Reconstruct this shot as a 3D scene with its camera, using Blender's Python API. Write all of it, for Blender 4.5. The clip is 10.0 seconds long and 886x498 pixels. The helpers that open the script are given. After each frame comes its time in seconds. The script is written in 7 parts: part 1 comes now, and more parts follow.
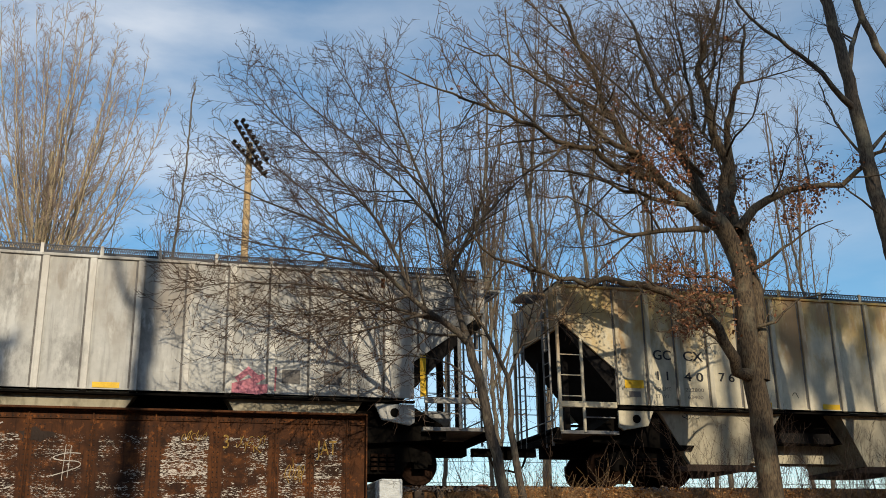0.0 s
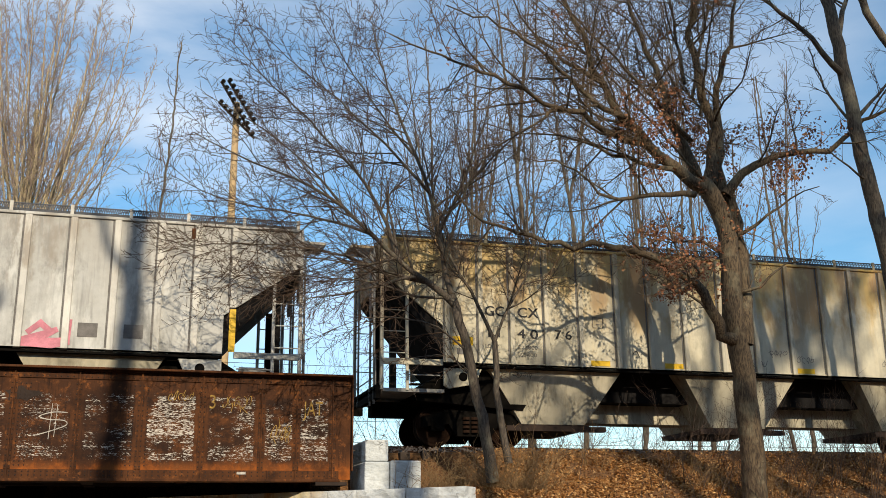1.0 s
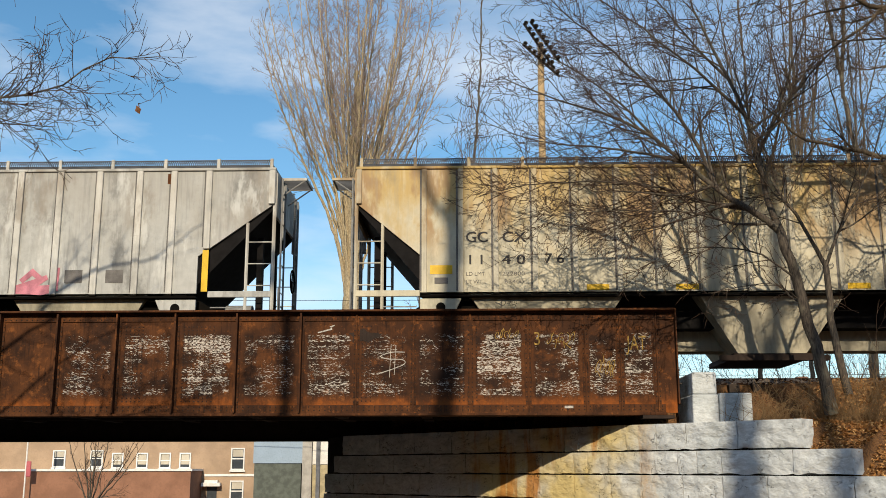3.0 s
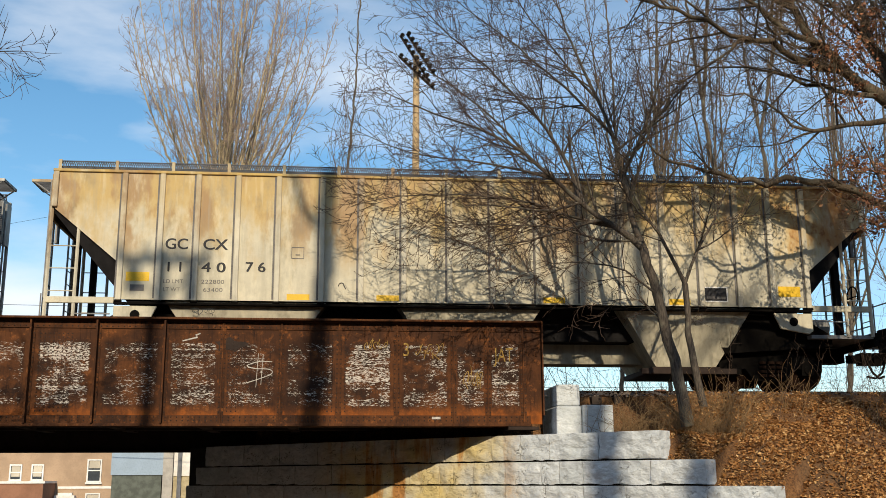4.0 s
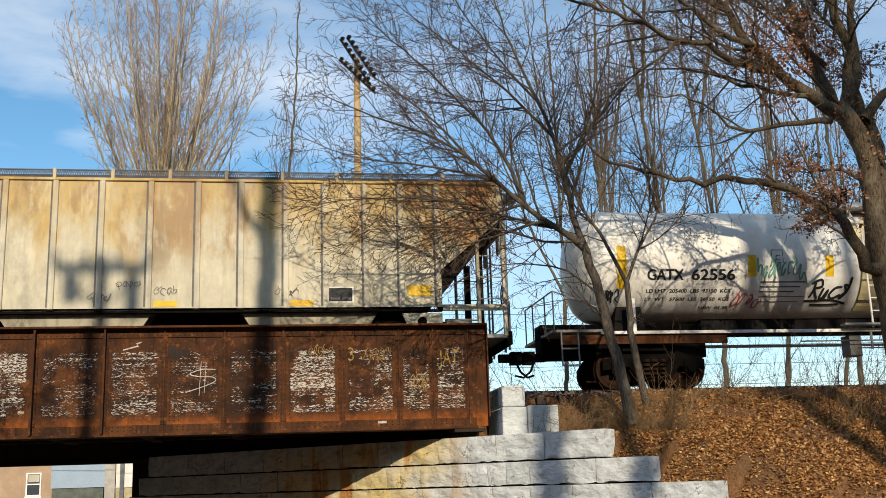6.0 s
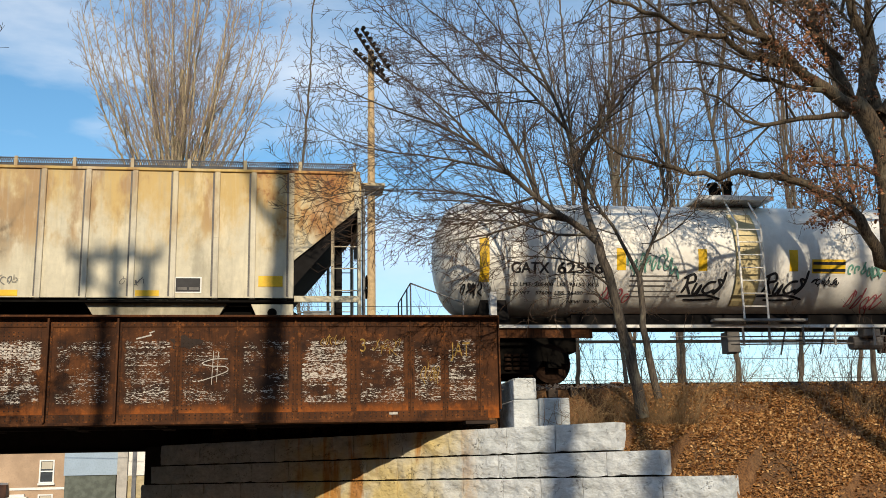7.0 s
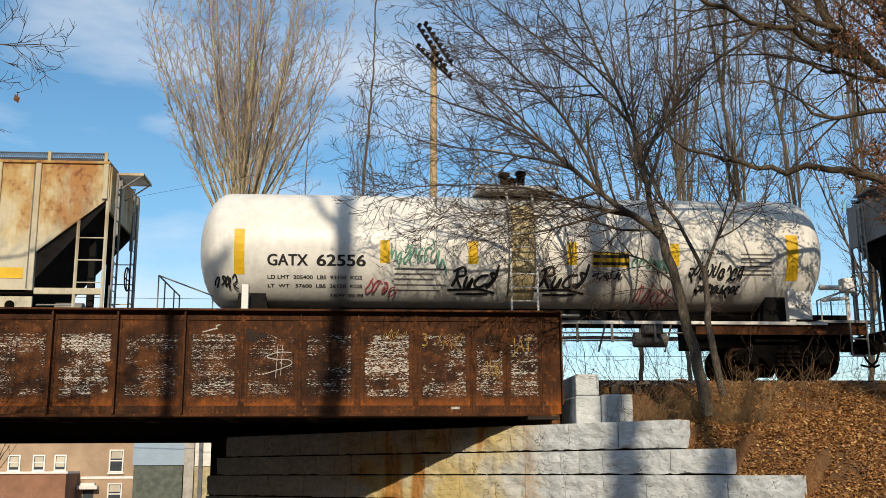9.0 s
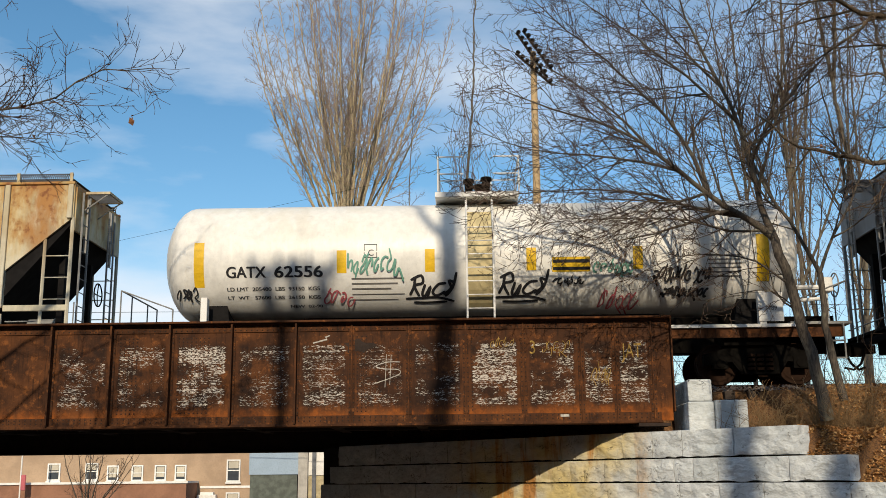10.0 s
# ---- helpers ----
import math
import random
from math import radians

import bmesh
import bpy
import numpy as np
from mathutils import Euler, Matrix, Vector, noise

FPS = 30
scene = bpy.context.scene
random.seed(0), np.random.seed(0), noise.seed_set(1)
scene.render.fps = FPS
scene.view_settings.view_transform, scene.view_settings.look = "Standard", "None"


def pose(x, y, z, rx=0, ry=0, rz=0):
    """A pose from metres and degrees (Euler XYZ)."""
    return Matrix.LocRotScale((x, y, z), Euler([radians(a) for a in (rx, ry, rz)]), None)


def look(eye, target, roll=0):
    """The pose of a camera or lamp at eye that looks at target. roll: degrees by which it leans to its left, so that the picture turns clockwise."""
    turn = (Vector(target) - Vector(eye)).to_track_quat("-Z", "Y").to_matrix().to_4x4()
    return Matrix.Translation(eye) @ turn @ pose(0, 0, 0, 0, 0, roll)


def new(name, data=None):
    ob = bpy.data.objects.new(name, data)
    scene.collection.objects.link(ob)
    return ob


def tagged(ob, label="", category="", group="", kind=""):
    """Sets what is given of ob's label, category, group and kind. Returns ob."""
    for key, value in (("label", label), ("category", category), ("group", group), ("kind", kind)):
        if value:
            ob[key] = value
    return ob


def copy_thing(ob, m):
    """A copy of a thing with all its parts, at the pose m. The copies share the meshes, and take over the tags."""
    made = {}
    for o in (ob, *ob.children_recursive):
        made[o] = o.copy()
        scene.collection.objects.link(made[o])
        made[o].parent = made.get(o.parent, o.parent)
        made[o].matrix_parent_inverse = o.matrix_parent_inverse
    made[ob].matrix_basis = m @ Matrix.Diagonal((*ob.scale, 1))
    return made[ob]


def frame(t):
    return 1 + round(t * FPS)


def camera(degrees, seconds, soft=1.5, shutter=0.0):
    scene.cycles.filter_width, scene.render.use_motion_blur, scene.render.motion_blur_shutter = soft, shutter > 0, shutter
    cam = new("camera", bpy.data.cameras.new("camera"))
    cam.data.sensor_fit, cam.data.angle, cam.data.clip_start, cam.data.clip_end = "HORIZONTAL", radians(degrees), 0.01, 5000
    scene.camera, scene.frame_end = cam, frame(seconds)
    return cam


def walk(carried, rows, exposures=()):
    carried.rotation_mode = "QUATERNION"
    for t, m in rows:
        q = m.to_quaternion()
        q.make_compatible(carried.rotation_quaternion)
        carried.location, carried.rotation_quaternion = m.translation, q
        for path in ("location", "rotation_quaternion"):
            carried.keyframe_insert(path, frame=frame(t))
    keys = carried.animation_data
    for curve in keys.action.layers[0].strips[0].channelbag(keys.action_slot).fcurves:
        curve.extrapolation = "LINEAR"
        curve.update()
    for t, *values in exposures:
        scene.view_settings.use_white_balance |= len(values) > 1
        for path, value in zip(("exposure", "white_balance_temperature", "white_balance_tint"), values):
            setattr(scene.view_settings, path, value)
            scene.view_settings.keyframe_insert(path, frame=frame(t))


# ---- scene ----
# The camera stands on the verge and is turned by hand.
EYE = 2.2
cam = camera(46.56, 10.0, 0.5)
ROWS = [
    (0.0, -15.48, 17.59, 0.88), (0.5, -17.66, 17.24, 0.41), (1.0, -16.29, 15.5, 0.62),
    (1.5, -6.51, 15.45, 0.71), (2.0, 1.16, 13.64, 0.52), (2.2, 2.6, 12.23, 0.44),
    (3.3, -0.39, 12.03, -0.53), (3.5, -3.14, 12.19, -0.15), (4.0, -5.82, 12.6, 0.27),
    (4.5, -6.33, 12.71, 1.16), (5.0, -7.26, 12.78, 1.49), (5.5, -8.71, 12.76, 1.87),
    (7.0, -8.11, 12.29, 1.2), (7.5, -7.22, 11.85, 0.73), (8.0, -6.44, 11.98, 0.64),
    (8.5, -5.62, 12.01, 0.49), (9.0, -4.76, 12.06, 0.34), (9.5, -2.78, 12.04, 0.39),
    (10.0, 1.25, 12.55, 0.59),
]
walk(cam, [(t, pose(0, 0, EYE, 90 + pitch, roll, yaw)) for t, yaw, pitch, roll in ROWS],
     exposures=[(0.0, -0.32), (0.5, -0.18), (1.0, -0.07), (1.5, -0.10), (2.0, -0.22), (3.5, -0.22), (4.5, -0.15), (7.5, -0.12), (8.5, -0.21), (9.0, -0.29), (10.0, -0.33)])

# ---- light: low winter sun over the camera's left shoulder, blue sky with thin cloud ----
SUN_EL, SUN_AZ = 25.5, 0.0          # degrees; azimuth from straight behind, towards the left
to_sun = Vector((-math.sin(radians(SUN_AZ)) * math.cos(radians(SUN_EL)), -math.cos(radians(SUN_AZ)) * math.cos(radians(SUN_EL)), math.sin(radians(SUN_EL))))
sun = new("sun", bpy.data.lights.new("sun", "SUN"))
sun.data.energy, sun.data.angle, sun.data.color = 5.0, radians(0.53), (1.0, 0.85, 0.64)
sun.matrix_world = look((0, 0, 60), Vector((0, 0, 60)) - to_sun)

world = bpy.data.worlds.new("sky")
scene.world = world
world.use_nodes = True
wn, wl = world.node_tree.nodes, world.node_tree.links
wn.clear()
w_out = wn.new("ShaderNodeOutputWorld")
w_bg = wn.new("ShaderNodeBackground")
w_sky = wn.new("ShaderNodeTexSky")
w_sky.sky_type, w_sky.sun_disc = "NISHITA", False
w_sky.sun_elevation, w_sky.sun_rotation = radians(SUN_EL), radians(180 + SUN_AZ)
w_sky.ozone_density, w_sky.dust_density = 2.0, 0.15
w_bg.inputs["Strength"].default_value = 0.086
w_co = wn.new("ShaderNodeTexCoord")
w_map = wn.new("ShaderNodeMapping")
w_map.inputs["Scale"].default_value = (1.0, 1.0, 3.2)
w_map.inputs["Location"].default_value = (0.35, 0.2, 0.1)
w_noise = wn.new("ShaderNodeTexNoise")
w_noise.inputs["Scale"].default_value = 2.6
w_noise.inputs["Detail"].default_value = 7
w_noise.inputs["Roughness"].default_value = 0.52
w_ramp = wn.new("ShaderNodeValToRGB")
w_ramp.color_ramp.elements[0].position, w_ramp.color_ramp.elements[1].position = 0.40, 0.68
w_mix = wn.new("ShaderNodeMix")
w_mix.data_type = "RGBA"
w_mix.inputs[7].default_value = (13.4, 13.8, 14.4, 1)
wl.new(w_co.outputs["Generated"], w_map.inputs["Vector"])
wl.new(w_map.outputs["Vector"], w_noise.inputs["Vector"])
wl.new(w_noise.outputs["Fac"], w_ramp.inputs["Fac"])
w_sep = wn.new("ShaderNodeSeparateXYZ")
wl.new(w_co.outputs["Generated"], w_sep.inputs[0])
w_side = wn.new("ShaderNodeMapRange")          # the cloud thins out towards the east
w_side.interpolation_type = "SMOOTHSTEP"
w_side.inputs[1].default_value, w_side.inputs[2].default_value = 0.30, -0.20
w_side.inputs[3].default_value, w_side.inputs[4].default_value = 0.3, 1.0
wl.new(w_sep.outputs[0], w_side.inputs[0])
w_thin = wn.new("ShaderNodeMath")
w_thin.operation = "MULTIPLY"
wl.new(w_ramp.outputs["Color"], w_thin.inputs[0])
wl.new(w_side.outputs[0], w_thin.inputs[1])
wl.new(w_thin.outputs[0], w_mix.inputs[0])
w_sat = wn.new("ShaderNodeHueSaturation")
w_sat.inputs["Hue"].default_value = 0.491
w_sat.inputs["Saturation"].default_value, w_sat.inputs["Value"].default_value = 1.2, 1.9
wl.new(w_sky.outputs["Color"], w_sat.inputs["Color"])
wl.new(w_sat.outputs["Color"], w_mix.inputs[6])
wl.new(w_mix.outputs[2], w_bg.inputs["Color"])
wl.new(w_bg.outputs[0], w_out.inputs["Surface"])

# ---- materials ----
class Nodes:
    """A small builder for node materials."""

    def __init__(self, name, rough=0.8, metal=0.0):
        self.m = bpy.data.materials.new(name)
        self.m.use_nodes = True
        self.t = self.m.node_tree
        self.b = self.t.nodes["Principled BSDF"]
        self.b.inputs["Roughness"].default_value = rough
        self.b.inputs["Metallic"].default_value = metal
        self.b.inputs["Specular IOR Level"].default_value = 0.3

    def n(self, kind, **values):
        node = self.t.nodes.new("ShaderNode" + kind)
        for key, value in values.items():
            node.inputs[key].default_value = value
        return node

    def link(self, a, b):
        self.t.links.new(a, b)

    def coords(self, scale=(1, 1, 1), which="Object"):
        c, m = self.n("TexCoord"), self.n("Mapping")
        m.inputs["Scale"].default_value = scale
        self.link(c.outputs[which], m.inputs["Vector"])
        return m.outputs["Vector"]

    def noise(self, scale, at=None, detail=5, rough=0.6, shift=None):
        node = self.n("TexNoise", Scale=scale, Detail=detail, Roughness=rough)
        if at is not None:
            self.link(at, node.inputs["Vector"])
        return node.outputs["Fac"]

    def ramp(self, fac, lo, hi):
        node = self.n("MapRange")
        node.inputs[1].default_value, node.inputs[2].default_value = lo, hi
        node.interpolation_type = "SMOOTHSTEP"
        self.link(fac, node.inputs[0])
        return node.outputs[0]

    def math(self, op, a, b):
        node = self.n("Math")
        node.operation = op
        for i, v in enumerate((a, b)):
            if isinstance(v, (int, float)):
                node.inputs[i].default_value = v
            else:
                self.link(v, node.inputs[i])
        return node.outputs[0]

    def mix(self, fac, a, b):
        node = self.n("Mix")
        node.data_type = "RGBA"
        for i, v in ((0, fac), (6, a), (7, b)):
            if isinstance(v, (int, float)):
                node.inputs[i].default_value = v
            elif isinstance(v, tuple):
                node.inputs[i].default_value = (*v, 1)
            else:
                self.link(v, node.inputs[i])
        return node.outputs[2]

    def spot(self, scale=(1, 1, 1)):
        """The place in the world, for what stands still."""
        m = self.n("Mapping")
        m.inputs["Scale"].default_value = scale
        self.link(self.n("NewGeometry").outputs["Position"], m.inputs["Vector"])
        return m.outputs["Vector"]

    def axis(self, vec, i):
        node = self.n("SeparateXYZ")
        self.link(vec, node.inputs[0])
        return node.outputs[i]

    def random(self):
        return self.n("ObjectInfo").outputs["Random"]

    def island(self):
        return self.n("NewGeometry").outputs["Random Per Island"]

    def done(self, colour, bump=None, strength=0.3, dist=0.02):
        if isinstance(colour, tuple):
            self.b.inputs["Base Color"].default_value = (*colour, 1)
        else:
            self.link(colour, self.b.inputs["Base Color"])
        if bump is not None:
            node = self.n("Bump", Strength=strength, Distance=dist)
            self.link(bump, node.inputs["Height"])
            self.link(node.outputs[0], self.b.inputs["Normal"])
        return self.m


def plain(name, c, rough=0.7, metal=0.0, vary=0.35, scale=4.0, gloss=0.3):
    """One colour with grain and grime at two scales."""
    k = Nodes(name, rough, metal)
    k.b.inputs["Specular IOR Level"].default_value = gloss
    at = k.coords()
    big, fine = k.noise(scale, at), k.noise(scale * 12, at, 3)
    dark = tuple(v * (1 - vary) for v in c)
    col = k.mix(k.ramp(big, 0.35, 0.65), c, dark)
    col = k.mix(k.math("MULTIPLY", k.ramp(fine, 0.45, 0.75), 0.4), col, tuple(v * 0.6 for v in c))
    return k.done(col, fine, 0.25, 0.004)


def rusty_steel(name, base, chalk):
    """Riveted girder plate: brown rust, orange bleeding low down, soot, flaking pale paint in the middle of a plate."""
    k = Nodes(name, 0.85)
    k.b.inputs["Specular IOR Level"].default_value = 0.15
    at = k.coords()
    big, mid, fine = k.noise(1.3, k.spot()), k.noise(7, k.spot(), 6, 0.7), k.noise(55, at, 3)
    drip = k.noise(3, k.spot((7, 7, 0.6)))
    col = k.mix(k.ramp(big, 0.38, 0.62), base, (0.10, 0.038, 0.014))
    col = k.mix(k.math("MULTIPLY", k.ramp(mid, 0.52, 0.72), 0.75), col, (0.24, 0.085, 0.024))
    col = k.mix(k.math("MULTIPLY", k.ramp(drip, 0.5, 0.75), 0.8), col, (0.018, 0.010, 0.007))
    z = k.axis(at, 2)
    low = k.ramp(k.math("ADD", z, k.math("MULTIPLY", mid, 0.7)), -0.30, -0.75)
    col = k.mix(k.math("MULTIPLY", low, 0.85), col, (0.36, 0.10, 0.016))
    soot = k.noise(1.5, k.spot((1.1, 1.1, 1.0)), 5, 0.6)
    col = k.mix(k.math("MULTIPLY", k.ramp(soot, 0.50, 0.68), 0.55), col, (0.014, 0.008, 0.006))
    if chalk:
        gen = k.coords((1, 1, 1), "Generated")
        gx, gz = k.axis(gen, 0), k.axis(gen, 2)
        inx = k.ramp(k.math("ABSOLUTE", k.math("SUBTRACT", gx, 0.5), 0), 0.44, 0.36)
        inz = k.ramp(k.math("ABSOLUTE", k.math("SUBTRACT", gz, 0.48), 0), 0.36, 0.28)
        flake = k.math("ADD", k.math("MULTIPLY", k.noise(8, k.spot((2.0, 2.0, 7.5)), 5, 0.75), 0.8), k.math("MULTIPLY", k.noise(1.0, k.spot((0.35, 0.35, 26)), 2, 0.5), 0.2))
        patch = k.noise(1.6, k.spot((1, 1, 1.2)), 5, 0.7)
        under = k.math("MULTIPLY", k.math("MULTIPLY", inx, inz), k.ramp(k.noise(2.3, k.spot((1, 1, 1.6)), 5, 0.7), 0.40, 0.60))
        col = k.mix(k.math("MULTIPLY", under, 0.75), col, (0.016, 0.010, 0.008))
        amount = k.math("MULTIPLY", k.math("MULTIPLY", inx, inz), k.ramp(patch, 0.28, 0.54))
        amount = k.math("MULTIPLY", amount, k.math("ADD", 0.74, k.math("MULTIPLY", k.random(), 0.30)))
        cut = k.math("SUBTRACT", 0.74, k.math("MULTIPLY", amount, 0.243))
        spot = k.ramp(k.math("SUBTRACT", flake, cut), 0.0, 0.05)
        col = k.mix(k.math("MULTIPLY", spot, 0.82), col, (0.66, 0.62, 0.55))
    return k.done(col, k.math("ADD", mid, fine), 0.5, 0.01)


def car_paint(name, base, stain, stain_top, amount, rough=0.6, panel=0.98, end_rust=None, run=0.45, grime=0.0):
    """Old car paint: rust and dirt that bleed down from the roof, streaks and soot."""
    k = Nodes(name, rough)
    at = k.coords()
    z = k.axis(at, 2)
    blot = k.noise(1.25, k.coords((1.25, 1, 0.6)), 5, 0.62)
    streak = k.noise(2.4, k.coords((3.4, 3.4, 0.22)), 5)
    mid, fine = k.noise(5, at), k.noise(40, at, 3)
    top = k.ramp(k.math("ADD", z, k.math("MULTIPLY", k.math("SUBTRACT", blot, 0.5), 5.0)), 2.7, 4.4)
    col = k.mix(k.ramp(mid, 0.3, 0.75), base, tuple(v * 0.84 for v in base))
    col = k.mix(k.math("MULTIPLY", top, amount), col, stain)
    # every panel has weathered differently
    own = k.ramp(k.noise(0.9 / panel, k.coords((1, 0, 0.12)), 2, 0.6), 0.3, 0.7)
    spot = k.math("MULTIPLY", k.ramp(k.math("ADD", blot, k.math("MULTIPLY", k.math("SUBTRACT", own, 0.5), 0.22)), 0.46, 0.62), k.ramp(k.math("ADD", z, own), 3.2, 4.5))
    col = k.mix(k.math("MULTIPLY", spot, amount), col, stain_top)
    col = k.mix(k.math("MULTIPLY", k.ramp(streak, 0.48, 0.72), run), col, tuple(v * 0.5 for v in base))
    col = k.mix(k.math("MULTIPLY", k.ramp(streak, 0.42, 0.30), 0.25), col, tuple(min(1, v * 1.25) for v in base))
    col = k.mix(k.math("MULTIPLY", k.ramp(fine, 0.6, 0.8), 0.25), col, (0.16, 0.10, 0.06))
    col = k.mix(k.math("MULTIPLY", own, 0.16), col, tuple(v * 0.55 for v in base))
    col = k.mix(k.math("MULTIPLY", k.random(), 0.10), col, (0.70, 0.66, 0.56))
    if grime:
        smudge = k.noise(1.1, k.coords((1.0, 1.0, 0.55)), 6, 0.68)
        col = k.mix(k.math("MULTIPLY", k.ramp(smudge, 0.50, 0.68), grime), col, tuple(v * 0.32 for v in base))
        wash = k.noise(1.7, k.coords((1.3, 1.3, 0.4)), 5, 0.65)
        col = k.mix(k.math("MULTIPLY", k.ramp(wash, 0.53, 0.66), grime * 0.8), col, tuple(min(0.8, v * 1.35) for v in base))
    scrape = k.ramp(k.noise(1.6, k.coords((0.5, 0.5, 6)), 6, 0.7), 0.66, 0.74)
    col = k.mix(k.math("MULTIPLY", scrape, 0.35), col, (0.20, 0.15, 0.10))
    if end_rust:
        gone = k.math("MULTIPLY", k.ramp(k.math("ADD", k.axis(at, 0), k.math("MULTIPLY", mid, 1.2)), end_rust, end_rust + 1.2), k.ramp(k.math("ADD", k.math("MULTIPLY", z, 0.6), k.math("MULTIPLY", blot, 3.4)), 3.8, 4.5))
        col = k.mix(k.math("MULTIPLY", gone, 0.95), col, (0.36, 0.165, 0.04))
        col = k.mix(k.math("MULTIPLY", gone, k.ramp(mid, 0.5, 0.65)), col, (0.20, 0.07, 0.018))
    return k.done(col, k.math("ADD", k.math("MULTIPLY", mid, 2.0), fine), 0.12, 0.01)


def stone_mat(name):
    """Split granite: pale, bluish, chipped, with ochre iron stains running down below the girder's end."""
    k = Nodes(name, 0.9)
    k.b.inputs["Specular IOR Level"].default_value = 0.15
    at = k.spot()
    big, mid, fine = k.noise(1.4, at, 4), k.noise(7, at, 6, 0.7), k.noise(70, at, 3)
    rnd = k.random()
    col = k.mix(k.ramp(mid, 0.35, 0.65), (0.66, 0.69, 0.69), (0.53, 0.56, 0.57))
    col = k.mix(k.math("MULTIPLY", k.ramp(big, 0.42, 0.66), 0.5), col, (0.40, 0.44, 0.45))
    col = k.mix(k.math("MULTIPLY", rnd, 0.3), col, (0.44, 0.45, 0.44))
    col = k.mix(k.math("MULTIPLY", k.ramp(fine, 0.55, 0.75), 0.35), col, (0.27, 0.26, 0.24))
    # dark chips and scratches in the split faces
    chip = k.noise(3.2, k.spot((1.5, 1.5, 2.2)), 5, 0.52)
    scar = k.ramp(k.math("ABSOLUTE", k.math("SUBTRACT", chip, 0.5), 0), 0.012, 0.0)
    some = k.ramp(k.noise(2.3, at, 3), 0.52, 0.62)
    scar = k.math("MULTIPLY", scar, some)
    pos = k.n("SeparateXYZ")
    k.link(at, pos.inputs[0])
    stain = k.noise(1.0, k.spot((2.3, 0.0, 0.30)), 5, 0.6)
    wide = k.noise(0.9, k.spot((1.2, 1.2, 1.3)), 3, 0.5)
    near = k.math("MULTIPLY", k.ramp(k.math("ADD", pos.outputs[0], k.math("MULTIPLY", mid, 0.8)), 4.4, 3.3), k.ramp(pos.outputs[0], -0.9, 0.6))
    col = k.mix(k.math("MULTIPLY", near, k.ramp(wide, 0.18, 0.62)), col, (0.62, 0.50, 0.23))
    col = k.mix(k.math("MULTIPLY", k.math("MULTIPLY", near, k.ramp(stain, 0.50, 0.62)), 0.9), col, (0.45, 0.20, 0.045))
    col = k.mix(k.math("MULTIPLY", scar, 0.75), col, (0.12, 0.115, 0.10))
    height = k.math("SUBTRACT", k.math("ADD", k.math("MULTIPLY", chip, 1.6), k.math("MULTIPLY", fine, 0.08)), scar)
    return k.done(col, height, 0.85, 0.05)


def bark(name, lit, dark, lichen=0.0):
    k = Nodes(name, 0.9)
    at = k.coords()
    ridge, mid = k.noise(9, k.coords((5, 5, 0.8)), 4), k.noise(3.0, at)
    col = k.mix(k.ramp(ridge, 0.35, 0.65), lit, dark)
    if lichen:
        col = k.mix(k.math("MULTIPLY", k.ramp(mid, 0.5, 0.65), lichen), col, (0.30, 0.29, 0.20))
    return k.done(col, ridge, 0.6, 0.02)


def ground_mat(name):
    k = Nodes(name, 0.95)
    at = k.coords()
    big, mid, fine = k.noise(0.5, at), k.noise(4, at), k.noise(26, at, 5, 0.7)
    col = k.mix(k.ramp(fine, 0.35, 0.65), (0.24, 0.115, 0.042), (0.07, 0.035, 0.017))
    col = k.mix(k.math("MULTIPLY", k.ramp(mid, 0.45, 0.7), 0.6), col, (0.30, 0.16, 0.07))
    col = k.mix(k.math("MULTIPLY", k.ramp(big, 0.5, 0.7), 0.5), col, (0.12, 0.08, 0.045))
    return k.done(col, fine, 0.8, 0.05)


def leaf_mat(name, a, b, c):
    k = Nodes(name, 0.75)
    r = k.island()
    col = k.mix(k.ramp(r, 0.0, 0.6), a, b)
    col = k.mix(k.ramp(r, 0.6, 1.0), col, c)
    return k.done(col)


M_RUST = rusty_steel("rusted_plate", (0.050, 0.021, 0.010), False)
M_RUST_PLATE = rusty_steel("rusted_plate_flaking_paint", (0.056, 0.024, 0.012), True)
M_RUST_DARK = plain("sooty_rusted_steel", (0.035, 0.022, 0.016), 0.85)
M_STONE = stone_mat("split_granite")
M_MORTAR = plain("dark_open_joints", (0.035, 0.032, 0.028), 0.95, gloss=0.1)
M_CONCRETE = plain("weathered_concrete", (0.46, 0.44, 0.40), 0.9, 0, 0.3, 2.5)
M_GREY = car_paint("grey_car_paint", (0.47, 0.475, 0.45), (0.33, 0.31, 0.27), (0.20, 0.16, 0.115), 0.6, 0.6, 0.98, None, 0.75, 0.75)
# grey paint with the sun on the posts mixed in; pale brackets share it
M_GREY_LIGHTENED = car_paint("grey_lit_posts_pale_fittings", (0.60, 0.59, 0.54), (0.46, 0.43, 0.37), (0.25, 0.19, 0.13), 0.6, 0.6, 0.98, None, 0.6, 0.5)
M_BUFF = car_paint("buff_car_paint_rusting", (0.57, 0.525, 0.385), (0.47, 0.315, 0.085), (0.31, 0.165, 0.04), 1.0, 0.6, 0.93, 7.2, 0.4, 0.4)
# the same for the buff car: sunlight on its posts lightens the colour
M_BUFF_LIGHTENED = car_paint("buff_lit_posts_pale_fittings", (0.58, 0.54, 0.42), (0.42, 0.31, 0.13), (0.26, 0.14, 0.05), 0.7, 0.6, 0.93, None, 0.5, 0.35)
M_BAY = car_paint("dirty_bay_paint", (0.44, 0.40, 0.29), (0.34, 0.28, 0.17), (0.20, 0.12, 0.05), 0.6, 0.75, 0.98, None, 0.7, 0.7)
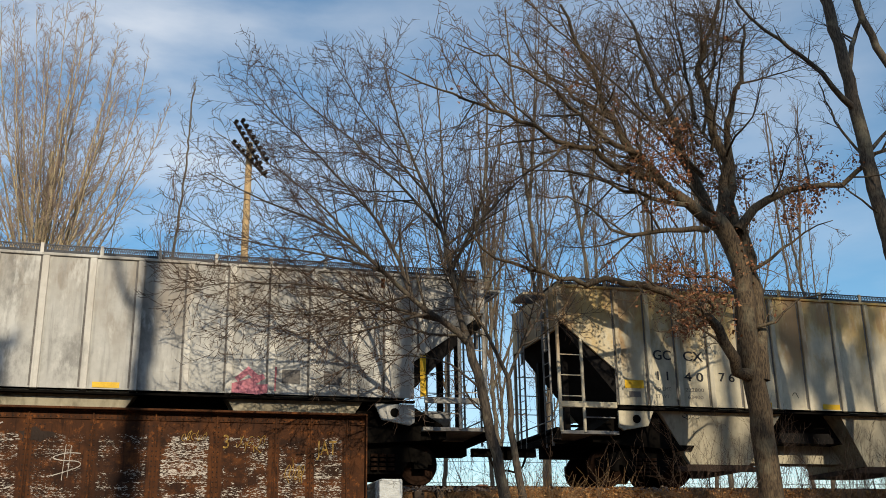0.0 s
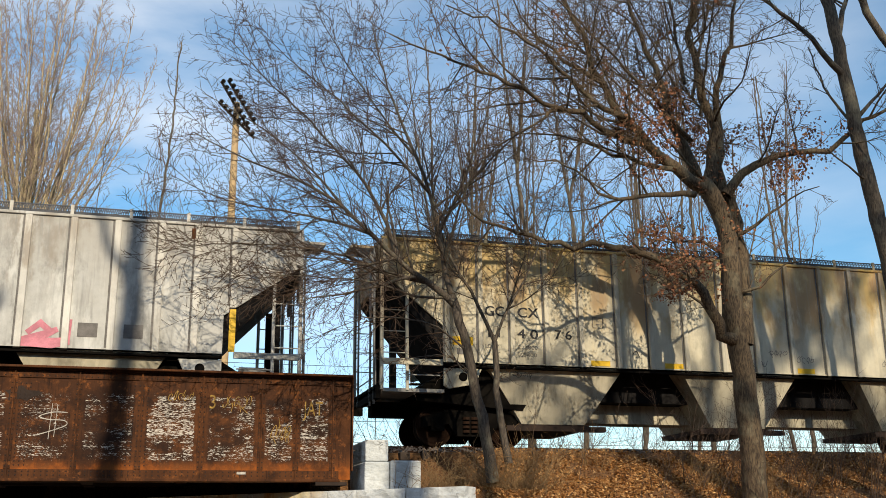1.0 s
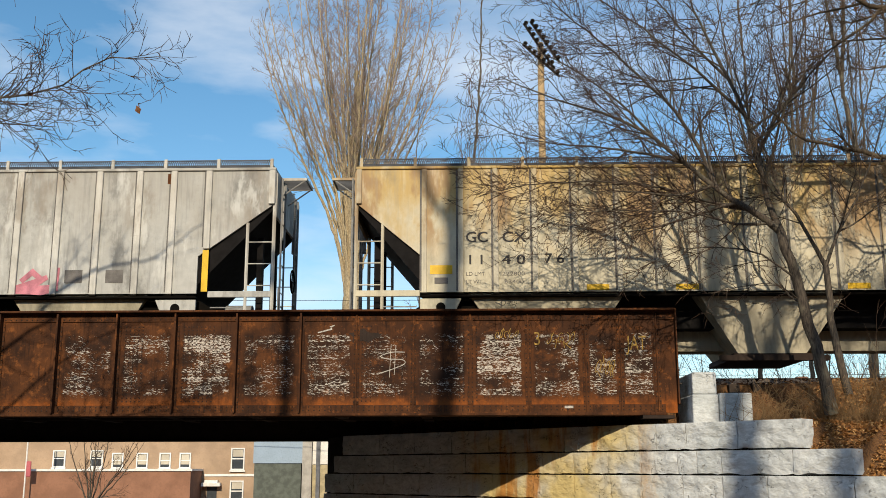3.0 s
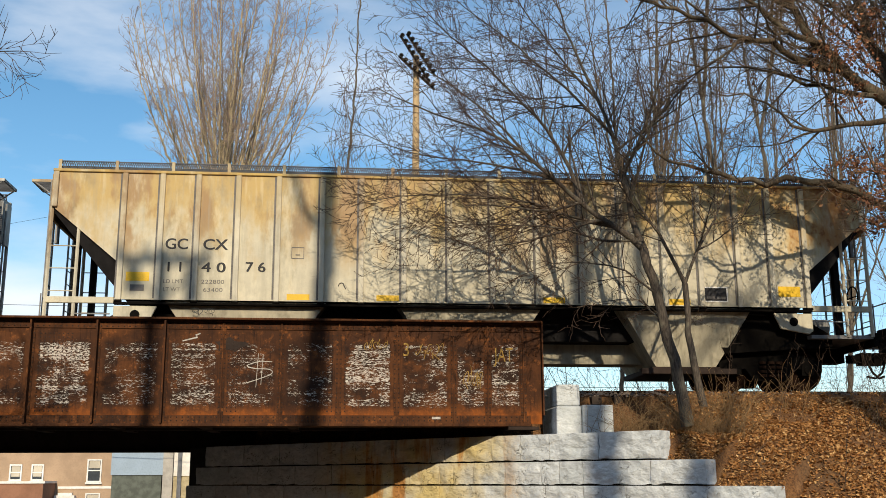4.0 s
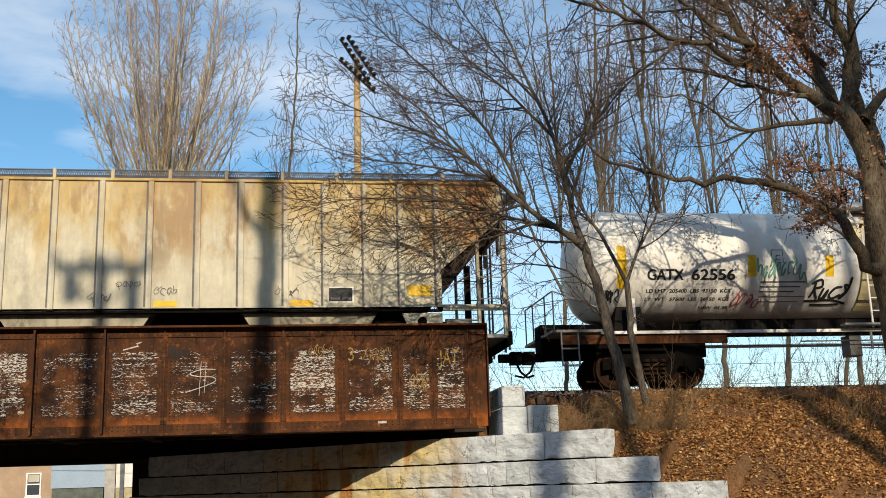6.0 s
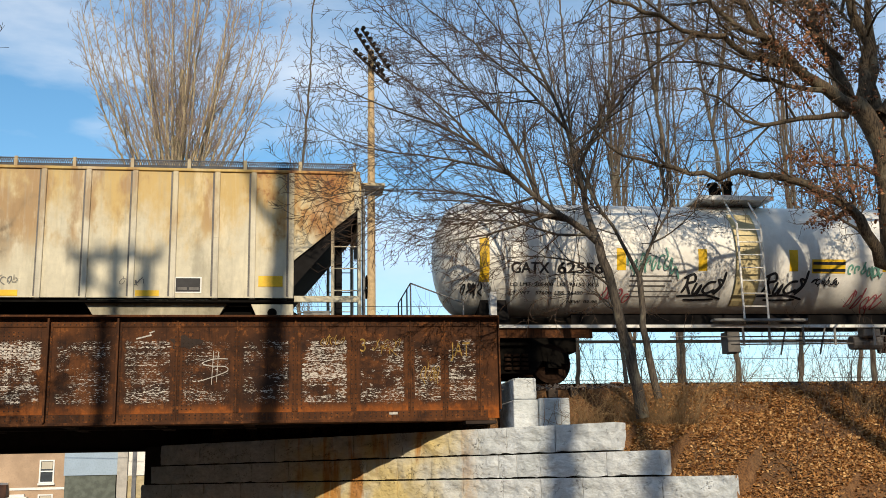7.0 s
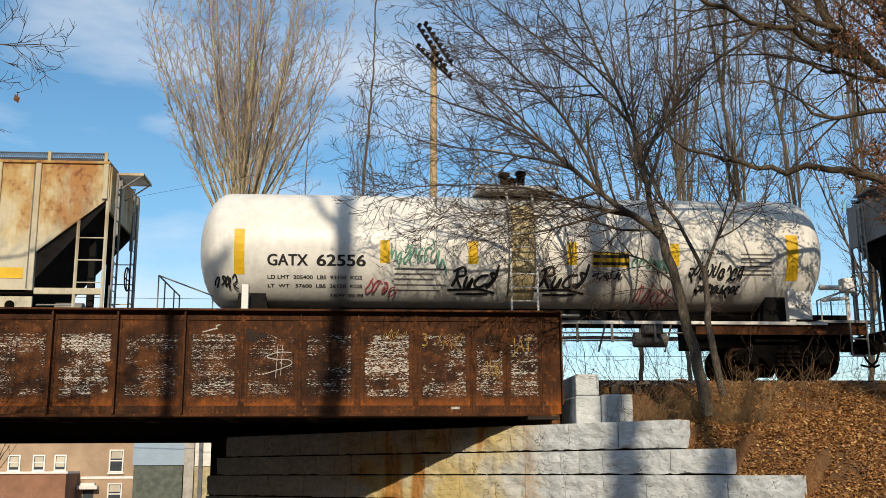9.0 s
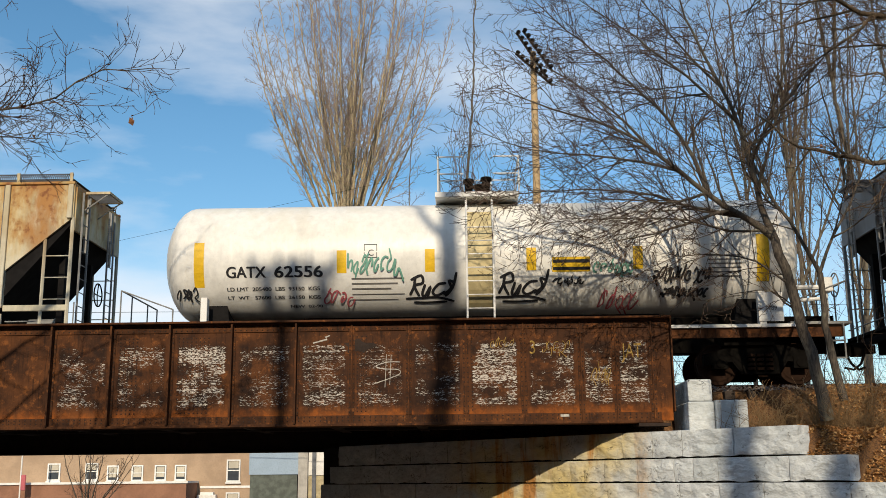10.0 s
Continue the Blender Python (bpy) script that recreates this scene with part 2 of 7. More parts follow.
# base grey cut down so that the paint holds the tree shade
M_GREY_SHADED = car_paint("grey_car_paint_shade_darkened", (0.20, 0.20, 0.21), (0.17, 0.16, 0.15), (0.12, 0.09, 0.07), 0.3)
M_TANK = car_paint("white_tank_paint", (0.82, 0.805, 0.75), (0.79, 0.77, 0.70), (0.64, 0.57, 0.43), 0.3, 0.38, 3.1, None, 0.12, 0.12)
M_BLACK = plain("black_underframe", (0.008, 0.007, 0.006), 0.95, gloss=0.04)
# near-black that stands in for shade on recessed sheets and inner fillings
M_SHADE_DARK = plain("shade_painted_dark", (0.016, 0.015, 0.015), 0.9, gloss=0.08)
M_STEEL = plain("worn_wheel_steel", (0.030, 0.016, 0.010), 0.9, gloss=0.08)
M_IRON = plain("grey_galvanised_bar", (0.30, 0.30, 0.29), 0.6, 0.1)
M_MESH = plain("dark_grating", (0.075, 0.08, 0.09), 0.6, 0.3)
M_YELLOW = plain("yellow_reflector", (0.80, 0.50, 0.02), 0.5, 0, 0.2)
M_INK = plain("black_lettering", (0.025, 0.025, 0.028), 0.6)
M_FADED = plain("faded_lettering", (0.17, 0.16, 0.15), 0.7)
M_PINK = plain("pink_spray_paint", (0.66, 0.25, 0.31), 0.7, 0, 0.35, 3.0)
M_RED = plain("red_spray_paint", (0.52, 0.13, 0.15), 0.6, 0, 0.2)
M_GREEN = plain("green_spray_paint", (0.16, 0.36, 0.28), 0.6, 0, 0.2)
M_WHITE = plain("white_paint", (0.80, 0.79, 0.75), 0.6, 0, 0.15)
M_CHALK = plain("yellow_chalk", (0.40, 0.25, 0.065), 0.9, 0, 0.6, 9.0)
M_CHALK_W = plain("white_chalk", (0.58, 0.54, 0.48), 0.9, 0, 0.5, 9.0)
M_GROUND = ground_mat("leaf_mould")
M_BALLAST = plain("ballast_stone", (0.17, 0.14, 0.12), 0.95, 0, 0.5, 14)
M_ASPHALT = plain("asphalt", (0.055, 0.055, 0.057), 0.9, 0, 0.3, 3)
M_WOOD = plain("creosoted_timber", (0.06, 0.045, 0.035), 0.9, 0, 0.4, 6)
M_POLE = plain("pale_pole_timber", (0.52, 0.37, 0.20), 0.85, 0, 0.3, 5)
M_OAK = bark("oak_bark", (0.13, 0.095, 0.058), (0.035, 0.026, 0.018), 0.2)
M_BARK = bark("smooth_grey_bark", (0.115, 0.094, 0.071), (0.042, 0.034, 0.028), 0.25)
M_POPLAR = bark("yellowish_bark", (0.54, 0.44, 0.27), (0.22, 0.17, 0.11), 0.2)
M_SAPLING = bark("pale_sapling_bark", (0.15, 0.12, 0.085), (0.06, 0.048, 0.036), 0.3)
M_TWIG_MID = plain("grey_brown_twigs", (0.18, 0.125, 0.088), 0.9, 0, 0.3, 2)
M_TWIG = plain("red_brown_twigs", (0.10, 0.066, 0.046), 0.9, 0, 0.3, 2)
M_TWIG_OAK = plain("ochre_brown_twigs", (0.17, 0.115, 0.068), 0.9, 0, 0.3, 2)
M_TUFT = plain("dry_ochre_weeds", (0.30, 0.19, 0.09), 0.9, 0, 0.4, 3)
M_TWIG_PALE = plain("pinkish_pale_twigs", (0.37, 0.28, 0.24), 0.9, 0, 0.3, 2)
M_LITTER = leaf_mat("fallen_leaves", (0.42, 0.21, 0.065), (0.25, 0.11, 0.034), (0.58, 0.36, 0.15))
M_DEADLEAF = leaf_mat("dead_oak_leaves", (0.17, 0.07, 0.035), (0.25, 0.105, 0.05), (0.36, 0.19, 0.09))
M_IVY = leaf_mat("ivy_leaves", (0.05, 0.08, 0.03), (0.09, 0.11, 0.04), (0.14, 0.13, 0.05))
M_BRICK = plain("orange_brick", (0.31, 0.16, 0.10), 0.9, 0, 0.25, 0.8)
M_BUFFBRICK = plain("buff_brick", (0.42, 0.30, 0.20), 0.9, 0, 0.2, 0.8)
M_GLASS = plain("dark_window_glass", (0.06, 0.07, 0.08), 0.12, 0, 0.2)
M_SIDING = plain("pale_blue_siding", (0.33, 0.43, 0.54), 0.7, 0, 0.1, 1.2)
M_PALE_PANEL = plain("pale_window_panel", (0.55, 0.50, 0.40), 0.8, 0, 0.2, 1.0)
M_ROOF = plain("grey_shingles", (0.16, 0.15, 0.15), 0.9)


# ---- mesh helpers ----
def part(name, bm, material, parent=None, label="", smooth=False):
    """Link a bmesh as one mesh object under a thing or a part."""
    me = bpy.data.meshes.new(name)
    bm.to_mesh(me)
    bm.free()
    me.materials.append(material)
    if smooth:
        for f in me.polygons:
            f.use_smooth = True
    ob = new(name, me)
    ob.parent = parent
    if label:
        ob["label"] = label
    return ob


def thing(name, label, category, at=(0, 0, 0), group="", kind=""):
    return tagged_at(new(name), at, label, category, group, kind)


def tagged_at(ob, at, label, category, group="", kind=""):
    ob.location = at
    return tagged(ob, label, category, group, kind)


def quad(bm, pts):
    return bm.faces.new([bm.verts.new(p) for p in pts])


def box(bm, x0, x1, y0, y1, z0, z1):
    v = [bm.verts.new((x, y, z)) for z in (z0, z1) for y in (y0, y1) for x in (x0, x1)]
    for f in ((0, 2, 3, 1), (4, 5, 7, 6), (0, 1, 5, 4), (2, 6, 7, 3), (0, 4, 6, 2), (1, 3, 7, 5)):
        bm.faces.new([v[i] for i in f])
    return v


def boxes(*rows):
    bm = bmesh.new()
    for r in rows:
        box(bm, *r)
    return bm


def bevelled(bm, w, seg=1):
    bmesh.ops.bevel(bm, geom=list(bm.edges), offset=w, segments=seg, affect="EDGES", profile=0.5)
    return bm


def prism(bm, outline, y0, y1):
    """An outline in x and z, drawn out along y."""
    a = [bm.verts.new((x, y0, z)) for x, z in outline]
    b = [bm.verts.new((x, y1, z)) for x, z in outline]
    n = len(outline)
    bm.faces.new(a)
    bm.faces.new(b[::-1])
    for i in range(n):
        j = (i + 1) % n
        bm.faces.new((a[j], a[i], b[i], b[j]))
    bmesh.ops.recalc_face_normals(bm, faces=bm.faces)
    return bm


def rod(bm, p, q, r0, r1=None, n=6, cap=True):
    r1 = r0 if r1 is None else r1
    p, q = Vector(p), Vector(q)
    d = (q - p).normalized()
    u = d.cross(Vector((0.3, 0.9, 0.2)) if abs(d.z) > 0.9 else Vector((0, 0, 1))).normalized()
    w = d.cross(u)
    rings = []
    for c, r in ((p, r0), (q, r1)):
        rings.append([bm.verts.new(c + (u * math.cos(a) + w * math.sin(a)) * r) for a in (2 * math.pi * i / n for i in range(n))])
    for i in range(n):
        j = (i + 1) % n
        bm.faces.new((rings[0][i], rings[0][j], rings[1][j], rings[1][i]))
    if cap:
        bm.faces.new(rings[0][::-1])
        bm.faces.new(rings[1])
    return bm


def rods(rows, n=6):
    bm = bmesh.new()
    for r in rows:
        rod(bm, *r, n=n)
    return bm


def wheel_disc(bm, x, y0, y1, z, r, n=28):
    rod(bm, (x, y0, z), (x, y1, z), r, r, n)


def letters(text, size, stretch=1.0, bold=0.0):
    """Lettering as a flat mesh in x and z, its lower left corner at the origin."""
    cu = bpy.data.curves.new("letters", "FONT")
    cu.body, cu.size = text, size
    ob = bpy.data.objects.new("letters", cu)
    me = bpy.data.meshes.new_from_object(ob)
    bm = bmesh.new()
    bm.from_mesh(me)
    bpy.data.objects.remove(ob)
    bpy.data.meshes.remove(me)
    for v in bm.verts:
        v.co = Vector((v.co.x * stretch, 0, v.co.y))
    return bm


def fitted(text, cap, width, bold=0.0):
    """Lettering of a given capital height and overall width; bold: a second coat to the side."""
    bm = letters(text, cap / 0.69)
    if bold:
        for k, dx in enumerate((bold, -bold, bold / 2)):
            more = letters(text, cap / 0.69)
            shifted(more, dx, -0.0006 * (k + 1), (k - 1) * bold * 0.5)
            me = bpy.data.meshes.new("coat")
            more.to_mesh(me)
            more.free()
            bm.from_mesh(me)
            bpy.data.meshes.remove(me)
    x0, x1 = min(v.co.x for v in bm.verts), max(v.co.x for v in bm.verts)
    for v in bm.verts:
        v.co.x = (v.co.x - x0) * width / (x1 - x0)
    return bm


def shifted(bm, x, y, z):
    for v in bm.verts:
        v.co += Vector((x, y, z))
    return bm


def stroke(bm, pts, w):
    """A sprayed or chalked line: one flat ribbon in x and z that rises by a hair as it runs."""
    lay = min([v.co.y for v in bm.verts], default=0.0) - 0.0003
    rails = []
    for i, (x, z) in enumerate(pts):
        (ax, az), (bx, bz) = pts[max(i - 1, 0)], pts[min(i + 1, len(pts) - 1)]
        dx, dz = bx - ax, bz - az
        n = math.hypot(dx, dz) or 1
        thick = w * (0.7 if i in (0, len(pts) - 1) else 1.0) / 2
        ux, uz = -dz / n * thick, dx / n * thick
        rails.append((bm.verts.new((x - ux, lay, z - uz)), bm.verts.new((x + ux, lay, z + uz))))
        lay -= 0.0002
    for (a, b), (c, d) in zip(rails, rails[1:]):
        bm.faces.new((a, c, d, b))
    return bm


def smooth(keys, per=5):
    """A rounded line through the keys."""
    ext = [keys[0], *keys, keys[-1]]
    pts = []
    for a, b, c, d in zip(ext, ext[1:], ext[2:], ext[3:]):
        for q in range(per):
            t = q / per
            pts.append(tuple(0.5 * (2 * b[m] + (c[m] - a[m]) * t + (2 * a[m] - 5 * b[m] + 4 * c[m] - d[m]) * t * t + (3 * b[m] - a[m] - 3 * c[m] + d[m]) * t ** 3) for m in (0, 1)))
    pts.append(keys[-1])
    return pts


def scribble(seed, w, h, n, width):
    """A quick spray tag that cannot be read: open loops and hooks run into one another."""
    rng = random.Random(seed)
    bm = bmesh.new()
    for i in range(n):
        cx, cz = w * (i + 0.5) / n, h * rng.uniform(0.4, 0.6)
        rx, rz = w / n * rng.uniform(0.45, 0.75), h * rng.uniform(0.3, 0.5)
        a0, turn = rng.uniform(0, 6.28), rng.choice((-1, 1))
        keys = []
        for j in range(rng.randint(5, 8)):
            a = a0 + turn * j * 0.95
            sh = 1.0 - 0.09 * j
            keys.append((cx + rx * sh * math.cos(a) * rng.uniform(0.6, 1.1) + 0.2 * rz * math.sin(a), cz + rz * sh * math.sin(a) * rng.uniform(0.8, 1.1)))
        if rng.random() < 0.6:
            keys.append((cx + rng.uniform(-0.2, 0.9) * w / n, cz - rng.choice((-1, 1)) * h * rng.uniform(0.4, 0.65)))
        stroke(bm, smooth(keys), width * rng.uniform(0.95, 1.3))
    return bm

# ---- the lie of the land ----
TRACK_Y, RAIL_Z, CREST = 24.25, 4.18, 4.0
def swung(x, y, z=0.0):
    """Places beside the railway are laid out square to the verge, which lies four degrees off the track."""
    return 0.9976 * x - 0.0697 * y - 0.0155 * (z - EYE), 0.0697 * x + 0.9976 * y, z + 0.0154 * x


WALL_AT, WALL_DIR, WALL_OUT = Vector((6.27, 18.98)), Vector((-0.697, 0.717)), Vector((0.717, 0.697))
LEFT_AT = Vector((-14.96, 20.5))      # the other abutment, out of view


def land(x, y):
    """Height of the ground: road under the bridge, railway bank on both sides."""
    p = Vector((x, y))
    inside = ((p - WALL_AT).dot(WALL_OUT) > (0.2 if x > 4.6 else 0.75) and x > -2.6 + max(0.0, y - 29.0) * 0.6) or (p - LEFT_AT).dot(WALL_OUT) < -0.35
    far = 0.25 * noise.noise(Vector((x * 0.05, y * 0.05, 0))) + 0.06 * noise.noise(Vector((x * 0.7, y * 0.7, 3)))
    if not inside:
        return far * 0.3
    if y < 22.0:
        z = CREST - 0.44 * (22.0 - y)
    elif y > 31.5:
        z = CREST - 0.5 * (y - 31.5)
    else:
        z = CREST
    d = (p - WALL_AT).dot(WALL_OUT)
    if -0.4 < d < 3.0 and y < 23.2:      # the seat beside the girder is dug out to the wall top
        z = min(z, 3.0 + max(0.0, d - 1.9) * 0.95)
    s = (p - WALL_AT).dot(WALL_DIR)
    if d > 0 and s < 2.0:      # the bank runs down to the stepped wall top
        top = 3.06 if s > 0.27 else 2.5 if s > -0.63 else 2.02 if s > -1.91 else 1.5 if s > -3.6 else 0.98
        z = min(z, top - 0.06 + 0.75 * max(0.0, d - 0.2))
    lump = 0.10 * noise.noise(Vector((x * 0.55, y * 0.55, 7))) + 0.05 * noise.noise(Vector((x * 2.1, y * 2.1, 1)))
    if 22.0 <= y <= 31.5:
        lump *= 0.25
    return max(z + lump, far)


def build_ground():
    xs = sorted({*(-1500, -700, -300, -150, -80, -50, 1500, 700, 300, 150, 80, 55), *[-35 + i for i in range(0, 36)], *[0.4 * i for i in range(1, 90)], *[3.1 + 0.2 * i for i in range(45)], *range(36, 50, 2)})
    ys = sorted({*(-1200, -500, -200, -90, -40, -20, -8, 0, 6, 10, 55, 70, 100, 200, 500, 1200, 2500), *[12 + 0.35 * i for i in range(0, 75)], *[14.1 + 0.2 * i for i in range(44)], *range(39, 50, 2)})
    bm = bmesh.new()
    grid = [[bm.verts.new((x, y, land(x, y))) for x in xs] for y in ys]
    for a, b in zip(grid, grid[1:]):
        for i in range(len(xs) - 1):
            bm.faces.new((a[i], a[i + 1], b[i + 1], b[i]))
    ob = part("ground", bm, M_GROUND, smooth=True)
    tagged(ob, "bank of bare soil under brown fallen leaves", "ground", kind="structure")


def build_road():
    bm = bmesh.new()
    across = WALL_OUT
    c = Vector((-5.6, 19.7))
    ends = [c + WALL_DIR * s for s in (-60, 90)]
    quad(bm, [(*(ends[0] - across * 5.2), 0.12), (*(ends[0] + across * 5.2), 0.12), (*(ends[1] + across * 5.2), 0.12), (*(ends[1] - across * 5.2), 0.12)])
    tagged(part("road", bm, M_ASPHALT), "grey asphalt road passing under the bridge", "road", kind="structure")


STIFF = [-13.7, -12.45, -11.2, -9.97, -8.73, -7.46, -6.21, -4.9, -3.54, -2.37, -1.17, 0.03, 1.24, 2.44, 3.17, 3.93]
G_X0, G_X1, G_Y, G_BOT, G_TOP = -14.9, 4.32, 21.72, 3.30, 5.49


def build_bridge():
    b = thing("railway_bridge", "rusted riveted plate girder railway bridge with flaking paint", "bridge")
    part("top_flange", bevelled(boxes((G_X0, G_X1, G_Y - 0.25, G_Y + 0.28, G_TOP - 0.045, G_TOP)), 0.008), M_RUST, b)
    part("flange_angle", boxes((G_X0, G_X1, G_Y - 0.075, G_Y - 0.052, G_TOP - 0.22, G_TOP - 0.045), (G_X0, G_X1, G_Y - 0.15, G_Y - 0.052, G_TOP - 0.068, G_TOP - 0.047)), M_RUST, b)
    part("bottom_angle", boxes((G_X0, G_X1 - 0.25, G_Y - 0.075, G_Y - 0.052, G_BOT + 0.03, G_BOT + 0.2)), M_RUST, b)
    part("bottom_flange", bevelled(boxes((G_X0, G_X1 - 0.25, G_Y - 0.19, G_Y + 0.28, G_BOT - 0.03, G_BOT + 0.028)), 0.008), M_RUST, b)
    edges = [G_X0] + STIFF + [G_X1]
    mid = (G_TOP + G_BOT) / 2
    for x0, x1 in zip(edges, edges[1:]):
        ob = part("web_plate", boxes((x0 - (x0 + x1) / 2 + 0.002, (x1 - x0) / 2 - 0.002, -0.05, 0.0, G_BOT + 0.02 - mid, G_TOP - 0.05 - mid)), M_RUST_PLATE if -9.0 < x0 < 3.8 else M_RUST, b)
        ob.location = ((x0 + x1) / 2, G_Y, mid)
    for x in STIFF:
        bm = bmesh.new()
        box(bm, x - 0.06, x + 0.06, G_Y - 0.074, G_Y - 0.051, G_BOT + 0.21, G_TOP - 0.225)
        if x < -3.0:
            box(bm, x - 0.018, x + 0.018, G_Y - 0.24, G_Y - 0.074, G_BOT + 0.03, G_TOP - 0.07)
        else:
            box(bm, x - 0.012, x + 0.012, G_Y - 0.12, G_Y - 0.074, G_BOT + 0.03, G_TOP - 0.07)
        part("stiffener", bm, M_RUST, b)
    # rivet heads along angles, stiffeners and splice plates
    bm = bmesh.new()

    def rivet(x, z, y):
        r = 0.017
        top = bm.verts.new((x, y - 0.012, z))
        ring = [bm.verts.new((x + r * math.cos(a), y, z + r * math.sin(a))) for a in (0, 1.257, 2.513, 3.77, 5.027)]
        for k in range(5):
            bm.faces.new((ring[k], ring[(k + 1) % 5], top))

    x = -10.6
    while x < G_X1:
        for z in (G_TOP - 0.11, G_TOP - 0.18, G_BOT + 0.09, G_BOT + 0.16):
            if x < G_X1 - 0.3 or z > 5:
                rivet(x, z, G_Y - 0.075)
        x += 0.115
    for sx in STIFF:
        if sx < -10.6:
            continue
        z = G_BOT + 0.26
        while z < G_TOP - 0.26:
            rivet(sx - 0.04, z, G_Y - 0.074)
            rivet(sx + 0.04, z, G_Y - 0.074)
            z += 0.1
    for x0, x1 in ((-6.05, -5.4), (-7.3, -6.9), (-2.25, -2.05), (-0.2, 0.2)):
        x = x0
        while x < x1:
            z = G_BOT + 0.28
            while z < G_TOP - 0.28:
                rivet(x, z, G_Y - 0.051)
                z += 0.075
            x += 0.09
    ob = part("riveting", bm, M_RUST_DARK, b)
    ob["kind"] = "stuff"
    part("end_plate", boxes((G_X1 + 0.002, G_X1 + 0.03, G_Y - 0.2, G_Y + 0.28, G_BOT + 0.2, G_TOP)), M_RUST, b)
    part("bearing_plate", boxes((G_X1 - 0.75, G_X1 - 0.1, G_Y - 0.22, G_Y + 0.35, G_BOT - 0.1, G_BOT - 0.035)), M_RUST_DARK, b)
    part("far_girder", boxes((G_X0 - 6, -0.9, 31.3, 31.42, 3.05, 4.3)), M_RUST_DARK, b)
    part("far_flange", boxes((G_X0 - 6, -0.9, 31.1, 31.6, 3.0, 3.048)), M_RUST_DARK, b)
    part("deck", boxes((G_X0 - 3, G_X1 - 0.3, 21.85, 26.55, 3.78, 3.92)), M_RUST_DARK, b)
    part("deck", boxes((G_X0 - 6, 1.2, 26.551, 31.29, 3.78, 3.9)), M_RUST_DARK, b)
    for i in range(9):
        x = -13.0 + 2.0 * i
        part("floor_beam", boxes((x - 0.12, x + 0.12, 21.85, 26.58, 3.36, 3.77)), M_RUST_DARK, b)
    for y in (23.45, 25.05):
        part("stringer", boxes((G_X0, G_X1 - 1, y - 0.1, y + 0.1, 3.34, 3.775)), M_RUST_DARK, b)
    # chalk and spray marks and one dark oval blotch on the web
    y = G_Y - 0.056
    dollar = bmesh.new()
    stroke(dollar, smooth([(0.27, 0.33), (0.0, 0.33), (-0.24, 0.25), (-0.1, 0.19), (0.22, 0.17), (0.26, 0.08), (0.0, -0.03), (-0.28, -0.12)]), 0.018)
    stroke(dollar, [(-0.02, 0.50), (-0.05, -0.2)], 0.015)
    stroke(dollar, [(0.08, 0.48), (0.05, -0.15)], 0.015)
    part("chalk_mark", shifted(dollar, -1.62, y, 4.27), M_CHALK_W, b, "white chalk scrawl")
    part("chalk_mark", shifted(fitted("JAT", 0.3, 0.42), 3.3, y, 4.63), M_CHALK, b, "faded yellow letters")
    part("chalk_mark", shifted(letters("3", 0.4, 0.8), 1.36, y, 4.74), M_CHALK, b, "faded yellow number")
    part("chalk_mark", shifted(scribble(4, 0.62, 0.36, 5, 0.012), 1.62, y, 4.7), M_CHALK, b, "faded yellow scrawl")
    part("chalk_mark", shifted(scribble(9, 0.5, 0.28, 5, 0.012), 0.55, y, 4.82), M_CHALK, b, "faded yellow scrawl")
    part("chalk_mark", shifted(scribble(14, 0.4, 0.5, 4, 0.012), 2.65, y, 4.05), M_CHALK, b, "faded yellow scrawl")
    part("chalk_mark", shifted(stroke(bmesh.new(), [(0, 0), (0.3, 0.08), (0.26, 0.12), (0.36, 0.16)], 0.035), -3.2, y, 5.02), M_CHALK_W, b, "pale chalk scrawl")
    blot = bmesh.new()
    edge = [(0.30 * math.cos(a) * (1 + 0.3 * math.sin(3 * a + 1)), y + 0.002, 0.13 * math.sin(a) * (1 + 0.3 * math.sin(5 * a))) for a in (math.pi * i / 14 for i in range(28))]
    quad(blot, edge[::-1])
    part("dark_blotch", shifted(blot, -2.24, 0, 4.94), M_RUST_DARK, b, "dark oval blotch")
    part("plate", boxes((1.98, 2.16, G_Y - 0.085, G_Y - 0.076, 3.42, 3.47)), M_CHALK_W, b, "small pale stencilled plate")


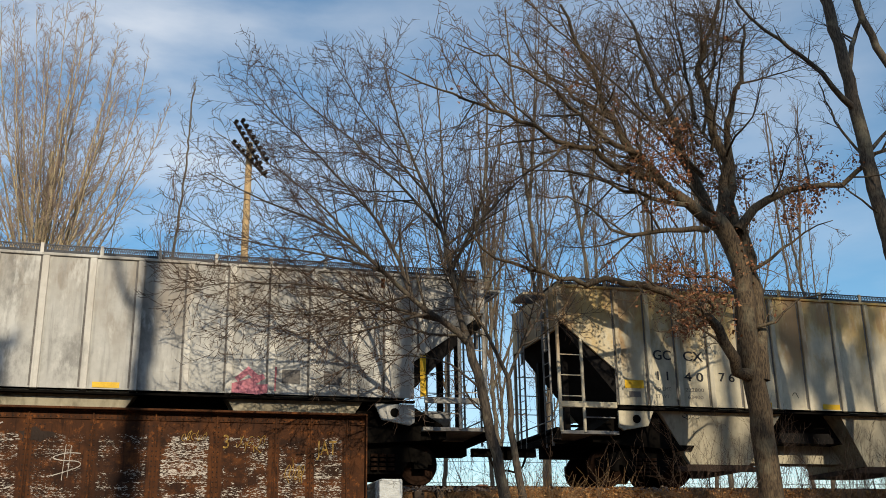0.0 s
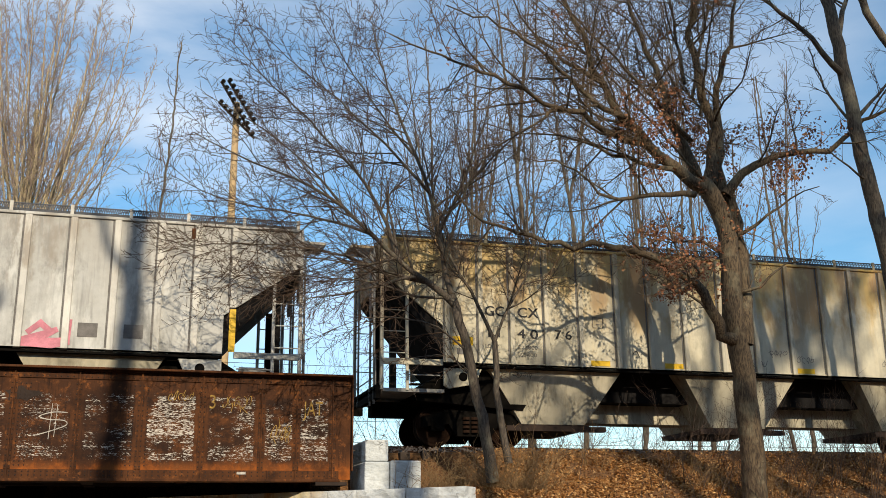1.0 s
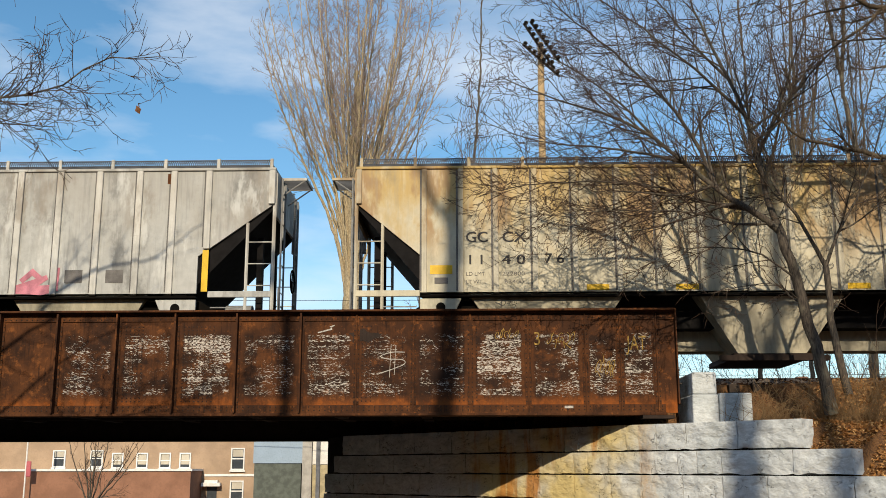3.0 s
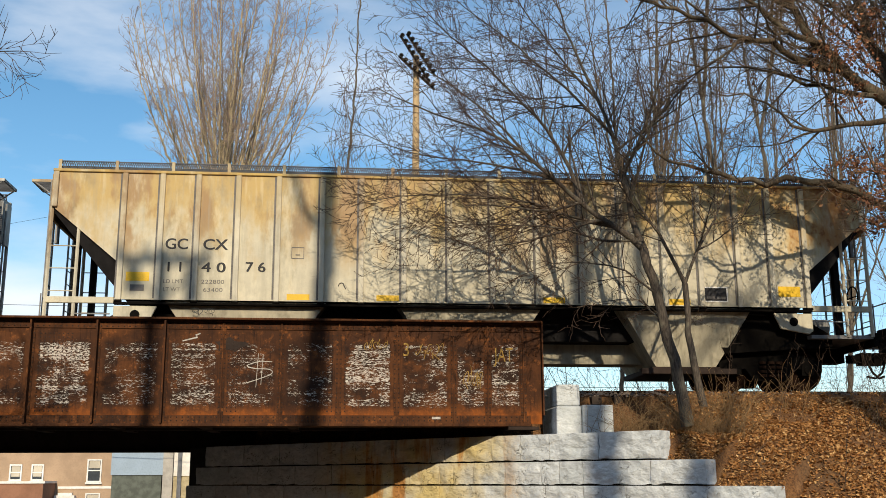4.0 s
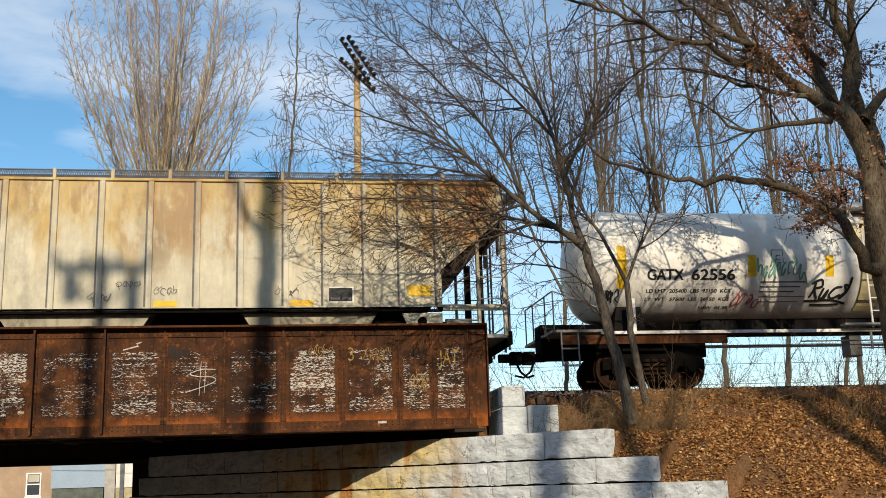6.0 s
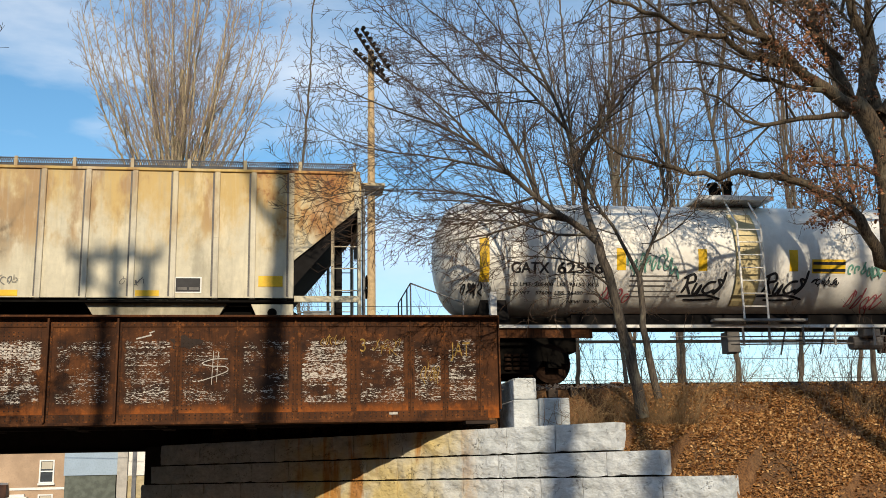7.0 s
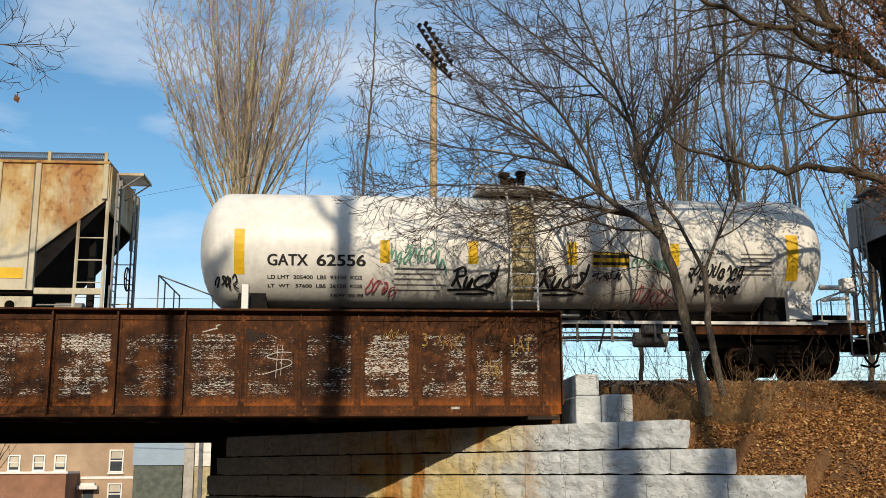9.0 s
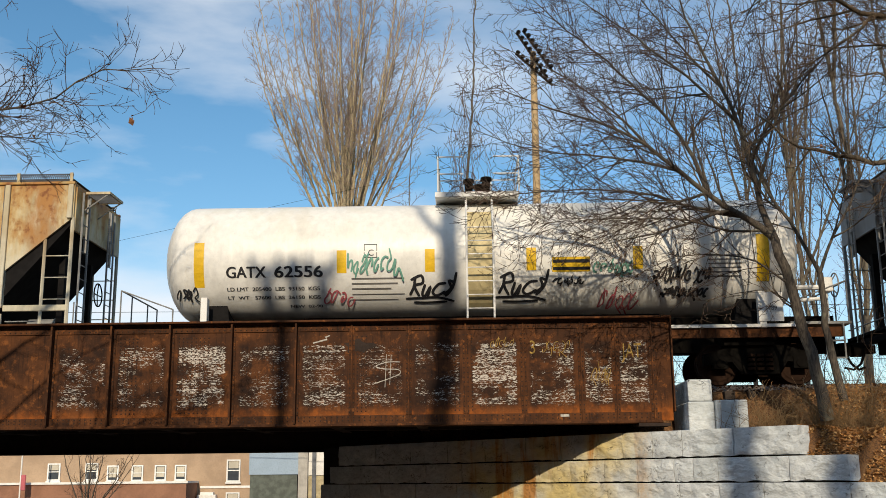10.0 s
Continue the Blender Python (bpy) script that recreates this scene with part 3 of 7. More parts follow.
def build_track():
    tr = thing("railway_track", "single railway track on dark timber sleepers", "track", kind="structure")
    prof = [(-0.07, -0.17), (0.07, -0.17), (0.07, -0.155), (0.012, -0.14), (0.012, -0.05), (0.036, -0.035), (0.036, 0), (-0.036, 0), (-0.036, -0.035), (-0.012, -0.05), (-0.012, -0.14), (-0.07, -0.155)]
    for y in (TRACK_Y - 0.755, TRACK_Y + 0.755):
        bm = bmesh.new()
        a = [bm.verts.new((-70, y + u, RAIL_Z + v)) for u, v in prof]
        b = [bm.verts.new((110, y + u, RAIL_Z + v)) for u, v in prof]
        for i in range(len(prof)):
            bm.faces.new((a[i], b[i], b[(i + 1) % len(prof)], a[(i + 1) % len(prof)]))
        part("rail", bm, M_STEEL, tr)
    sl = bevelled(boxes((-0.115, 0.115, -1.3, 1.3, -0.18, 0.0)), 0.012)
    first = part("sleeper", sl, M_WOOD, tr)
    first.location = (-16, TRACK_Y, RAIL_Z - 0.172)
    for i in range(1, 110):
        ob = new("sleeper", first.data)
        ob.parent, ob.location = tr, (-16 + 0.52 * i, TRACK_Y, RAIL_Z - 0.172)
    bm = bmesh.new()
    rng = random.Random(5)
    for x0, x1, n in ((4.4, 40, 5400),):
        for _ in range(n):
            x, y = rng.uniform(x0, x1), rng.choice((rng.uniform(21.9, 23.3), rng.uniform(21.7, 26.6)))
            r = rng.uniform(0.02, 0.05)
            z = CREST + 0.01 + rng.uniform(0, 0.05) - max(0, 22.2 - y) * 0.3
            v = [bm.verts.new((x + r * a, y + r * b, z + r * c)) for a, b, c in ((1, 0, 0), (-0.9, 0.2, 0), (0, 1, 0.1), (0.1, -1, -0.1), (0, 0, 0.9))]
            for f in ((0, 2, 4), (2, 1, 4), (1, 3, 4), (3, 0, 4)):
                bm.faces.new([v[i] for i in f])
    ob = part("ballast", bm, M_BALLAST, tr)
    ob["kind"] = "stuff"


def block(name, parent, s0, s1, z0, z1, front, depth, seed, mat):
    """One split-faced stone of the wall, s along the wall, its face uneven and its edges pitched."""
    rng = random.Random(seed)
    bm = bmesh.new()
    ns, nz = max(3, int((s1 - s0) / 0.07)), max(4, int((z1 - z0) / 0.08))
    g = 0.009
    rows = []
    for k in range(nz + 1):
        row = []
        for i in range(ns + 1):
            u, w = i / ns, k / nz
            edge = min(1.0, min(u, 1 - u) * (s1 - s0) / 0.012, min(w, 1 - w) * (z1 - z0) / 0.012)
            edge = 0.7 + 0.3 * edge
            out = front + 0.02 + 0.028 * edge * (0.8 + 0.3 * noise.noise(Vector((u * 2.3 + seed, w * 2.1, seed * 0.37)))) + 0.055 * edge * noise.noise(Vector((u * (s1 - s0) * 3.2 + seed, w * 3, 2.0))) + 0.012 * noise.noise(Vector((u * (s1 - s0) * 11 + seed, w * 9, 5.0)))
            wig = 0.012 * noise.noise(Vector((u * 4, w * 3, seed * 1.7)))
            p = WALL_AT + WALL_DIR * (s0 + g + (s1 - s0 - 2 * g) * u + wig * (0 < i < ns)) - WALL_OUT * out
            chip = 0.03 * noise.noise(Vector((u * 5 + seed, k * 0.3, seed * 0.9))) * (k in (0, nz))
            row.append(bm.verts.new((p.x, p.y, z0 + 0.024 + chip * (k == 0) + (z1 - z0 - 0.03) * w + wig * (0 < k < nz))))
        rows.append(row)
    for k in range(nz):
        for i in range(ns):
            bm.faces.new((rows[k][i + 1], rows[k][i], rows[k + 1][i], rows[k + 1][i + 1]))
    back = [[None] * 2 for _ in range(2)]
    for a, s in enumerate((s0 + g, s1 - g)):
        for b, z in enumerate((z0 + g, z1 - g)):
            p = WALL_AT + WALL_DIR * s + WALL_OUT * depth
            back[b][a] = bm.verts.new((p.x, p.y, z))
    top, bot = rows[-1], rows[0]
    bm.faces.new([*top[::-1], back[1][0], back[1][1]][::-1])
    bm.faces.new([*bot, back[0][1], back[0][0]][::-1])
    bm.faces.new([*[r[0] for r in rows], back[1][0], back[0][0]])
    bm.faces.new([*[r[-1] for r in rows][::-1], back[0][1], back[1][1]])
    bmesh.ops.recalc_face_normals(bm, faces=bm.faces)
    ob = part(name, bm, mat, parent)
    rim = {i for i in range((ns + 1) * (nz + 1)) if i % (ns + 1) in (0, ns) or i // (ns + 1) in (0, nz)}
    for e in ob.data.edges:
        e.use_edge_sharp = e.vertices[0] in rim and e.vertices[1] in rim
    for f in list(ob.data.polygons)[:ns * nz]:
        f.use_smooth = True
    return ob


def build_wall():
    w = thing("abutment_wall", "stepped wing wall of pale split granite blocks with ochre stains", "wall", kind="structure")
    courses = [(2.545, 3.09, 0.27), (2.07, 2.54, -0.63), (1.53, 2.065, -1.91), (1.0, 1.525, -3.6), (0.5, 0.995, -4.9), (-0.1, 0.495, -6.2)]
    joints = {0: [0.27, 1.62, 2.78, 3.5, 4.25, 5.55, 5.95, 7.0, 8.3, 9.6, 11, 12.4, 14],
              1: [-0.63, 0.5, 2.0, 2.55, 3.0, 3.9, 4.75, 5.3, 5.7, 6.6, 7.7, 9.1, 10.4, 11.8, 13, 14.4],
              2: [-1.91, -0.62, 1.05, 2.0, 2.9, 3.9, 4.7, 5.7, 6.9, 8.2, 9.3, 10.8, 12.2, 13.5, 14.8]}
    seed = 1
    rng = random.Random(2)
    for i, (z0, z1, start) in enumerate(courses):
        if i in joints:
            js = joints[i]
        else:
            js = [start]
            while js[-1] < 14.5:
                js.append(js[-1] + rng.uniform(0.8, 1.6))
        for a, b in zip(js, js[1:]):
            block("stone_block", w, a, b, z0, z1, 0.0, 0.38, seed, M_STONE)
            seed += 1
    # the core behind the stones, and the bridge seat under the girder's end
    bm = bmesh.new()

    def slab(s0, s1, d0, d1, z0, z1):
        c = []
        for z in (z0, z1):
            for s, d in ((s0, d0), (s1, d0), (s1, d1), (s0, d1)):
                p = WALL_AT + WALL_DIR * s + WALL_OUT * d
                c.append(bm.verts.new((p.x, p.y, z)))
        for f in ((0, 1, 2, 3), (7, 6, 5, 4), (0, 4, 5, 1), (1, 5, 6, 2), (2, 6, 7, 3), (3, 7, 4, 0)):
            bm.faces.new([c[k] for k in f])

    slab(0.8, 14.8, 0.05, 1.6, -0.2, 3.06)
    slab(-0.4, 0.9, 0.05, 0.33, -0.2, 2.5)
    slab(-1.7, -0.5, 0.05, 0.33, -0.2, 2.0)
    slab(-5.8, -1.7, 0.05, 0.33, -0.2, 0.4)
    slab(-3.3, -1.7, 0.05, 0.33, 0.4, 1.5)
    bmesh.ops.recalc_face_normals(bm, faces=bm.faces)
    part("wall_core", bm, M_MORTAR, w)
    # pedestal stones beside the girder's end
    part("backwall_stone", bevelled(boxes((4.53, 5.06, 21.2, 22.7, 3.02, 3.67)), 0.03, 2), M_STONE, w)
    part("backwall_stone", bevelled(boxes((4.55, 5.04, 21.22, 22.7, 3.675, 4.12)), 0.03, 2), M_STONE, w)
    part("backwall_stone", bevelled(boxes((5.065, 5.71, 21.1, 22.1, 2.95, 3.69)), 0.03, 2), M_STONE, w)
    far = thing("far_abutment", "shaded stone abutment beyond the road", "wall", kind="structure")
    bm = bmesh.new()
    c = []
    for z in (-0.2, 3.7):
        for s, d in ((-3, 0), (14, 0), (14, -2), (-3, -2)):
            p = LEFT_AT + WALL_DIR * s + WALL_OUT * d
            c.append(bm.verts.new((p.x, p.y, z)))
    for f in ((0, 1, 2, 3), (7, 6, 5, 4), (0, 4, 5, 1), (1, 5, 6, 2), (2, 6, 7, 3), (3, 7, 4, 0)):
        bm.faces.new([c[k] for k in f])
    bmesh.ops.recalc_face_normals(bm, faces=bm.faces)
    part("wall_core", bm, M_CONCRETE, far)


build_ground()
build_road()
build_bridge()
build_track()
build_wall()

# ---- the train ----
def build_truck(car, x):
    """A two-axle truck under a car: side frames, springs, bolster and wheels."""
    t = new("truck")
    t.parent, t.location = car, (x, 0, 0)
    frame_line = [(-1.25, 0.42), (-1.25, 0.66), (-0.95, 0.74), (-0.45, 0.9), (0.45, 0.9), (0.95, 0.74), (1.25, 0.66), (1.25, 0.42), (0.62, 0.5), (0.42, 0.22), (-0.42, 0.22), (-0.62, 0.5)]
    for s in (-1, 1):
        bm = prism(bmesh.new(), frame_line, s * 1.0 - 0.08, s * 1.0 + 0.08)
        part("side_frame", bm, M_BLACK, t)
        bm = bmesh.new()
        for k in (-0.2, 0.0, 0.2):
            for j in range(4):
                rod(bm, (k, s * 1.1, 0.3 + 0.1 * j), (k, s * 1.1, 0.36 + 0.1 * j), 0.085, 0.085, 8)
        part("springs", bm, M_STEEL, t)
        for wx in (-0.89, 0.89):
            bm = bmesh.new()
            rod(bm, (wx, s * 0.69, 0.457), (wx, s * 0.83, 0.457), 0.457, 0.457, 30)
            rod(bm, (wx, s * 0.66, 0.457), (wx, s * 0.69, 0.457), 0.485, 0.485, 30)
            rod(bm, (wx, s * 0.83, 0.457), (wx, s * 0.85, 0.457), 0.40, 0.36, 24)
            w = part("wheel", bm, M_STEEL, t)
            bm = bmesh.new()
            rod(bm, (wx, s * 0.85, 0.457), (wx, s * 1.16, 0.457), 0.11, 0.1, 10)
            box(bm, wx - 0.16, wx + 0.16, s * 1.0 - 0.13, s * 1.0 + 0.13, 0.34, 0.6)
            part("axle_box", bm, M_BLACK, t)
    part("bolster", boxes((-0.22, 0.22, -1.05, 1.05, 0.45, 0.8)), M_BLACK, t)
    return t


def build_coupler(car, x, s):
    bm = bmesh.new()
    box(bm, min(x, x + s * 0.62), max(x, x + s * 0.62), -0.09, 0.09, 0.76, 0.95)
    box(bm, min(x + s * 0.6, x + s * 0.86), max(x + s * 0.6, x + s * 0.86), -0.17, 0.14, 0.7, 1.0)
    part("coupler", bm, M_BLACK, car)
    hose = bmesh.new()
    pts = [(x + s * 0.3, -0.3, 0.85), (x + s * 0.45, -0.32, 0.5), (x + s * 0.62, -0.3, 0.36), (x + s * 0.8, -0.2, 0.42)]
    for a, b in zip(pts, pts[1:]):
        rod(hose, a, b, 0.028, 0.028, 6)
    part("brake_hose", hose, M_BLACK, car)


def build_hopper(name, label, x, length, paint, posts, chutes, marks, cut=1.48, lightened_paint=None, wide=0.06):
    car = thing(name, label, "railway car", (x, TRACK_Y, RAIL_Z), "cars of the freight train")
    h, half, top, sill, cut_z, low_z = length / 2, 1.55, 4.74, 1.87, 3.95, 2.72
    # side sheets with their cut corners
    outline = [(-h, top), (-h, cut_z), (-h + cut, low_z), (-h + cut, sill), (h - cut, sill), (h - cut, low_z), (h, cut_z), (h, top)]
    for s in (-1, 1):
        part("side_sheet", prism(bmesh.new(), outline, s * half - 0.03, s * half + 0.03), paint, car)
        for px in posts:
            px += h
            z0 = sill - 0.02 if abs(px) < h - cut + 0.03 else cut_z - (h - abs(px)) / cut * (cut_z - low_z) + 0.03
            bm = boxes((px - wide, px + wide, s * half + s * 0.032 - 0.065 * (s < 0), s * half + s * 0.032 + 0.065 * (s > 0), z0, top - 0.02))
            # posts take a lighter copy of the side paint for the sun they catch
            post = part("side_post", bevelled(bm, 0.012), lightened_paint or paint, car)
            if s < 0 and abs(px) < h - 0.2:
                part("seam", boxes((px - wide - 0.045, px - wide - 0.002, -half - 0.034, -half - 0.0305, z0 + 0.05, top - 0.03)), M_FADED, post)
            if s < 0 and abs(px) < h - cut + 0.03:
                part("post_foot", boxes((px - 0.075, px + 0.075, -half - 0.105, -half - 0.03, sill - 0.06, sill - 0.022)), M_BLACK, post)
        part("top_chord", bevelled(boxes((-h, h, s * half - 0.05, s * half + 0.06 if s > 0 else s * half + 0.05, top - 0.004, top + 0.06)) if s > 0 else boxes((-h, h, -half - 0.075, -half + 0.05, top - 0.015, top + 0.05)), 0.01), paint, car)
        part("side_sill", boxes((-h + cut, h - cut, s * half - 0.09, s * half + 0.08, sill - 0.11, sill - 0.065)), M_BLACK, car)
    # roof, slope sheets and bays
    bm = prism(bmesh.new(), [(-h, top - 0.05), (h, top - 0.05), (h, top + 0.02), (-h, top + 0.02)], -half + 0.035, half - 0.035)
    part("roof", bm, paint, car)
    part("roof_hatch", bevelled(boxes((-h + 1.2, h - 1.2, -0.3, 0.3, top + 0.022, top + 0.14)), 0.02), paint, car)
    # slope sheets and core carry the shade under the overhang in their colour
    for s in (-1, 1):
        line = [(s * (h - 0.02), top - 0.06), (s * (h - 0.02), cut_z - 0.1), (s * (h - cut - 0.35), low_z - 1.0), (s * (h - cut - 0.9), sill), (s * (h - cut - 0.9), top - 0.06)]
        part("slope_sheet", prism(bmesh.new(), line, -half + 0.04, half - 0.04), M_SHADE_DARK, car, "end slope sheet with its shade coloured in dark")
    part("body_core", boxes((-h + cut + 0.9, h - cut - 0.9, -half + 0.04, half - 0.04, sill + 0.1, top - 0.06)), M_SHADE_DARK, car)
    for c, wd in chutes:
        bm = bmesh.new()
        a = [(c - wd / 2, -1.5), (c + wd / 2, -1.5), (c + wd / 2, 1.5), (c - wd / 2, 1.5)]
        b = [(c - wd * 0.23, -1.2), (c + wd * 0.23, -1.2), (c + wd * 0.23, 1.2), (c - wd * 0.23, 1.2)]
        va = [bm.verts.new((*p, sill - 0.02)) for p in a]
        vb = [bm.verts.new((*p, 0.52)) for p in b]
        for i in range(4):
            j = (i + 1) % 4
            bm.faces.new((va[j], va[i], vb[i], vb[j]))
        bm.faces.new(va)
        bm.faces.new(vb[::-1])
        bmesh.ops.recalc_face_normals(bm, faces=bm.faces)
        bay = part("hopper_bay", bm, M_BAY, car, "grimy hopper bay")
        part("outlet_gate", boxes((c - wd * 0.26, c + wd * 0.26, -1.22, 1.22, 0.40, 0.515), (c - wd * 0.36, c + wd * 0.36, -1.42, -1.22, 0.34, 0.46)), M_RUST_DARK, bay)
    part("centre_sill", boxes((-h + 1.5, h - 1.5, -0.34, 0.34, 0.66, 1.12)), M_BAY, car, "grimy centre sill")
    part("draft_sill", boxes((-h + 0.1, h - 0.1, -0.25, 0.25, 0.74, 1.08)), M_BLACK, car)
    # plain box that fills the gaps between bays, coloured as deep shade
    part("inner_slope", boxes((-h + cut + 0.9, h - cut - 0.9, -0.85, 0.85, 1.125, sill + 0.09)), M_SHADE_DARK, car)
    # running boards: gratings on short posts along the roof edges
    for s in (-1, 1):
        bm = bmesh.new()
        y = s * 1.5
        n = int(length / 0.05)
        for i in range(n):
            px = -h + 0.1 + (length - 0.2) * i / n
            quad(bm, [(px, y - 0.002, top + 0.06), (px + 0.02, y - 0.002, top + 0.06), (px + 0.07, y - 0.002, top + 0.25), (px + 0.05, y - 0.002, top + 0.25)])
            quad(bm, [(px + 0.05, y, top + 0.06), (px + 0.07, y, top + 0.06), (px + 0.02, y, top + 0.25), (px, y, top + 0.25)])
        box(bm, -h + 0.1, h - 0.1, y - 0.012, y + 0.012, top + 0.24, top + 0.265)
        box(bm, -h + 0.1, h - 0.1, y - 0.012, y + 0.012, top + 0.05, top + 0.075)
        board = part("running_board", bm, M_MESH, car, "dark steel grating walkway")
        if s < 0:
            n = int(length / 1.22)
            for i in range(n + 1):
                px = -h + 0.12 + (length - 0.24) * i / n
                part("bracket", boxes((px - 0.035, px + 0.035, y - 0.05, y - 0.014, top + 0.03, top + 0.28)), lightened_paint or paint, board)
    part("walkway_plate", boxes((-h + 0.1, h - 0.1, -1.45, 1.45, top + 0.145, top + 0.16)), M_MESH, car)
    # the ends: platform, ladders, posts, brake wheel
    for s in (-1, 1):
        e = s * h
        part("end_sheet", boxes((e - 0.03, e + 0.03, -half + 0.04, half - 0.04, cut_z - 0.3, top - 0.06)), paint, car)
        for y in (-0.8, 0.8):
            part("end_stiffener", boxes((e + s * 0.03 - 0.04, e + s * 0.03 + 0.04, y - 0.05, y + 0.05, cut_z - 0.7, top - 0.1)), M_IRON, car)
        part("end_platform", boxes((min(e - s * 1.5, e + s * 0.12), max(e - s * 1.5, e + s * 0.12), -half + 0.02, half - 0.02, 1.16, 1.24)), M_IRON, car)
        part("end_beam", boxes((e + s * 0.06 - 0.06, e + s * 0.06 + 0.06, -half, half, 1.0, 1.3)), M_BLACK, car)
        part("platform_sill", bevelled(boxes((min(e - s * 1.47, e), max(e - s * 1.47, e), -half - 0.03, -half + 0.05, 1.78, 1.92)), 0.01), paint, car)
        for y in (-half + 0.01, half - 0.01):
            rows = [((e - s * 0.02, y, 1.2), (e - s * 0.02, y, cut_z), 0.045), ((e - s * 0.62, y, 1.2), (e - s * 0.62, y, cut_z - 0.45), 0.04)]
            for z in (2.05, 2.55, 3.05):
                rows.append(((e - s * 0.02, y, z), (e - s * 0.62, y, z), 0.014))
            part("side_ladder", rods(rows, 6), lightened_paint or M_IRON, car)
        rows = []
        for y in (-1.28, -0.86, 0.5, 0.9):
            rows.append(((e + s * 0.1, y, 0.9), (e + s * 0.1, y, 4.6), 0.026))
        z = 1.3
        while z < 4.5:
            rows.append(((e + s * 0.1, -1.28, z), (e + s * 0.1, -0.86, z), 0.012))
            rows.append(((e + s * 0.1, 0.5, z), (e + s * 0.1, 0.9, z), 0.012))
            z += 0.32
        part("end_ladder", rods(rows, 6), M_IRON, car)
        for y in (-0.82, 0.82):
            part("end_post", boxes((e - s * 0.45 - 0.07, e - s * 0.45 + 0.07, y - 0.08, y + 0.08, 1.2, 3.3)), M_SHADE_DARK, car)
        x0, x1 = min(e + s * 0.04, e + s * 0.62), max(e + s * 0.04, e + s * 0.62)
        step = part("roof_step", boxes((x0, x1, -1.02, -0.98, top - 0.1, top - 0.04), (x0, x1, -0.12, -0.08, top - 0.1, top - 0.04), (e + s * 0.6 - 0.02, e + s * 0.6 + 0.02, -0.979, -0.121, top - 0.1, top - 0.04)), lightened_paint or paint, car, "pale framed roof end step")
        for k in range(9):
            part("grating_bar", boxes((x0, x1, -0.94 + 0.1 * k, -0.915 + 0.1 * k, top - 0.085, top - 0.06)), M_MESH, step)
        for y in (-0.98, -0.12):
            part("step_brace", rods([((e, y, top - 0.5), (e + s * 0.56, y, top - 0.1), 0.018)]), M_IRON, step)
        part("handrail", rods([((e - s * 0.62, -half, 1.55), (e - s * 1.4, -half, 1.55), 0.016), ((e + s * 0.1, -1.45, 1.5), (e + s * 0.1, 1.45, 1.5), 0.016), ((e + s * 0.1, -1.45, 1.2), (e + s * 0.1, -1.45, 2.0), 0.016)]), M_IRON, car)
        # bolster plate with its lightening hole
        bx = e - s * (cut + 0.46)
        plate = part("bolster_plate", bevelled(prism(bmesh.new(), [(bx - 0.46, sill - 0.145), (bx + 0.46, sill - 0.145), (bx + 0.46, sill - 0.55), (bx + 0.25 * s + 0.1, sill - 0.62), (bx - 0.3, sill - 0.5)] if s > 0 else [(bx - 0.46, sill - 0.145), (bx + 0.46, sill - 0.145), (bx + 0.3, sill - 0.5), (bx - 0.35, sill - 0.62), (bx - 0.46, sill - 0.55)], -half - 0.05, -half + 0.02), 0.008), paint, car)
        bm = bmesh.new()
        rod(bm, (bx, -half - 0.056, sill - 0.34), (bx, -half - 0.03, sill - 0.34), 0.105, 0.105, 18)
        part("lightening_hole", bm, M_BLACK, plate)
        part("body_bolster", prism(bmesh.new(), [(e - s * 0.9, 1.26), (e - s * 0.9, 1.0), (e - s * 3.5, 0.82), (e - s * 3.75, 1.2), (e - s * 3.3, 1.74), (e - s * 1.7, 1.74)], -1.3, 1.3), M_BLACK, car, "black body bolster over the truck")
        build_truck(car, e - s * 2.35)
        build_coupler(car, e + s * 0.1, s)
    rim = bmesh.new()
    for i in range(20):
        a, b = 2 * math.pi * i / 20, 2 * math.pi * (i + 1) / 20
        rod(rim, (h + 0.22, -0.3 + 0.27 * math.cos(a), 2.35 + 0.27 * math.sin(a)), (h + 0.22, -0.3 + 0.27 * math.cos(b), 2.35 + 0.27 * math.sin(b)), 0.018, 0.018, 6)
        if i % 5 == 0:
            rod(rim, (h + 0.2, -0.3, 2.35), (h + 0.22, -0.3 + 0.27 * math.cos(a), 2.35 + 0.27 * math.sin(a)), 0.014, 0.014, 6)
    part("brake_wheel", rim, M_BLACK, car)
    tank = bmesh.new()
    rod(tank, (h - 1.25, -0.55, 1.55), (h - 0.65, -0.55, 1.55), 0.2, 0.2, 16)
    part("air_reservoir", tank, M_IRON, car)
    marks(car, -half - 0.036, h)
    return car


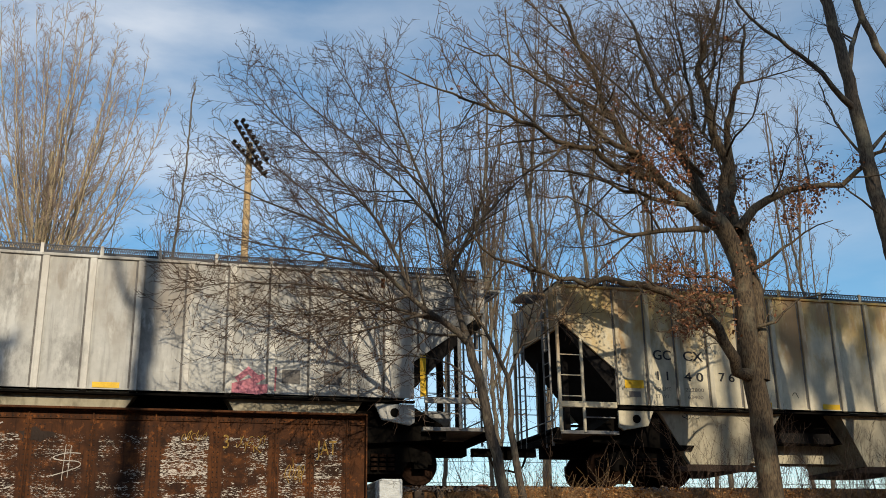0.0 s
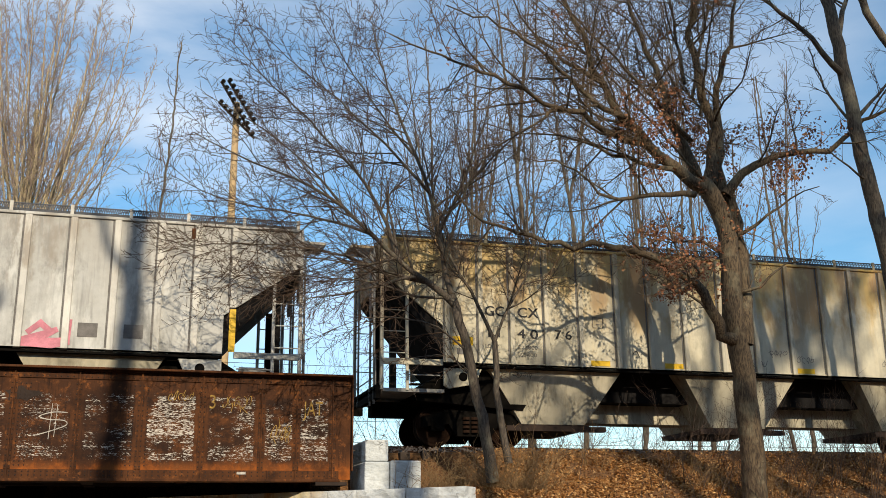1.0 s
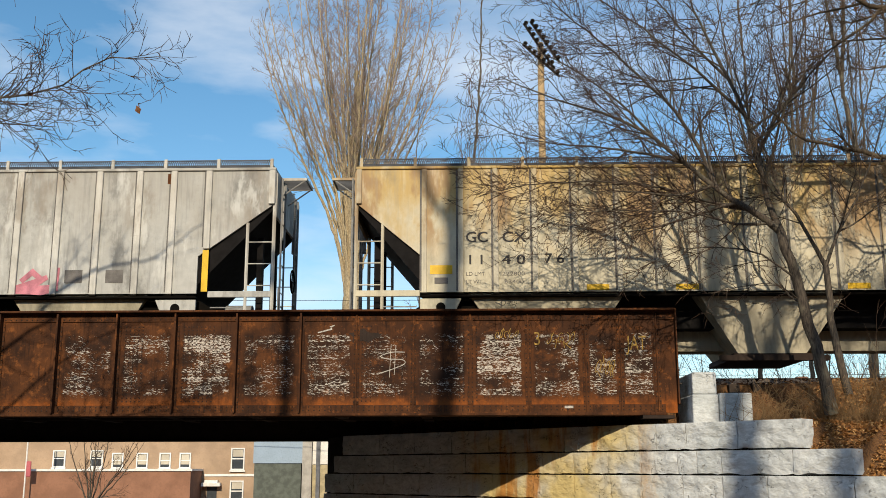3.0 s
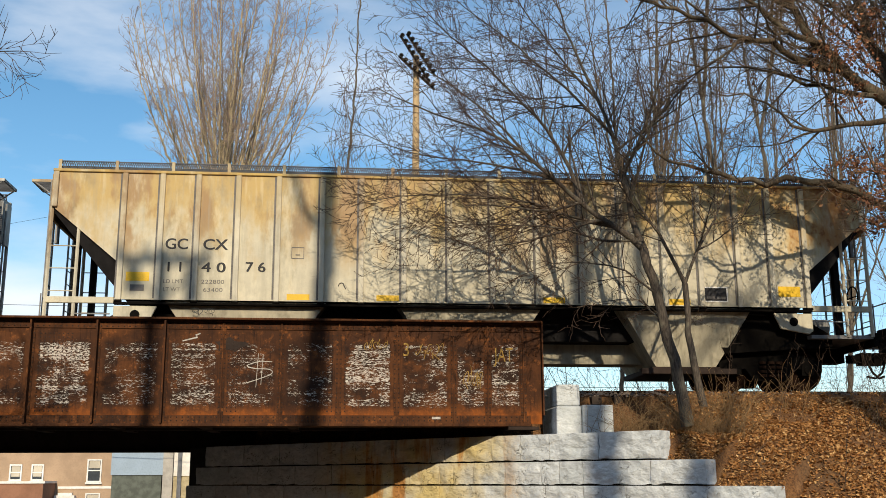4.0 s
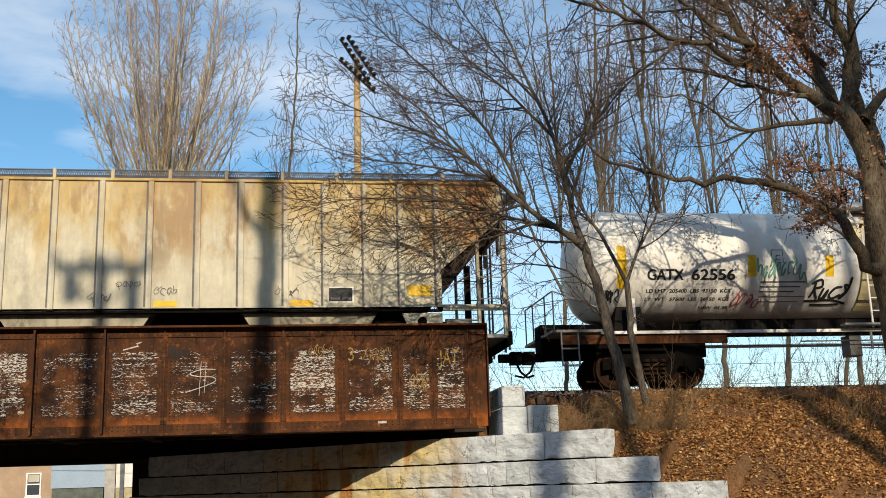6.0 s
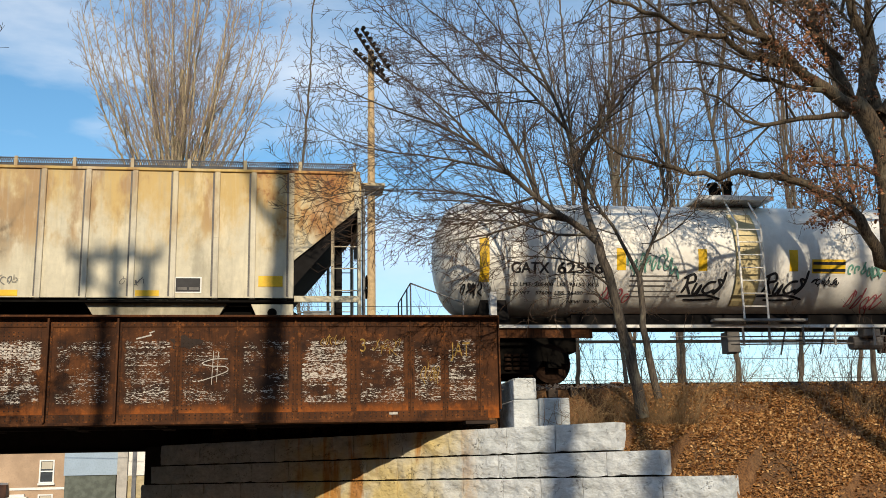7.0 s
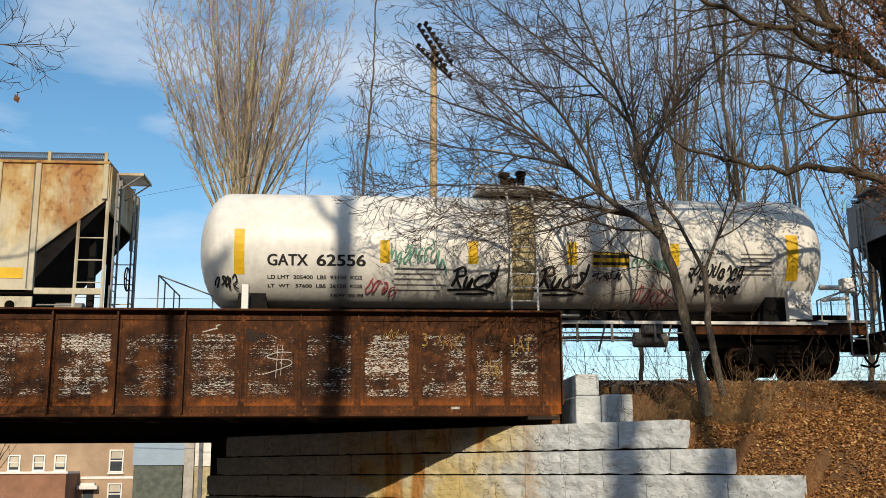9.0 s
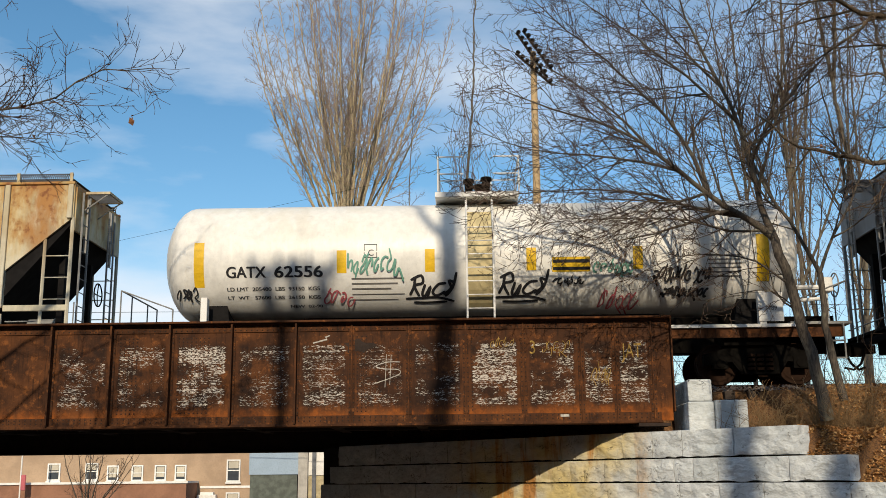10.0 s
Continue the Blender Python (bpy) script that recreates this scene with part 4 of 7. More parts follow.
def marks_grey(car, y, h):
    # sprayed patch, data boxes and reflectors
    patch = stroke(bmesh.new(), [(0, 0.1), (0.35, 0.12), (0.7, 0.1), (1.05, 0.16)], 0.22)
    stroke(patch, [(0.2, 0.3), (0.45, 0.52), (0.72, 0.3)], 0.17)
    stroke(patch, [(1.0, 0.1), (1.02, 0.62)], 0.16)
    stroke(patch, [(0.1, 0.16), (0.6, 0.3), (0.8, 0.4)], 0.16)
    part("spray_patch", shifted(patch, h - 5.92, y - 0.001, 1.86), M_PINK, car, "pink spray painted tag")
    for x in (h - 4.73, h - 3.8):
        part("data_panel", boxes((x, x + 0.4, y - 0.004, y, 2.12, 2.42)), M_FADED, car)
    part("rust_spot", bevelled(boxes((h - 2.5, h - 2.28, y - 0.006, y, 4.42, 4.66)), 0.002), M_RUST, car, "square of bare rust")
    for x in (h - 8.7, h - 13.6):
        part("reflector", boxes((x, x + 0.55, y - 0.004, y, 1.9, 2.02)), M_YELLOW, car)
    part("reflector", boxes((h - 1.6, h - 1.46, y - 0.07, y - 0.064, 1.9, 2.85)), M_YELLOW, car)


def marks_buff(car, y, h):
    o = h     # the right end of the body
    for text, cap, px, z, wd, m in (("GC", 0.235, -16.24, 3.01, 0.49, M_INK), ("CX", 0.235, -15.42, 3.01, 0.54, M_INK), ("1 1", 0.215, -16.17, 2.5, 0.3, M_INK), ("4 0", 0.215, -15.44, 2.5, 0.53, M_INK), ("7 6", 0.215, -14.48, 2.52, 0.44, M_INK),
                                    ("LD LMT", 0.085, -16.24, 2.24, 0.42, M_FADED), ("222800", 0.085, -15.43, 2.24, 0.5, M_FADED), ("LT WT", 0.085, -16.24, 2.06, 0.36, M_FADED), ("63400", 0.085, -15.38, 2.06, 0.42, M_FADED)):
        part("lettering", shifted(fitted(text, cap, wd, 0.007 if cap > 0.2 else 0.0), o + px, y, z), m, car)
    part("label_plate", boxes((o - 17.05, o - 16.55, y - 0.004, y, 2.28, 2.48)), M_YELLOW, car, "yellow notice plate")
    part("label_plate", boxes((o - 16.95, o - 16.65, y - 0.004, y, 2.06, 2.2)), M_FADED, car)
    ring = boxes((0, 0.28, -0.003, 0, 0, 0.014), (0, 0.28, -0.003, 0, 0.25, 0.264), (0, 0.014, -0.003, 0, 0.014, 0.25), (0.266, 0.28, -0.003, 0, 0.014, 0.25), (0.09, 0.19, -0.003, 0, 0.08, 0.1))
    part("stencil_frame", shifted(ring, o - 13.48, y, 2.83), M_FADED, car)
    for x in (o - 13.56, o - 11.58, o - 7.8, o - 4.87):
        part("reflector", boxes((x, x + 0.5, y - 0.004, y, 1.9, 2.03)), M_YELLOW, car)
    part("label_plate", boxes((o - 2.25, o - 1.72, y - 0.004, y, 2.12, 2.36)), M_YELLOW, car, "yellow notice plate")
    part("panel_border", boxes((o - 4.05, o - 3.47, y - 0.004, y, 1.97, 2.33)), M_WHITE, car)
    part("data_panel", boxes((o - 4.02, o - 3.5, y - 0.006, y - 0.0042, 2.0, 2.3)), M_INK, car)
    for i in range(2):
        part("data_panel", boxes((o - 3.98 + 0.25 * i, o - 3.78 + 0.25 * i, y - 0.009, y - 0.0065, 2.04, 2.1)), M_FADED, car)
    part("chalk_mark", shifted(scribble(3, 0.12, 0.16, 1, 0.016), o - 12.42, y, 2.18), M_INK, car)
    part("chalk_mark", shifted(scribble(6, 0.5, 0.16, 4, 0.012), o - 15.6, y - 0.002, 1.55), M_INK, car)
    for x, z, sd in ((o - 8.6, 2.3, 21), (o - 9.2, 2.0, 22), (o - 7.8, 2.15, 25), (o - 5.2, 2.1, 23)):
        part("chalk_mark", shifted(scribble(sd, 0.5, 0.2, 4, 0.012), x, y, z), M_FADED, car)


def marks_shaded(car, y, h):
    part("lettering", shifted(scribble(8, 1.2, 0.4, 5, 0.05), -h + 3.2, y, 2.6), M_INK, car)


def build_tank_car(x, length):
    car = thing("tank_car", "dirty white tank car with black lettering and graffiti", "railway car", (x, TRACK_Y, RAIL_Z), "cars of the freight train")
    h, r, cz = length / 2, 1.40, 3.07
    # shell with dished ends, slightly sloped to the middle
    bm = bmesh.new()
    prof = [(-h + 0.72 * (1 - math.cos(math.pi / 2 * i / 8)), r * math.sin(math.pi / 2 * i / 8)) for i in range(9)]
    prof += [(-h + 0.72 + (length - 1.44) * i / 10, r) for i in range(1, 10)] + [(-p, q) for p, q in prof[::-1]]
    n = 56
    rings = []
    for px, pr in prof:
        if pr < 1e-6:
            rings.append([bm.verts.new((px, 0, cz))])
        else:
            rings.append([bm.verts.new((px, pr * math.sin(2 * math.pi * k / n), cz + pr * math.cos(2 * math.pi * k / n))) for k in range(n)])
    for a, b in zip(rings, rings[1:]):
        for k in range(n):
            j = (k + 1) % n
            if len(a) == 1:
                bm.faces.new((a[0], b[j], b[k]))
            elif len(b) == 1:
                bm.faces.new((a[k], a[j], b[0]))
            else:
                bm.faces.new((a[k], a[j], b[j], b[k]))
    bmesh.ops.recalc_face_normals(bm, faces=bm.faces)
    part("shell", bm, M_TANK, car, smooth=True)
    for px in (-h + 0.75, -h + 4.1, h - 4.1, h - 0.75):
        bm = bmesh.new()
        rod(bm, (px - 0.012, 0, cz), (px + 0.012, 0, cz), r + 0.004, r + 0.004, n, cap=False)
        part("weld_seam", bm, M_TANK, car, smooth=True)

    def wrapped(b, px, z, lift=0.006):
        """Lay a flat mesh in x and z on the near side of the shell, z counted along the curve."""
        for v in b.verts:
            a = math.asin(max(-0.99, min(0.99, (z - cz) / r))) + v.co.z / r
            rr = r + lift - v.co.y
            v.co = Vector((px + v.co.x, -rr * math.cos(a), cz + rr * math.sin(a)))
        return b

    def patch(x0, w, z, hh, mat, label=""):
        b = bmesh.new()
        for i in range(6):
            quad(b, [(0, 0, hh * i / 6), (w, 0, hh * i / 6), (w, 0, hh * (i + 1) / 6), (0, 0, hh * (i + 1) / 6)])
        return part("reflector" if mat is M_YELLOW else "stencil", wrapped(b, x0, z, 0.004), mat, car, label)

    def write(text, size, px, z, mat=M_INK, stretch=1.0, bold=0.002):
        return part("lettering", wrapped(letters(text, size, stretch, bold), px, z), mat, car)

    L = -h      # left end of the shell
    for text, cap, px, z, wd in (("GATX", 0.25, 1.66, 2.53, 0.91), ("62556", 0.25, 2.76, 2.53, 1.11), ("LD LMT  205400  LBS  93150  KGS", 0.09, 1.66, 2.25, 2.13), ("LT  WT   57600  LBS  26150  KGS", 0.09, 1.66, 2.08, 2.13), ("NEW  02-98", 0.09, 3.07, 1.91, 0.75)):
        part("lettering", wrapped(fitted(text, cap, wd, 0.011 if cap > 0.2 else 0.003), L + px, z), M_INK, car)
    for i in range(5):
        part("lettering", wrapped(boxes((0, 1.2 - 0.15 * (i % 3), -0.002, 0, 0, 0.035 if i < 3 else 0.02)), L + 4.52, 2.46 - 0.105 * i), M_FADED, car)
    patch(L + 0.92, 0.23, 2.33, 1.05, M_YELLOW, "yellow reflective strip")
    for px in (L + 4.19, L + 6.2, L + 8.5, L + 10.91):
        patch(px, 0.22, 2.6, 0.52, M_YELLOW, "yellow reflective strip")
    patch(L + 13.7, 0.28, 2.3, 1.1, M_YELLOW, "yellow reflective strip")
    patch(L + 9.08, 0.86, 2.56, 0.34, M_YELLOW, "yellow notice panel")
    for i in range(2):
        part("lettering", wrapped(boxes((0, 0.84, -0.002, 0, 0, 0.07)), L + 9.1, 2.6 + 0.16 * i, 0.009), M_INK, car)
    write("FRA AIR", 0.15, L + 11.7, 2.86)
    for i in range(6):
        part("lettering", wrapped(boxes((0, 0.75, -0.002, 0, 0, 0.03)), L + 12.6, 2.86 - 0.09 * i), M_FADED, car)
    write("C", 0.2, L + 4.9, 2.98)
    part("lettering", wrapped(boxes((0, 0.3, -0.002, 0, 0, 0.015), (0, 0.3, -0.002, 0, 0.3, 0.315), (0, 0.015, -0.002, 0, 0, 0.315), (0.285, 0.3, -0.002, 0, 0, 0.315)), L + 4.81, 2.93), M_INK, car)
    tags = [(31, 0.5, 0.34, 4, 0.028, 0.48, 2.08, M_INK), (32, 1.25, 0.5, 8, 0.026, 4.4, 2.5, M_GREEN), (33, 0.72, 0.42, 4, 0.026, 3.85, 1.92, M_RED),
            (36, 0.7, 0.18, 6, 0.022, 9.1, 2.28, M_INK),
            (37, 0.95, 0.3, 6, 0.03, 10.0, 2.5, M_GREEN), (38, 0.9, 0.75, 5, 0.026, 10.15, 1.75, M_RED), (39, 1.3, 0.4, 9, 0.03, 11.35, 2.28, M_INK), (40, 1.1, 0.3, 8, 0.036, 11.55, 2.0, M_INK)]
    for seed, w, hh, cnt, wd, px, z, m in tags:
        part("spray_tag", wrapped(scribble(seed, w, hh * 1.1, cnt, wd * 1.3), L + px, z, 0.008), m, car)
    for px, k in ((5.78, 1.0), (7.8, 1.06)):
        for keys in ([(0.06, 0.46), (0.09, 0.25), (0.07, 0.04)], [(0.0, 0.40), (0.16, 0.50), (0.26, 0.36), (0.10, 0.26), (0.30, 0.05)],
                     [(0.36, 0.36), (0.37, 0.14), (0.48, 0.10), (0.54, 0.34), (0.55, 0.08)], [(0.82, 0.34), (0.68, 0.36), (0.62, 0.20), (0.72, 0.08), (0.86, 0.14)],
                     [(1.05, 0.34), (0.86, 0.38), (1.0, 0.2), (0.84, 0.06)], [(1.02, 0.56), (1.06, 0.22), (0.9, 0.0)], [(0.02, -0.05), (0.35, 0.02), (0.75, 0.02), (1.25, -0.08)], [(0.2, -0.14), (0.6, -0.08), (1.05, -0.14)]):
            part("spray_tag", wrapped(stroke(bmesh.new(), smooth([((u * 0.96 + 0.34 * w + 0.05 * math.sin(9 * u)) * k - 0.05, (w * 1.05 + 0.05 * math.sin(7 * u + 1)) * k) for u, w in keys], 4), 0.064), L + px, 2.06, 0.008), M_INK, car)
    # stained ladder panel in the middle, ladder, top platform, valves
    mx = L + 7.45
    b = bmesh.new()
    for i in range(14):
        quad(b, [(0, 0, 2.6 * i / 14), (0.62, 0, 2.6 * i / 14), (0.62, 0, 2.6 * (i + 1) / 14), (0, 0, 2.6 * (i + 1) / 14)])
    part("stained_band", wrapped(b, mx - 0.31, 1.85, 0.003), plain("ochre_stained_paint", (0.66, 0.55, 0.30), 0.6, 0, 0.3, 2.0), car, "ochre stained band of paint behind the ladder")
    for dx in (-0.3, 0.3):
        part("ladder_rail", rods([((mx + dx, -r - 0.16, 1.3), (mx + dx, -r - 0.16, 3.72), 0.026), ((mx + dx, -r - 0.16, 3.7), (mx + dx, -0.9, 4.5), 0.026)]), M_WHITE, car)
    for i in range(8):
        part("rung", rods([((mx - 0.3, -r - 0.16, 1.4 + 0.31 * i), (mx + 0.3, -r - 0.16, 1.4 + 0.31 * i), 0.014)]), M_WHITE, car)
    part("side_step", boxes((mx - 1.1, mx + 1.2, -r - 0.3, -r - 0.06, 1.35, 1.4)), M_IRON, car)
    part("top_platform", bevelled(boxes((mx - 1.02, mx + 0.94, -1.05, 1.05, 4.46, 4.52), (mx - 1.02, mx + 0.94, -1.09, -1.055, 4.42, 4.54)), 0.006), M_WHITE, car)
    rows = []
    for px in (mx - 0.95, mx - 0.35, mx + 0.35, mx + 0.95):
        for y in (-1.0, 1.0):
            if not (y < 0 and abs(px - mx) < 0.5):
                rows.append(((px, y, 4.58), (px, y, 5.42), 0.02))
    for z in (5.0, 5.42):
        rows += [((mx - 0.95, -1.0, z), (mx - 0.35, -1.0, z), 0.018), ((mx + 0.35, -1.0, z), (mx + 0.95, -1.0, z), 0.018), ((mx - 0.95, 1.0, z), (mx + 0.95, 1.0, z), 0.018), ((mx - 0.95, -1.0, z), (mx - 0.95, 1.0, z), 0.018), ((mx + 0.95, -1.0, z), (mx + 0.95, 1.0, z), 0.018)]
    part("guard_rail", rods(rows), M_WHITE, car)
    bm = bmesh.new()
    rod(bm, (mx, 0, 4.5), (mx, 0, 4.72), 0.5, 0.5, 20)
    part("manway", bm, plain("red_primer", (0.25, 0.07, 0.05), 0.7), car, "dull red manway ring")
    for dx, dy, z in ((-0.22, -0.15, 5.02), (0.2, -0.1, 5.08), (0.02, 0.2, 4.98)):
        bm = bmesh.new()
        rod(bm, (mx + dx, dy, 4.7), (mx + dx, dy, z), 0.09, 0.11, 10)
        rod(bm, (mx + dx, dy, z), (mx + dx, dy, z + 0.08), 0.15, 0.13, 10)
        part("valve", bm, M_BLACK, car)
    # saddles, sills, side rails, running gear
    for s in (-1, 1):
        e = s * h
        part("stub_sill", boxes((min(e - s * 3.4, e + s * 0.75), max(e - s * 3.4, e + s * 0.75), -0.3, 0.3, 0.8, 1.62)), M_BLACK, car)
        part("saddle_post", bevelled(boxes((e - s * 1.2 - 0.075, e - s * 1.2 + 0.075, -r - 0.02, -r + 0.2, 1.2, 2.06)), 0.01), M_WHITE, car, "white saddle upright")
        part("saddle", prism(bmesh.new(), [(e - s * 1.3 - 0.4, 1.3), (e - s * 1.3 + 0.4, 1.3), (e - s * 1.3 + 0.3, 2.0), (e - s * 1.3 - 0.3, 2.0)], -0.85, 0.85), M_SHADE_DARK, car)
        part("end_platform", boxes((min(e - s * 0.6, e + s * 0.75), max(e - s * 0.6, e + s * 0.75), -1.4, 1.4, 1.28, 1.34)), M_IRON, car)
        rows = [((e + s * 0.7, y, 1.34), (e + s * 0.7, y, 2.25), 0.018) for y in (-1.38, -0.6, 0.6, 1.38)]
        rows += [((e + s * 0.7, -1.38, 2.25), (e + s * 0.7, 1.38, 2.25), 0.018), ((e - s * 0.5, -1.4, 1.8), (e + s * 0.7, -1.38, 2.25), 0.018), ((e - s * 0.5, -1.4, 1.34), (e - s * 0.5, -1.4, 1.8), 0.018)]
        part("end_rail", rods(rows), M_IRON, car)
        part("corner_step", rods([((e + s * 0.55, -1.42, 0.5), (e + s * 0.55, -1.42, 1.3), 0.02), ((e + s * 0.15, -1.42, 0.5), (e + s * 0.15, -1.42, 1.3), 0.02), ((e + s * 0.55, -1.42, 0.52), (e + s * 0.15, -1.42, 0.52), 0.02), ((e + s * 0.55, -1.42, 0.9), (e + s * 0.15, -1.42, 0.9), 0.02)]), M_IRON, car)
        build_truck(car, e - (1.25 if s > 0 else -1.75))
        part("body_bolster", boxes((e - s * 1.5 - 0.55, e - s * 1.5 + 0.55, -1.2, 1.2, 0.85, 1.3)), M_BLACK, car, "black body bolster over the truck")
        build_coupler(car, e + s * 0.6, s)
    part("side_rail", boxes((-h + 0.4, h - 0.4, -1.46, -1.40, 1.22, 1.29)), M_WHITE, car, "pale side rail")
    part("side_rail", boxes((-h + 0.4, h - 0.4, 1.40, 1.46, 1.22, 1.29)), M_WHITE, car)
    part("underbody_beam", boxes((-h + 3.3, h - 3.3, -0.35, 0.35, 1.36, 1.72)), M_SHADE_DARK, car)
    part("bottom_outlet", boxes((mx - 0.16, mx + 0.16, -0.2, 0.2, 0.78, 1.3)), M_FADED, car)
    bm = bmesh.new()
    rod(bm, (mx + 2.6, -1.05, 0.9), (mx + 3.35, -1.05, 0.9), 0.17, 0.17, 14)
    part("air_reservoir", bm, M_FADED, car)
    part("brake_cylinder", bevelled(boxes((mx + 2.75, mx + 3.2, -1.4, -1.1, 1.0, 1.24)), 0.04, 2), M_FADED, car)
    for z, x0, x1 in ((0.86, -0.5, 3.6), (1.04, -2.0, 4.4), (0.95, 0.6, 2.2)):
        part("brake_pipe", rods([((mx + x0, -1.15, z), (mx + x1, -1.15, z + 0.02), 0.018)]), M_FADED, car)
    for px in (0.75, 1.75, 3.3):
        part("brake_lever", rods([((mx + px, -1.1, 0.62), (mx + px + 0.18, -1.1, 1.25), 0.022)]), M_FADED, car)
    for q in (-0.3, 0.35, 1.2, 2.0, 3.0):
        part("hanger", rods([((mx + q, -1.42, 0.8), (mx + q, -1.42, 1.25), 0.03)]), M_IRON, car)
    # hand brake on its bracket over the end platform
    bx, by = h + 0.42, -0.85
    brake = part("brake_bracket", rods([((bx, by, 1.34), (bx, by, 2.3), 0.05), ((h - 0.25, by, 2.2), (bx + 0.1, by, 2.2), 0.06), ((h - 0.2, by, 1.9), (bx, by, 1.95), 0.045)], 8), M_WHITE, car, "white hand brake bracket")
    part("brake_box", bevelled(boxes((bx - 0.14, bx + 0.14, by - 0.16, by + 0.12, 2.08, 2.42)), 0.03, 2), M_WHITE, brake)
    rim = bmesh.new()
    for i in range(18):
        p0, p1 = 2 * math.pi * i / 18, 2 * math.pi * (i + 1) / 18
        rod(rim, (bx + 0.22, by + 0.27 * math.cos(p0), 2.25 + 0.27 * math.sin(p0)), (bx + 0.22, by + 0.27 * math.cos(p1), 2.25 + 0.27 * math.sin(p1)), 0.018, 0.018, 6)
        if i % 6 == 0:
            rod(rim, (bx + 0.1, by, 2.25), (bx + 0.22, by + 0.27 * math.cos(p0), 2.25 + 0.27 * math.sin(p0)), 0.014, 0.014, 6)
    part("brake_wheel", rim, M_IRON, brake)
    for s in (-1, 1):
        part("side_sill", boxes((min(s * (h - 3.5), s * (h + 0.55)), max(s * (h - 3.5), s * (h + 0.55)), -1.38, -1.3, 1.0, 1.215)), M_RUST, car, "rusty side sill plate")
    dia = bmesh.new()
    quad(dia, [(0, 0, -0.21), (0.21, 0, 0), (0, 0, 0.21), (-0.21, 0, 0)])
    pl = part("hazard_placard", shifted(dia, h - 1.0, -r - 0.05, 1.62), M_WHITE, car, "white diamond placard")
    part("lettering", shifted(letters("1789", 0.13), h - 1.15, -r - 0.056, 1.6), M_INK, pl)
    part("placard_holder", boxes((h - 1.3, h - 0.75, -r - 0.048, -r - 0.02, 1.35, 2.0)), M_WHITE, car)
    return car


BAYS = [(-5.07, 3.5), (-0.07, 3.3), (4.95, 3.1)]
POSTS_BUFF = [-18.67, -17.18, -16.36, -15.57, -14.69, -13.79, -12.81, -11.93, -10.97, -9.93, -8.95, -7.91, -6.89, -5.95, -4.96, -4.09, -3.18, -2.38, -1.54, -0.08]
POSTS_GREY = [-18.62, -16.75, -15.75, -14.78, -13.8, -12.8, -11.82, -10.84, -9.85, -8.88, -7.87, -6.81, -5.89, -4.97, -4.06, -3.13, -2.34, -1.53, -0.08]
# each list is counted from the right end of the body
car_grey = build_hopper("covered_hopper", "grey covered hopper car with a pink spray tag", -31.38, 18.7, M_GREY, POSTS_GREY, BAYS, marks_grey, 1.72, M_GREY_LIGHTENED, 0.072)
car_buff = build_hopper("covered_hopper", "buff covered hopper car streaked with orange rust", -10.82, 18.75, M_BUFF, POSTS_BUFF, BAYS, marks_buff, 1.48, M_BUFF_LIGHTENED)
car_tank = build_tank_car(7.86, 14.92)
car_shaded = build_hopper("covered_hopper", "grey covered hopper car, its paint darkened for tree shade", 26.5, 18.7, M_GREY_SHADED, POSTS_GREY, BAYS, marks_shaded)


